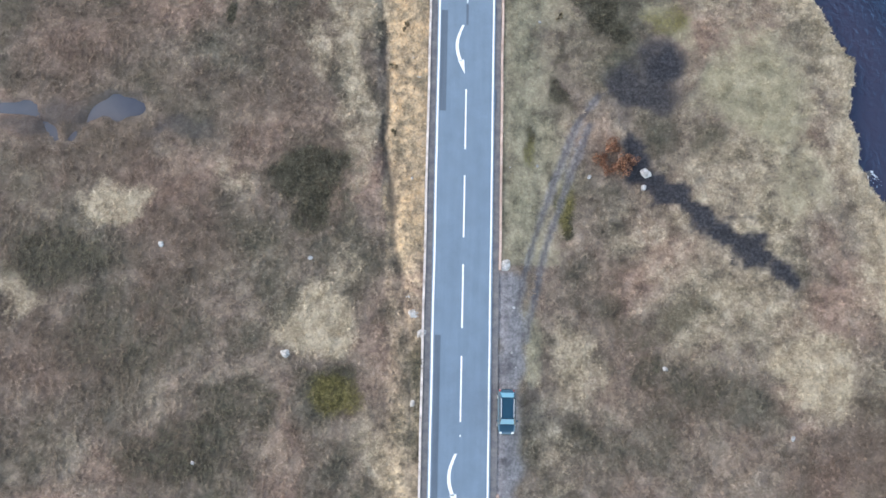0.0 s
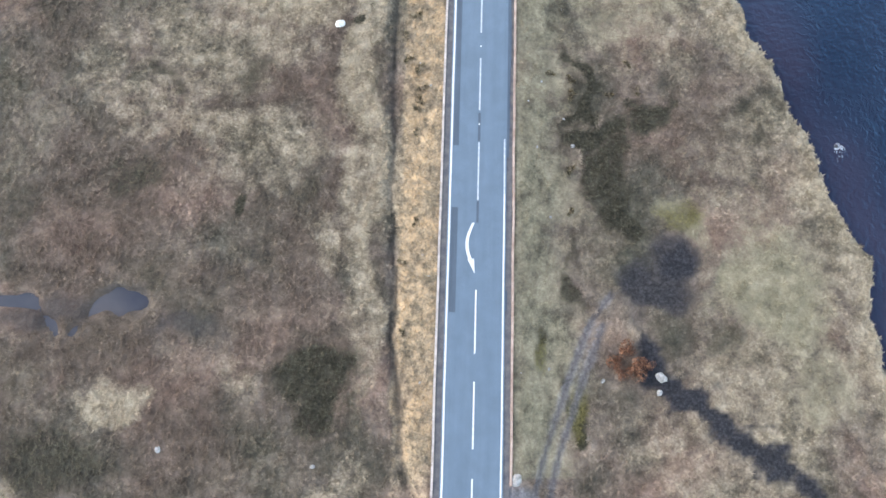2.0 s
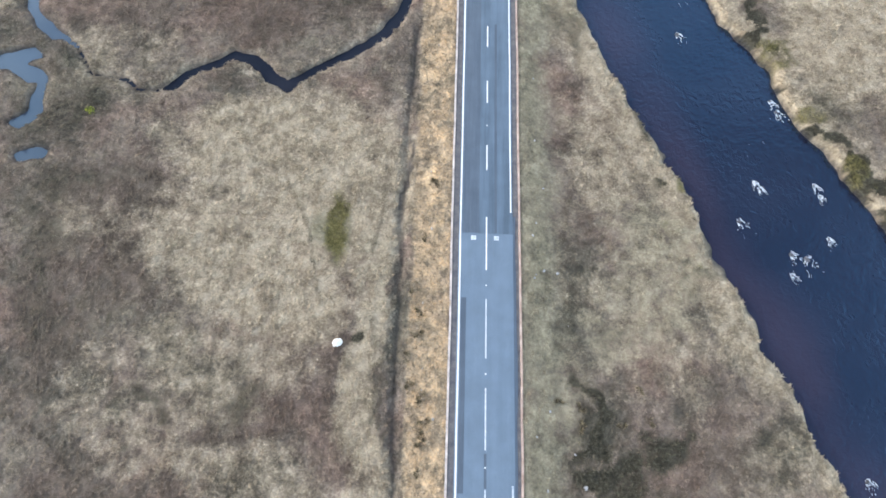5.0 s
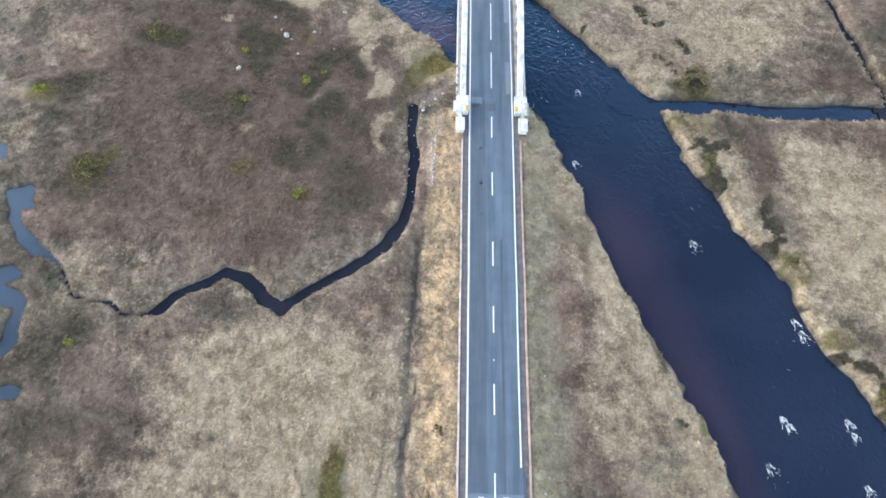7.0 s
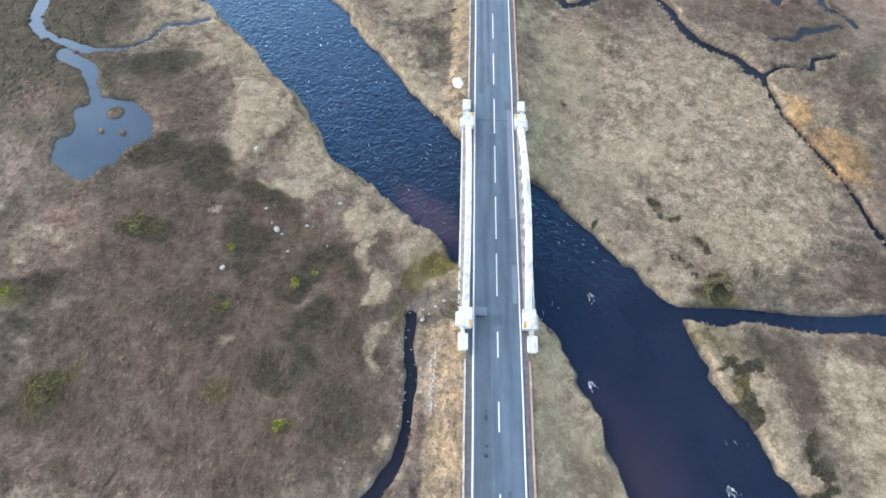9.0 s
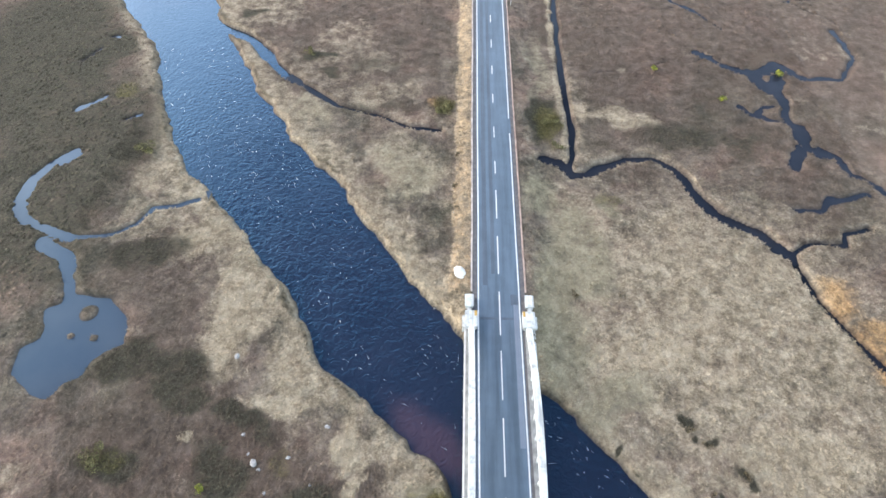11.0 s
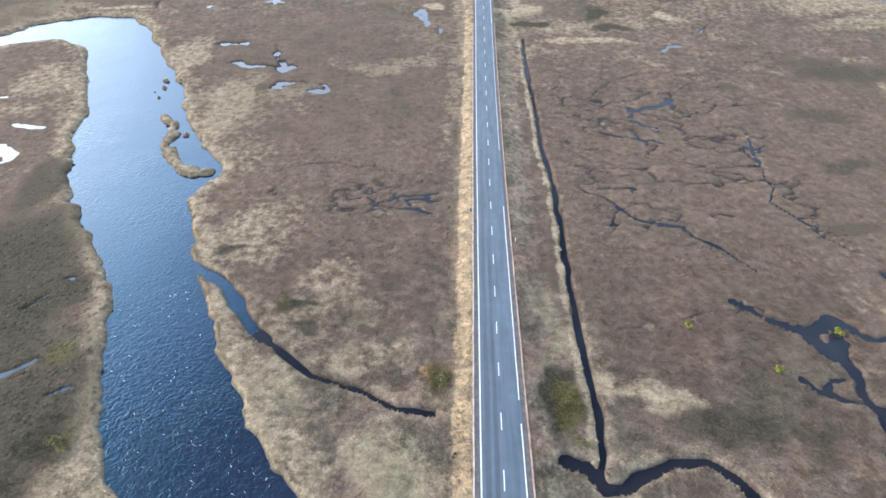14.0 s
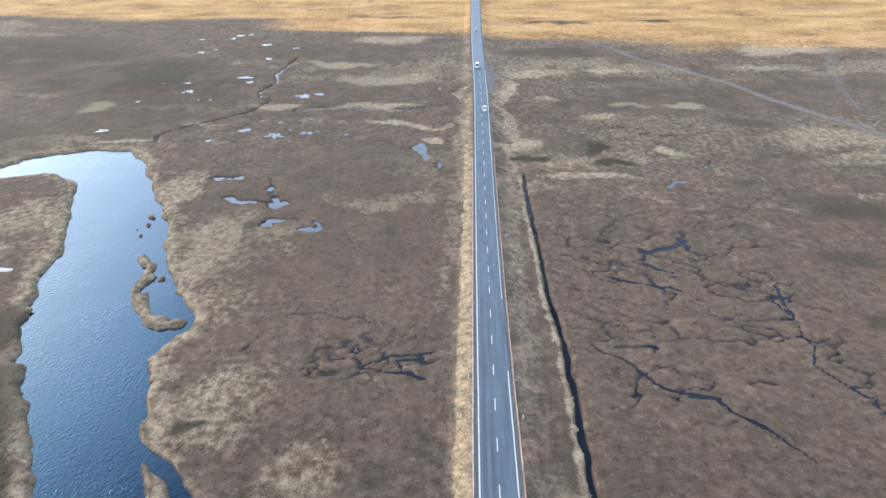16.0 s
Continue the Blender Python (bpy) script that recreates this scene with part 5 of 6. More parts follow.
for side in (-1, 1):
    bm = bmesh.new()
    rows = []
    for k in range(33):
        y = 103.7 + 29.6 * k / 32
        z = rib_height(y)
        deep = 0.62
        xa, xb = side * 3.38, side * 4.18
        rows.append([bm.verts.new(q) for q in ((xa, y, z - deep), (xa + side * 0.02, y, z - 0.03), (xa + side * 0.06, y, z), (xb - side * 0.06, y, z), (xb - side * 0.02, y, z - 0.03), (xb, y, z - deep))])
    for a, b in zip(rows, rows[1:]):
        for i in range(6):
            j = (i + 1) % 6
            bm.faces.new((a[i], a[j], b[j], b[i]))
    bm.faces.new(rows[0])
    bm.faces.new(rows[-1][::-1])
    bmesh.ops.recalc_face_normals(bm, faces=list(bm.faces))
    part("arch_rib", bm, STAINED_WHITE, bridge)
    part("edge_beam", box(bmesh.new(), side * 3.3, side * 4.5, 103.4, 134.6, -0.6, 0.12, 0.04), GREY_CONCRETE, bridge)
    part("string_course", box(bmesh.new(), side * 4.5, side * 4.72, 103.6, 134.4, -0.35, -0.12, 0.03), WHITE_CONCRETE, bridge)
    for k in range(11):
        y = 106.1 + 2.48 * k
        top = rib_height(y) - 0.5
        if top > 0.35:
            part("hanger", box(bmesh.new(), side * 3.62, side * 4.0, y - 0.15, y + 0.15, 0.1, top, 0.03), STAINED_WHITE, bridge)
    for south, y0 in ((True, 100.6), (False, 134.0)):
        s = -1 if south else 1
        yc = 102.9 if south else 134.1
        part("pylon", box(bmesh.new(), side * 3.05, side * 4.55, yc - 1.15, yc + 1.15, -0.9, 0.86, 0.08), STAINED_WHITE, bridge)
        part("pylon_cap", box(bmesh.new(), side * 2.98, side * 4.66, yc - 1.24, yc + 1.24, 0.86, 1.03, 0.05), STAINED_WHITE, bridge)
        part("buttress", box(bmesh.new(), side * 4.5, side * 5.0, yc - 0.9, yc + 0.9, -3.3, 0.3, 0.06), STAINED_WHITE, bridge)
        part("lichen_patch", box(bmesh.new(), side * 3.04, side * 3.4, yc + s * 0.4, yc + s * 1.2, 1.031, 1.042), LICHEN, bridge, "orange lichen on the concrete")
        ye = yc + s * 3.0
        part("end_block", box(bmesh.new(), side * 3.55, side * 4.6, ye - 0.9, ye + 0.9, -0.9, 0.66, 0.07), STAINED_WHITE, bridge)
        part("end_block_cap", box(bmesh.new(), side * 3.48, side * 4.68, ye - 0.98, ye + 0.98, 0.66, 0.78, 0.04), STAINED_WHITE, bridge)
        part("wing_wall", box(bmesh.new(), side * 3.85, side * 4.35, yc + s * 1.1, yc + s * 2.15, -0.9, 0.5, 0.05), STAINED_WHITE, bridge)
# west strip holds the soft shadow of the rib as dark colour
part("rib_strip", box(bmesh.new(), -3.3, -2.96, 103.4, 134.6, -0.1, 0.03), PATCH_ASPHALT, bridge, "dark strip painting the rib shadow along the deck edge")
# east strip is the tan footway between carriageway and rib
part("rib_strip", box(bmesh.new(), 2.96, 3.36, 103.4, 134.6, -0.1, 0.04), EDGE_GRIT, bridge, "tan footway strip along the rib")
for yc, a, b in ((102.9, -4.5, 4.5), (134.4, -4.5, 4.5)):
    part("abutment", box(bmesh.new(), a, b, yc - 1.1, yc + 1.1, -3.6, -0.38, 0.06), GREY_CONCRETE, bridge)


# ---- vehicles ----
GLASS = nodes_of("dark car glass", 0.08, 0, 0.5)[0]
GLASS.node_tree.nodes["Principled BSDF"].inputs["Base Color"].default_value = (0.03, 0.045, 0.06, 1)
# pale blue base colour paints the reflected sky into the car screens
SKY_PAINTED_GLASS = nodes_of("screen glass with sky painted in", 0.12, 0.0, 0.5)[0]
SKY_PAINTED_GLASS.node_tree.nodes["Principled BSDF"].inputs["Base Color"].default_value = (0.12, 0.27, 0.36, 1)
RUBBER = speckled("tyre rubber", (0.02, 0.02, 0.02), (0.035, 0.035, 0.035), 8, 0.85, 0.004)
ALLOY = speckled("alloy", (0.45, 0.46, 0.48), (0.6, 0.61, 0.62), 6, 0.35, 0.002, 0.9)
TRIM = speckled("black plastic trim", (0.02, 0.02, 0.022), (0.04, 0.04, 0.042), 8, 0.6, 0.003)
LAMP = speckled("clear lamp lens", (0.65, 0.67, 0.68), (0.85, 0.86, 0.87), 5, 0.15, 0.002)
RED_LENS = speckled("red lamp lens", (0.35, 0.02, 0.02), (0.5, 0.04, 0.03), 5, 0.2, 0.002)
SILVER = speckled("silver roof rail", (0.6, 0.62, 0.64), (0.78, 0.8, 0.82), 5, 0.35, 0.002, 0.3)


def car_paint(name, colour):
    m, n, l, b = nodes_of(name, 0.28, 0.35, 0.5)
    p = place_of(n)
    dull = ramp(n, l, noise_node(n, l, 3, 4, 0.6, p), (0.3, (0.88, 0.88, 0.88)), (0.7, (1.05, 1.05, 1.05)))
    l.new(mix(n, l, 1.0, colour, dull, "MULTIPLY"), b.inputs["Base Color"])
    b.inputs["Coat Weight"].default_value = 0.6
    return m


def loft(bm, stations):
    rows = [[bm.verts.new(v) for v in st] for st in stations]
    k = len(rows[0])
    for a, b in zip(rows, rows[1:]):
        for i in range(k):
            j = (i + 1) % k
            bm.faces.new((a[i], a[j], b[j], b[i]))
    bm.faces.new(rows[0][::-1])
    bm.faces.new(rows[-1])
    bmesh.ops.recalc_face_normals(bm, faces=list(bm.faces))
    for f in bm.faces:
        f.smooth = True
    return bm


def make_car(name, label, colour, length=4.25, width=1.72, height=1.48, rails=True, van=False):
    """The nose points to +y; the wheels stand on z = 0."""
    body_paint = car_paint(name + " paint", colour)
    thing = tagged(new(name), label, "van" if van else "car")
    h, w = length / 2, width / 2

    def ring(y, half, low, sill, top):
        return [(-half * 0.9, y, low), (-half, y, low + 0.14), (-half, y, sill), (-half * 0.93, y, top - 0.02), (-half * 0.75, y, top), (half * 0.75, y, top),
                (half * 0.93, y, top - 0.02), (half, y, sill), (half, y, low + 0.14), (half * 0.9, y, low)]
    belt = 0.88 if not van else 1.0
    st = [ring(-h, w * 0.60, 0.36, 0.62, belt - 0.16), ring(-h + 0.06, w * 0.80, 0.28, 0.63, belt - 0.07), ring(-h + 0.18, w * 0.92, 0.25, 0.64, belt - 0.02), ring(-h + 0.4, w * 0.99, 0.22, 0.66, belt),
          ring(-0.3, w, 0.2, 0.66, belt), ring(h - 1.25, w, 0.2, 0.66, belt), ring(h - 0.85, w * 0.99, 0.21, 0.64, belt - 0.05),
          ring(h - 0.4, w * 0.94, 0.22, 0.6, belt - 0.13), ring(h - 0.18, w * 0.82, 0.24, 0.57, belt - 0.20), ring(h - 0.06, w * 0.66, 0.26, 0.54, belt - 0.27), ring(h, w * 0.46, 0.3, 0.5, belt - 0.34)]
    part("body", loft(bmesh.new(), st), body_paint, thing)
    rear, front = -h + 0.22, h - 1.05
    rt, ft = rear + (0.1 if van else 0.42), front - 0.72
    base, roof_half = w * 0.92, w * 0.72
    bm = bmesh.new()
    lower = [(-base, rear, belt), (-base, front, belt - 0.02), (base, front, belt - 0.02), (base, rear, belt)]
    upper = [(-roof_half, rt, height - 0.05), (-roof_half, ft, height - 0.05), (roof_half, ft, height - 0.05), (roof_half, rt, height - 0.05)]
    lo, up = [bm.verts.new(v) for v in lower], [bm.verts.new(v) for v in upper]
    for i in range(4):
        bm.faces.new((lo[i], lo[(i + 1) % 4], up[(i + 1) % 4], up[i]))
    bm.faces.new(up)
    bm.faces.new(lo[::-1])
    bmesh.ops.recalc_face_normals(bm, faces=list(bm.faces))
    part("cabin", bm, body_paint if van else GLASS, thing, "" if van else "dark glazed cabin")
    rf = bmesh.new()
    box(rf, -roof_half - 0.02, roof_half + 0.02, rt - 0.05, ft + 0.08, height - 0.07, height, 0.03)
    part("roof", rf, body_paint, thing)
    wind = bmesh.new()
    q = [wind.verts.new(v) for v in ((-base * 0.86, front - 0.06, belt + 0.06), (base * 0.86, front - 0.06, belt + 0.06), (roof_half * 0.94, ft + 0.10, height - 0.075), (-roof_half * 0.94, ft + 0.10, height - 0.075))]
    f = wind.faces.new(q)
    bmesh.ops.recalc_face_normals(wind, faces=[f])
    bmesh.ops.translate(wind, verts=list(wind.verts), vec=(0, 0.025, 0.02))
    part("windscreen", wind, SKY_PAINTED_GLASS if not van else GLASS, thing)
    tail = bmesh.new()
    q = [tail.verts.new(v) for v in ((base * 0.84, rear + 0.03, belt + 0.05), (-base * 0.84, rear + 0.03, belt + 0.05), (-roof_half * 0.92, rt - 0.03, height - 0.07), (roof_half * 0.92, rt - 0.03, height - 0.07))]
    f = tail.faces.new(q)
    bmesh.ops.recalc_face_normals(tail, faces=[f])
    bmesh.ops.translate(tail, verts=list(tail.verts), vec=(0, -0.03, 0.02))
    part("rear_window", tail, SKY_PAINTED_GLASS if not van else GLASS, thing)
    for sx in (-1, 1):
        for (y0, y1) in ((rear, rt), (front, ft)):
            pil = bmesh.new()
            a, b2 = Vector((sx * base, y0, belt)), Vector((sx * roof_half, y1, height - 0.05))
            d = (b2 - a).normalized() * 0.0 + Vector((sx * 0.02, 0, 0))
            v = [pil.verts.new(a + d + Vector((0, o, 0))) for o in (-0.06, 0.06)] + [pil.verts.new(b2 + d + Vector((0, o, 0))) for o in (0.06, -0.06)]
            pil.faces.new(v)
            part("pillar", pil, body_paint, thing)
        if rails:
            part("roof_rail", box(bmesh.new(), sx * (roof_half + 0.0), sx * (roof_half - 0.05), rt + 0.05, ft - 0.05, height, height + 0.045, 0.012), SILVER, thing, "silver roof rail")
        part("door_mirror", box(bmesh.new(), sx * (w - 0.02), sx * (w + 0.19), front - 0.42, front - 0.28, belt, belt + 0.15, 0.03), body_paint, thing)
        part("headlight", box(bmesh.new(), sx * w * 0.52, sx * w * 0.80, h - 0.36, h - 0.14, belt - 0.28, belt - 0.16, 0.03), LAMP, thing)
        part("tail_light", box(bmesh.new(), sx * w * 0.62, sx * w * 0.86, -h + 0.03, -h + 0.14, 0.62, 0.82, 0.02), RED_LENS, thing)
        for y in (-h + 0.75, h - 0.85):
            wheel = part("wheel", bmesh.new(), RUBBER, thing)
            ty = bmesh.new()
            bmesh.ops.create_cone(ty, cap_ends=True, segments=20, radius1=0.31, radius2=0.31, depth=0.2, matrix=Matrix.Translation((sx * (w - 0.09), y, 0.31)) @ Matrix.Rotation(radians(90), 4, "Y"))
            bmesh.ops.bevel(ty, geom=[e for e in ty.edges if len(e.link_faces) == 2 and max(len(f.verts) for f in e.link_faces) > 4], offset=0.03, segments=2, affect="EDGES")
            ty.to_mesh(wheel.data)
            ty.free()
            rim = bmesh.new()
            bmesh.ops.create_cone(rim, cap_ends=True, segments=16, radius1=0.2, radius2=0.19, depth=0.02, matrix=Matrix.Translation((sx * (w + 0.018), y, 0.31)) @ Matrix.Rotation(radians(90), 4, "Y"))
            part("rim", rim, ALLOY, wheel)
    part("front_bumper", box(bmesh.new(), -w * 0.5, w * 0.5, h - 0.16, h + 0.02, 0.26, 0.46, 0.05), body_paint, thing)
    part("rear_bumper", box(bmesh.new(), -w * 0.6, w * 0.6, -h - 0.03, -h + 0.12, 0.3, 0.52, 0.05), body_paint, thing)
    part("grille", box(bmesh.new(), -w * 0.42, w * 0.42, h - 0.07, h + 0.02, 0.47, 0.58, 0.01), TRIM, thing)
    return thing


car = make_car("parked_car", "blue-grey estate car parked on the gritty lay-by", (0.016, 0.062, 0.10))
car.matrix_world = pose(4.48, -18.2, -0.10, 0, 0, 180)
for name, label, colour, x, y, van, turn in (("white_car", "small white car driving on the road", (0.72, 0.74, 0.75), 1.3, 377.0, False, 180),
                                             ("white_van", "white van on the distant road", (0.78, 0.79, 0.8), -0.9, 438.0, True, 0),
                                             ("grey_car", "pale grey car far along the road", (0.55, 0.56, 0.58), -0.3, 513.0, False, 180)):
    far = make_car(name, label, colour, 4.9 if van else 4.2, 1.95 if van else 1.75, 2.2 if van else 1.45, False, van)
    tilt = math.degrees(math.atan((float(rise(y + 2)) - float(rise(y - 2))) / 4))
    far.matrix_world = pose(float(road_line(y)) + x, y, float(rise(y)) + 0.0, tilt if turn == 0 else -tilt, 0, turn)

# ---- stones ----
STONE = speckled("pale lichened stone", (0.22, 0.21, 0.20), (0.46, 0.45, 0.44), 2.5, 0.85, 0.03, fine=18)
WHITE_STONE = speckled("bleached white stone", (0.62, 0.60, 0.57), (0.85, 0.84, 0.81), 2.0, 0.85, 0.03, fine=16)
WET_STONE = speckled("wet river stone", (0.03, 0.03, 0.035), (0.10, 0.10, 0.11), 2.5, 0.6, 0.03, fine=18)


def height_at(x, y):
    return float(survey(np.array([float(x)]), np.array([float(y)]))[0][0])


def boulder(name, x, y, size, flat, material, label, seed, z=None, category="boulder", group=""):
    bm = bmesh.new()
    bmesh.ops.create_icosphere(bm, subdivisions=3, radius=1.0)
    for v in bm.verts:
        q = v.co * 1.3 + Vector((seed * 7.1, seed * 3.3, seed))
        v.co *= 1 + 0.28 * noise.noise(q) + 0.12 * noise.noise(q * 2.7)
        v.co.z = max(v.co.z, -0.45)
    rot = Matrix.Rotation(seed * 1.9, 4, "Z")
    bmesh.ops.transform(bm, verts=list(bm.verts), matrix=rot @ Matrix.Diagonal((size * 0.5, size * 0.38, size * flat * 0.5, 1)))
    base = min(v.co.z for v in bm.verts)
    bmesh.ops.translate(bm, verts=list(bm.verts), vec=(0, 0, -base - 0.18 * size * flat))
    ob = part(name, bm, material)
    ob.location = (x, y, (height_at(x, y) if z is None else z) - 0.02)
    return tagged(ob, label, category, group)


boulder("boulder", -5.4, 142.3, 2.1, 0.6, WHITE_STONE, "large white boulder on the grassy verge by the bridge", 1)
boulder("boulder", -15.7, 43.5, 1.15, 0.7, WHITE_STONE, "white boulder lying in dry straw grass", 2)
for i, (x, y, s) in enumerate(((-15.4, -3.6, 0.5), (-30.7, -2.5, 0.7), (13.0, 5.4, 0.5), (-17.5, -13.2, 1.0), (7.6, 6.4, 0.35), (10.2, 29.9, 0.55),
                               (-29.0, 115.2, 1.0), (-34.9, 109.2, 0.9), (-21.1, 119.7, 0.7), (-34.4, 128.6, 0.8), (-25.1, 116.0, 0.6), (9.2, 46.0, 0.4),
                               (6.5, 52.0, 0.4), (7.8, 22.0, 0.35), (-6.0, 56.5, 0.4), (-5.2, 36.0, 0.4), (20.5, -14.0, 0.6), (33.0, -20.5, 0.6),
                               (-26.0, -24.0, 0.5), (-6.5, 154.0, 0.35), (-31, 118.5, 0.6), (-27, 112, 0.5), (-4.6, -17.7, 0.7), (5.2, -8.2, 0.35), (5.0, -12.6, 0.3))):
    boulder("stone", x, y, s, 0.6, STONE, "pale stone half sunk in moorland grass", 10 + i, category="stone", group="stones on the moor")
for i, (x, y, s) in enumerate(((-3.9, -10.9, 1.0), (-4.7, -9.0, 1.1), (4.3, -4.0, 1.2))):
    boulder("slab", x, y, s, 0.35, STONE, "flat pale stone slab at the road edge", 50 + i, category="stone")
for i in range(26):
    u = (i + 0.5) / 26
    bx, by = -10.2 + 0.9 * math.sin(i * 2.3) + (3.0 * (u - 0.8) / 0.2 if u > 0.8 else 0), 88 + 16 * min(u / 0.8, 1.0) - 0.5 * math.cos(i * 1.7)
    boulder("brook_stone", bx, by, 0.22 + 0.16 * (i * 0.37 % 1), 0.5, STONE, "small pale stone in the shallow brook", 110 + i, max(height_at(bx, by), MOOR - 0.52), "stone", "stones in the brook")
for i in range(22):
    boulder("bank_stone", -7.4 + 0.35 * math.sin(i * 3.1), 92 + 0.33 * i, 0.3 + 0.25 * (i * 0.61 % 1), 0.55, STONE, "pale stone of the rough bank beside the bridge ramp", 150 + i, category="stone", group="stones of the bank")
rapids = [(25.2, 85.2, 1.2), (36.5, 74.0, 1.0), (32.9, 63.5, 0.7), (29.9, 59.2, 1.0), (37.1, 54.8, 1.3), (40.1, 57.3, 0.8), (40.0, 62.7, 0.8), (12.2, 107.8, 0.9),
          (35.9, 75.5, 0.9), (32.3, 64.3, 0.6), (39.5, 64.1, 0.8), (35.4, 55.3, 1.1), (35.1, 52.8, 0.8), (39.3, 31.2, 1.0), (42.8, 6.6, 1.2), (11.2, 96.3, 0.7)]
for i, (x, y, s) in enumerate(rapids):
    boulder("river_stone", x, y, s * 0.62, 0.4, WET_STONE, "wet stone breaking the surface of the river", 70 + i, RIVER_LEVEL - 0.02, "stone", "stones in the river")
FOAM_GLINT = speckled("white water foam and glints", (0.48, 0.55, 0.63), (0.84, 0.88, 0.91), 6, 0.6, 0.02)
rng = np.random.RandomState(4)


def triangles(name, verts, material, label, category, smooth_faces=False, colours=None):
    """One mesh of loose triangles from an (n, 3, 3) array."""
    m = bpy.data.meshes.new(name)
    k = len(verts)
    m.vertices.add(3 * k)
    m.vertices.foreach_set("co", verts.astype(np.float32).ravel())
    m.loops.add(3 * k)
    m.loops.foreach_set("vertex_index", np.arange(3 * k, dtype=np.int32))
    m.polygons.add(k)
    m.polygons.foreach_set("loop_start", np.arange(0, 3 * k, 3, dtype=np.int32))
    m.update(calc_edges=True)
    m.materials.append(material)
    return tagged(new(name, m), label, category, kind="stuff")


flecks = []
for x, y, s in rapids:
    # a white lip over the stone and two ragged arms of broken water trailing downstream
    for k in range(50):
        arm = rng.choice((-1, 0, 1), p=(0.4, 0.2, 0.4))
        u = abs(rng.normal(0, 0.75)) * s
        side = arm * (0.16 * s + 0.30 * u) + rng.normal(0, 0.08 + 0.07 * u)
        px, py = x + 0.42 * u + 0.9 * side, y - 0.9 * u + 0.42 * side + 0.2 * s
        r, a = rng.uniform(0.02, 0.07) * (1 - 0.25 * min(u, 2)), math.atan2(-0.9 + 0.42 * 0.36 * arm, 0.42 + 0.9 * 0.36 * arm) + rng.normal(0, 0.3)
        c, q, long = math.cos(a), math.sin(a), r * rng.uniform(2.0, 6.0)
        flecks.append([(px + long * c, py + long * q, RIVER_LEVEL + 0.03), (px - 0.8 * r * q, py + 0.8 * r * c, RIVER_LEVEL + 0.05), (px - long * c, py - long * q, RIVER_LEVEL + 0.03)])
# pale flecks over the rippled reach: foam streaks and painted ripple glints
for k in range(9000):
    px, py = rng.uniform(-75, 40), rng.uniform(30, 215)
    flow = float(value_noise(px, py, 7.0, 33)) + 0.6 * float(value_noise(px, py, 2.0, 34)) + (0.42 if 112 < py < 200 else -0.75)
    if flow < 0.22 or abs(px) < 4.6:
        continue
    a, r = rng.normal(2.2, 0.55), rng.uniform(0.03, 0.10)
    long = r * rng.uniform(1.5, 6.0)
    c, q = math.cos(a), math.sin(a)
    wx, wy = wander(np.array([px]), np.array([py]))
    if float(river_gap(wx, wy)[0]) < -0.9:
        flecks.append([(px + long * c, py + long * q, RIVER_LEVEL + 0.03 + float(rise(py))), (px - 0.4 * r * q, py + 0.4 * r * c, RIVER_LEVEL + 0.03 + float(rise(py))), (px - long * c, py - long * q, RIVER_LEVEL + 0.03 + float(rise(py)))])
triangles("white_water", np.array(flecks), FOAM_GLINT, "flecks of white water below stones, and painted glints across the river", "white water")


# small tarns on the far bog: x, y, half length
TARNS_A = [(-152.3, 502.5, 2.4), (-151.1, 510.2, 3.0), (-144.8, 512.5, 2.1), (-156.8, 501.1, 1.0), (-127.1, 488.7, 3.5), (-106.6, 479.9, 1.9), (-116.4, 457.6, 2.6), (-130.5, 450.1, 1.1), (-160.6, 472.2, 2.8),
           (-154.3, 477.4, 1.5), (-168.5, 469.1, 1.1), (-171.9, 501.4, 1.7), (-171.8, 489.6, 0.8), (-169.2, 464.6, 0.7), (-130.0, 471.7, 0.8), (-118.4, 425.6, 4.2), (-113.6, 418.6, 2.3), (-137.7, 404.8, 3.4),
           (-155.5, 415.6, 1.0), (-148.1, 415.0, 0.8), (-143.5, 416.4, 1.9)]
TARNS_B = [(-128.5, 392.8, 0.9), (-122.9, 392.8, 1.1), (-155.6, 390.8, 1.4), (-81.9, 399.0, 3.7), (-74.3, 401.1, 2.9), (-80.0, 391.9, 0.8), (-51.3, 413.5, 1.1), (-19.3, 407.4, 1.5), (-94.5, 357.2, 2.8),
           (-81.7, 352.9, 5.0), (-76.3, 358.3, 1.2), (-69.2, 355.1, 3.1), (-65.1, 357.3, 1.0), (-82.7, 365.9, 1.1), (-90.8, 367.5, 1.1), (-105.0, 346.9, 1.8), (-52.8, 354.3, 1.2), (-153.6, 356.9, 2.6)]


def tarn(x, y, r, seed):
    """A ragged sheet of standing water that lies flush in the moor."""
    bm = bmesh.new()
    ring = []
    for i in range(36):
        a = 2 * math.pi * i / 36
        q = Vector((1.5 * math.cos(a) + 9.1 * seed, 1.5 * math.sin(a), 2.3 * seed))
        k = r * max(0.16, 0.62 + 0.75 * noise.noise(q) + 0.45 * noise.noise(q * 2.6))
        ring.append((k * 1.15 * math.cos(a), 0.8 * k * math.sin(a)))
    level = max(height_at(x + px, y + py) - float(rise(y + py)) for px, py in ring[::4]) + 0.02
    mid = bm.verts.new((0, 0, level + float(rise(y))))
    rim = [bm.verts.new((px, py, level + float(rise(y + py)))) for px, py in ring]
    for i in range(36):
        bm.faces.new((mid, rim[i], rim[(i + 1) % 36]))
    ob = part("tarn", bm, FAR_WATER)
    ob.location = (x, y, 0)
    tagged(ob, "small bright tarn on the far bog", "pool", "tarns on the far bog")


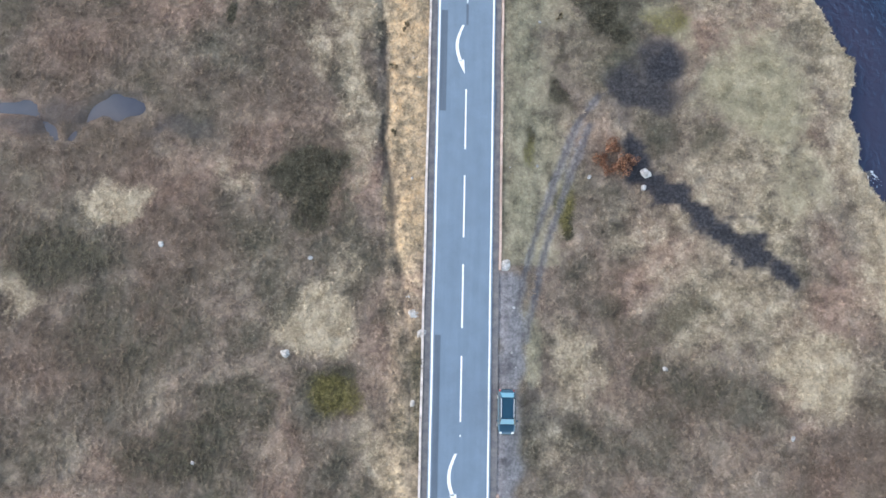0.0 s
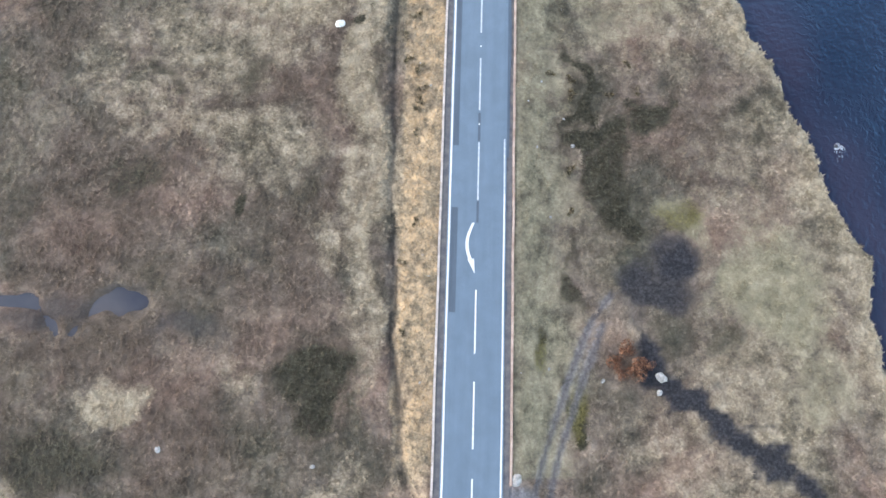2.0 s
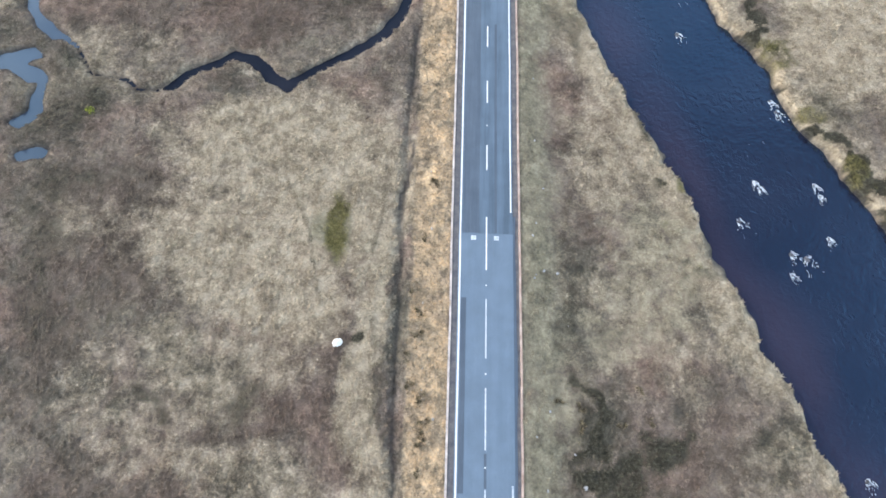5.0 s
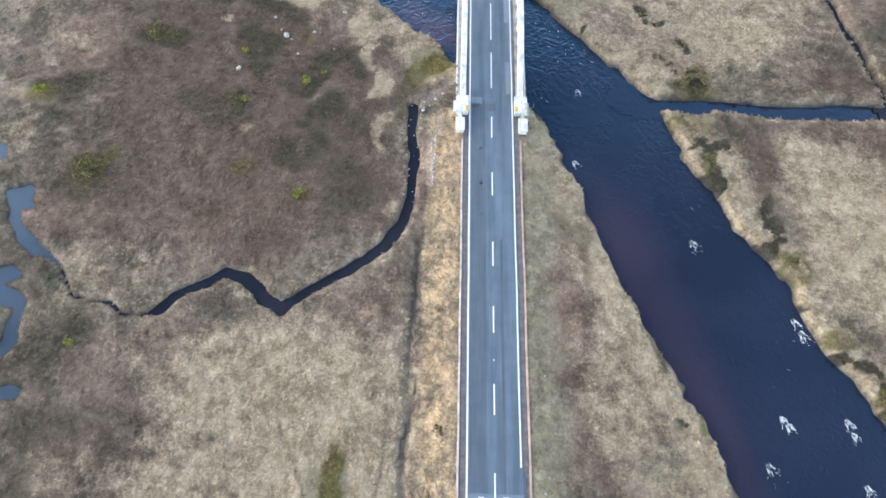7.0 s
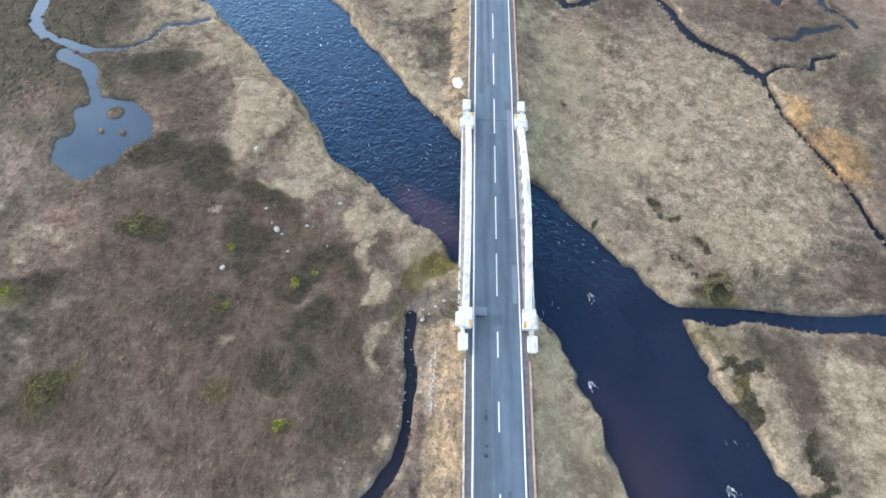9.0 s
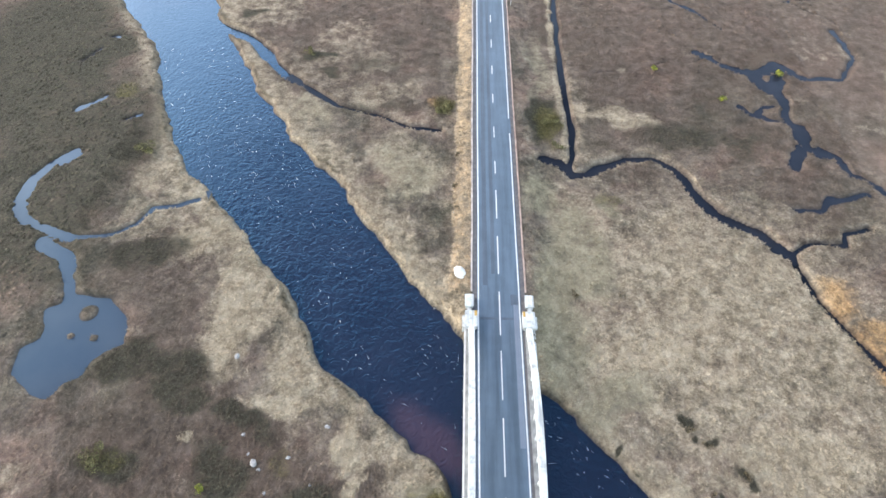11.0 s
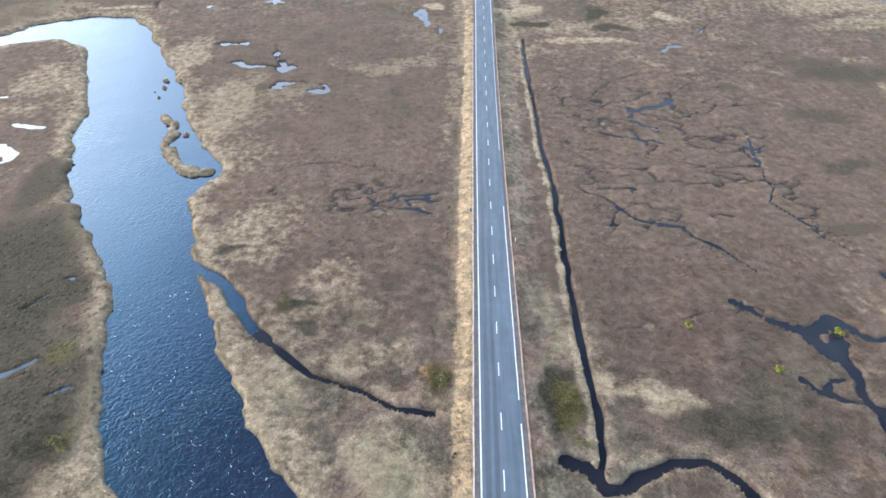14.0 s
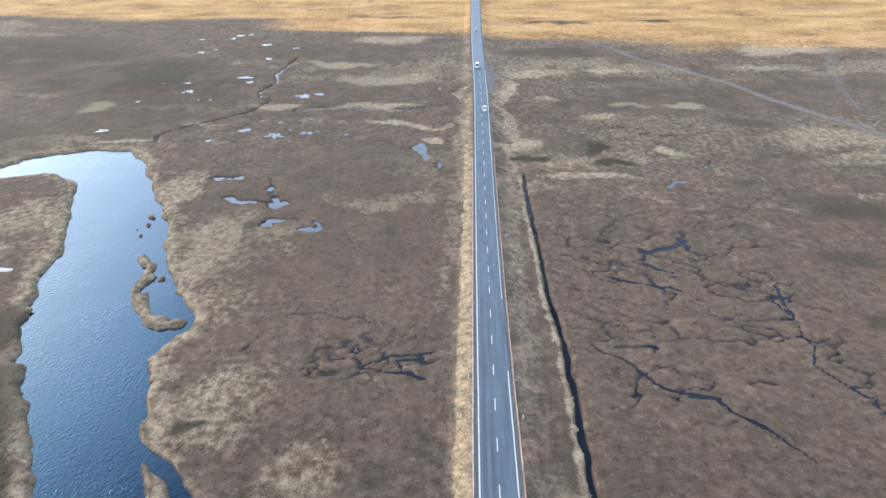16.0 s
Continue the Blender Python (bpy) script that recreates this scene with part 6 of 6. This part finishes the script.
for i, (x, y, r) in enumerate(TARNS_A + TARNS_B):
    tarn(x, y, r, i)


# ---- plants ----
def scatter(count, x0, x1, y0, y1, seed):
    r = np.random.RandomState(seed)
    return r.uniform(x0, x1, count), r.uniform(y0, y1, count), r


def domes(x, y, z, size, tall, r):
    """Rounded hummocks, each an island of its own: 7-sided, with a ragged rim."""
    n = len(x)
    a = np.linspace(0, 2 * np.pi, 7, endpoint=False)[None, :] + r.uniform(0, 6.3, (n, 1))
    rim = size[:, None] * r.uniform(0.7, 1.25, (n, 7))
    mid = size[:, None] * 0.62 * r.uniform(0.75, 1.2, (n, 7))
    lean = r.normal(0, 0.16, (n, 2)) * size[:, None]
    v = np.zeros((n, 15, 3))
    v[:, :7, 0], v[:, :7, 1] = x[:, None] + rim * np.cos(a), y[:, None] + rim * np.sin(a)
    v[:, :7, 2] = z[:, None] - 0.06
    v[:, 7:14, 0], v[:, 7:14, 1] = x[:, None] + lean[:, :1] * 0.6 + mid * np.cos(a + 0.3), y[:, None] + lean[:, 1:] * 0.6 + mid * np.sin(a + 0.3)
    v[:, 7:14, 2] = z[:, None] + tall[:, None] * r.uniform(0.5, 0.95, (n, 7))
    v[:, 14] = np.stack([x + lean[:, 0], y + lean[:, 1], z + tall], -1)
    t = []
    for i in range(7):
        j = (i + 1) % 7
        t += [(i, j, 7 + j), (i, 7 + j, 7 + i), (7 + i, 7 + j, 14)]
    return v, np.array(t)


def merged(name, v, t, covers, label, category):
    n, k, _ = v.shape
    tri = (t[None] + (np.arange(n) * k)[:, None, None]).reshape(-1, 3)
    m = bpy.data.meshes.new(name)
    m.vertices.add(n * k)
    m.vertices.foreach_set("co", v.astype(np.float32).ravel())
    m.loops.add(tri.size)
    m.loops.foreach_set("vertex_index", tri.ravel().astype(np.int32))
    m.polygons.add(len(tri))
    m.polygons.foreach_set("loop_start", np.arange(0, tri.size, 3, dtype=np.int32))
    m.polygons.foreach_set("use_smooth", np.ones(len(tri), bool))
    m.update(calc_edges=True)
    m.materials.append(TUFTS)
    straw, green, shrub, wet, gold_sunlit, bare, heath, moss = covers
    for key, stack in (("cover", (straw, green, shrub, heath)), ("bare", (bare, gold_sunlit, wet, moss))):
        at = m.color_attributes.new(key, "FLOAT_COLOR", "POINT")
        at.data.foreach_set("color", np.repeat(np.stack(stack, -1), k, axis=0).astype(np.float32).ravel())
    return tagged(new(name, m), label, category, kind="stuff")


def blades(x, y, z, size, r, count=7):
    """Grass tussocks: bent blades that fan out from one root."""
    n = len(x)
    a = np.linspace(0, 2 * np.pi, count, endpoint=False)[None, :] + r.uniform(0, 6.3, (n, 1)) + r.normal(0, 0.3, (n, count))
    reach = size[:, None] * r.uniform(0.55, 1.15, (n, count))
    wide = size[:, None] * r.uniform(0.13, 0.24, (n, count))
    v = np.zeros((n, count * 3, 3))
    ca, sa = np.cos(a), np.sin(a)
    for k, (along, side, up) in enumerate(((0.05, -1, 0.25), (0.05, 1, 0.25), (1.0, 0, 0.55))):
        v[:, k::3, 0] = x[:, None] + along * reach * ca - side * wide * sa
        v[:, k::3, 1] = y[:, None] + along * reach * sa + side * wide * ca
        v[:, k::3, 2] = z[:, None] + up * reach
    return v, np.arange(count * 3).reshape(-1, 3)


def sow(count, x0, x1, y0, y1, seed):
    x, y, r = scatter(count, x0, x1, y0, y1, seed)
    z, river, channel, pool, ditch, off = survey(x, y)
    covers = cover_at(x, y, river, channel, pool, ditch, off)
    wet, bare = covers[3], covers[5]
    thin = r.uniform(0, 1, count) < (1 - smooth(150, 238, y) if y1 == 240 else 1.0)
    open_ground = (river > 0.5) & (channel > 0.25) & (pool > 0.25) & (ditch > 0.35) & (off > 4.0) & (bare < 0.3) & (wet < 0.45) & thin
    return x, y, z, r, covers, open_ground


def plant(name, spots, pick, low, high, rise_low, rise_high, label, category, fan=0):
    x, y, z, r, covers, _ = spots
    k = int(pick.sum())
    size = r.uniform(low, high, k)
    if fan:
        v, t = blades(x[pick], y[pick], z[pick], size, r, fan)
    else:
        v, t = domes(x[pick], y[pick], z[pick], size, r.uniform(rise_low, rise_high, k), r)
    return merged(name, v, t, [c[pick] for c in covers], label, category)


NEAR = (-66, 62, -31, 240)
spots = sow(60000, *NEAR, 11)
straw, green, shrub = spots[4][:3]
chance = spots[3].uniform(0, 1, len(straw))
ok = spots[5]
heath = ok & (chance < 1.5 * shrub - 0.55)
plant("heather_clumps", spots, heath, 0.2, 0.48, 0, 0, "low dark heather and juniper clumps", "heather", 11)
pale = ok & ~heath & (chance < 1.1 * straw)
plant("straw_tussocks", spots, pale, 0.22, 0.5, 0, 0, "rounded tussocks of bleached dry grass", "grass", 11)
plant("moor_hummocks", spots, ok & ~heath & ~pale & (chance < 0.6) & (green < 0.4), 0.22, 0.55, 0, 0, "brown hummocks of moor grass and moss", "grass", 11)
spots = sow(150000, *NEAR, 12)
straw, green, shrub = spots[4][:3]
ok = spots[5]
turf = ok & (green > 0.35)
plant("green_grass_tufts", spots, turf, 0.10, 0.24, 0, 0, "short grey-green grass tufts", "grass", 7)
dry = ok & ~turf & (straw > 0.3)
plant("straw_blades", spots, dry, 0.16, 0.42, 0, 0, "loose sheaves of dry straw-coloured grass", "grass", 7)
plant("moor_grass", spots, ok & ~turf & ~dry, 0.18, 0.5, 0, 0, "tufts of brown moor grass", "grass", 7)
spots = sow(9000, -135, -66, 110, 215, 14)
plant("west_hummocks", spots, spots[5], 0.2, 0.6, 0.04, 0.13, "hummocks of heather and grass beyond the river", "grass")
spots = sow(18000, -170, 130, 205, 430, 13)
plant("far_hummocks", spots, spots[5], 0.25, 0.8, 0.03, 0.1, "hummocks of moor grass on the farther bog", "grass")


# ---- bushes, rushes and posts ----
def leaf_material(name, *stops):
    m, n, l, b = nodes_of(name, 0.85, 0, 0.2)
    p = place_of(n)
    island = n.new("ShaderNodeNewGeometry").outputs["Random Per Island"]
    col = ramp(n, l, island, *stops)
    fine = ramp(n, l, noise_node(n, l, 3, 3, 0.7, p), (0.3, (0.75, 0.75, 0.75)), (0.7, (1.2, 1.2, 1.2)))
    l.new(mix(n, l, 1.0, col, fine, "MULTIPLY"), b.inputs["Base Color"])
    return m


GORSE = leaf_material("yellow-green gorse", (0.0, (0.07, 0.085, 0.018)), (0.5, (0.17, 0.19, 0.035)), (1.0, (0.33, 0.33, 0.06)))
RUSH = leaf_material("dark rush", (0.0, (0.075, 0.060, 0.038)), (0.5, (0.15, 0.120, 0.075)), (1.0, (0.28, 0.225, 0.14)))
MOSS = leaf_material("olive shrub", (0.0, (0.06, 0.06, 0.025)), (0.5, (0.12, 0.112, 0.05)), (1.0, (0.21, 0.185, 0.09)))
TWIG = speckled("brown twig", (0.05, 0.035, 0.025), (0.11, 0.08, 0.055), 8, 0.9, 0.005)


def make_bush(name, label, material, wide, tall, leaves, seed, spiky=False):
    """Twigs that rise from one root and carry many small leaves, with gaps and an uneven outline."""
    g = random.Random(seed)
    thing = tagged(new(name), label, "bush" if not spiky else "rushes")
    for k in range(5):
        a, reach = k * 1.26 + g.uniform(-0.3, 0.3), wide * g.uniform(0.2, 0.4)
        bm = bmesh.new()
        bmesh.ops.create_cone(bm, cap_ends=True, segments=5, radius1=0.022, radius2=0.006, depth=1.0,
                              matrix=Matrix.Translation((0, 0, 0)) @ (Vector((reach * math.cos(a), reach * math.sin(a), tall * 0.7)).to_track_quat("Z", "Y").to_matrix().to_4x4()) @ Matrix.Diagonal((1, 1, math.hypot(reach, tall * 0.7), 1)) @ Matrix.Translation((0, 0, 0.45)))
        part("stem", bm, TWIG, thing)
    lobes = [(g.uniform(-0.32, 0.32) * wide, g.uniform(-0.32, 0.32) * wide, g.uniform(0.35, 0.75) * tall, g.uniform(0.16, 0.3) * wide) for _ in range(7)]
    bm = bmesh.new()
    for k in range(leaves):
        if spiky:
            ox, oy, size, _ = lobes[int(g.random() ** 1.6 * 7)]
            a, reach = g.uniform(0, 6.28), wide * 0.34 * g.uniform(0.2, 1.0)
            tip = Vector((reach * math.cos(a), reach * math.sin(a), tall * g.uniform(0.4, 1.0)))
            root = tip * 0.1 + Vector((1.5 * ox, 0.8 * oy, -0.05))
            tip = tip + root
            w = Vector((-math.sin(a), math.cos(a), 0)) * 0.028
            bm.faces.new([bm.verts.new(root - w), bm.verts.new(root + w), bm.verts.new(tip)])
            continue
        cx, cy, cz, r = g.choice(lobes)
        d = Vector((g.gauss(0, 1), g.gauss(0, 1), abs(g.gauss(0, 1)) * 0.9)).normalized()
        c = Vector((cx, cy, cz)) + d * r * g.uniform(0.6, 1.05)
        c.z = max(c.z, 0.04)
        u = d.orthogonal().normalized()
        u.rotate(Matrix.Rotation(g.uniform(0, 6.28), 3, d))
        w, s = d.cross(u), g.uniform(0.05, 0.12)
        bm.faces.new([bm.verts.new(c - u * s), bm.verts.new(c + w * s * 0.6 + d * s * 0.5), bm.verts.new(c + u * s), bm.verts.new(c - w * s * 0.6 - d * 0.01)])
    part("foliage", bm, material, thing)
    return thing


def grow(kind, spots, group):
    for i, (x, y, s) in enumerate(spots):
        m = Matrix.Translation((x, y, height_at(x, y) - 0.02)) @ Matrix.Rotation(i * 2.4, 4, "Z") @ Matrix.Diagonal((s, s, s, 1))
        if i == 0:
            kind.matrix_basis = m
            tagged(kind, group=group)
        else:
            made = copy_thing(kind, Matrix.Translation((x, y, height_at(x, y) - 0.02)) @ Matrix.Rotation(i * 2.4, 4, "Z"))
            made.scale = (s, s, s)


grow(make_bush("gorse_bush", "small yellow-green gorse bush on the heather moor", GORSE, 1.7, 0.8, 420, 3),
     [(-25.5, 107.2, 1.0), (-24.1, 89.8, 0.95), (-60.9, 104.7, 1.1), (-47.8, 70.2, 0.8), (32.4, 193, 1.0), (56.2, 192.3, 1.3), (43.2, 183.4, 1.1), (-23, 109, 0.6), (-34.5, 112, 0.8), (-33, 104, 0.7)],
     "gorse bushes on the moor")
grow(make_bush("moss_bush", "olive mossy shrub in wet moorland", MOSS, 2.8, 0.7, 520, 5),
     [(-51.8, 92.6, 1.1), (-47.4, 115.2, 1.2), (-9.2, 179.6, 1.3), (10.4, 176.5, 1.1), (11.2, 170.2, 0.9), (29.5, 110, 1.1), (27.5, 109, 1.0), (-52.4, 94, 0.9), (-60.6, 167, 1.3), (-36.8, 197, 1.0)],
     "olive shrubs on the moor")
grow(make_bush("rush_clump", "dark clump of rushes standing in pale grass", RUSH, 1.05, 0.4, 230, 7, True),
     [(-7.6, 49.5, 1.0), (-7.2, 47, 1.2), (-8.1, 42.2, 1.0), (-6.5, 38.2, 1.3), (-6.2, 35.6, 1.3), (-6.3, 33.4, 1.1), (-6.4, 34.5, 1.2), (-6.3, 20.8, 1.0), (-7.7, 39.5, 1.1), (-7.6, 16.7, 1.0), (-7.1, 9.5, 0.8),
      (-6.6, 31, 1.0), (-7.0, 44.5, 1.1), (7.9, 38.2, 1.0), (9.9, 37.6, 1.1), (10.1, 35.6, 1.2), (10.0, 27.4, 1.2), (14.1, 35.8, 1.0), (16.4, 39.5, 1.0), (17.2, 36.5, 1.0), (9.9, 22.5, 0.9),
      (22.6, 120.8, 1.1), (24, 119, 1.1), (27.9, 115.5, 1.0), (23.4, 113.4, 1.0), (25.3, 111.9, 1.0), (17.6, 139.6, 0.9), (10.7, 139.8, 1.2), (-6.2, 167, 1.0), (-6.4, 160, 1.1), (-6.1, 155, 0.9),
      (-5.6, 62, 1.2), (-6.8, 55.5, 1.0)],
     "rush clumps along the verges")
BRACKEN = leaf_material("rust-brown bracken", (0.0, (0.085, 0.038, 0.024)), (0.5, (0.165, 0.078, 0.048)), (1.0, (0.27, 0.14, 0.088)))
grow(make_bush("bracken_clump", "rust-brown dead bracken beside the wet hollow", BRACKEN, 2.2, 0.55, 460, 11),
     [(14.3, 7.4, 0.9), (16.0, 6.5, 1.2), (15.6, 8.5, 1.0), (17.0, 7.3, 0.9), (14.8, 5.9, 0.7)], "bracken clumps by the hollow")
for i, (x, y, s) in enumerate(((18.8, 5.9, 1.2), (18.6, 4.4, 0.7))):
    boulder("boulder", x, y, s, 0.6, STONE, "grey boulder standing in the wet hollow", 160 + i)
POST_WHITE = speckled("weathered white post", (0.5, 0.5, 0.48), (0.78, 0.78, 0.76), 6, 0.7, 0.004)


def marker_post(x, y, tall, label):
    thing = tagged(new("marker_post"), label, "post", "marker posts by the road")
    part("shaft", box(bmesh.new(), -0.06, 0.06, -0.06, 0.06, -0.3, tall, 0.015), POST_WHITE, thing)
    part("cap", box(bmesh.new(), -0.09, 0.09, -0.09, 0.09, tall, tall + 0.05, 0.01), POST_WHITE, thing)
    thing.location = (x, y, height_at(x, y))


for x, y in ((-4.6, 224.0), (-6.3, 412.0), (-6.9, 442.0), (4.6, 214.0)):
    marker_post(x, y, 0.9, "short white marker post in the grass verge")
r2 = np.random.RandomState(31)
for i in range(26):
    side = r2.choice((-1, 1))
    x, y = side * r2.uniform(4.6, 7.6), r2.uniform(-24, 98)
    boulder("stone", x, y, r2.uniform(0.16, 0.32), 0.6, STONE, "small pale stone lying on the grassy verge", 200 + i, category="stone", group="stones on the moor")
roadside = [(5.6, 280.5, 0.9), (5.2, 279.2, 0.6)]
for i, (x, y, s) in enumerate(roadside + [(-8.6, 136.2, 0.5), (-7.9, 135.5, 0.4), (-9.3, 136.6, 0.45), (-7.2, 135.2, 0.5), (-8.9, 137.4, 0.35), (-7.6, 97.5, 0.35), (-7.5, 95.2, 0.4), (-7.8, 92.8, 0.35), (-7.2, 99.8, 0.4),
                                           (-9.0, 103.2, 0.6), (-7.4, 104.9, 0.5), (-10.2, 101.8, 0.4), (-6.4, 105.6, 0.5), (20.2, 167.2, 0.5), (22.0, 167.4, 0.45), (5.3, 34.6, 0.25), (6.8, 37.1, 0.3), (6.7, 62.0, 0.3),
                                           (5.3, 56.0, 0.35), (8.1, 51.9, 0.4), (9.3, 33.0, 0.3), (-22, 113, 0.4), (-28.3, 114.5, 0.5), (-29.8, 116.2, 0.5)]):
    boulder("stone", x, y, s, 0.6, STONE, "pale stone half sunk in moorland grass", 120 + i, category="stone", group="stones on the moor")
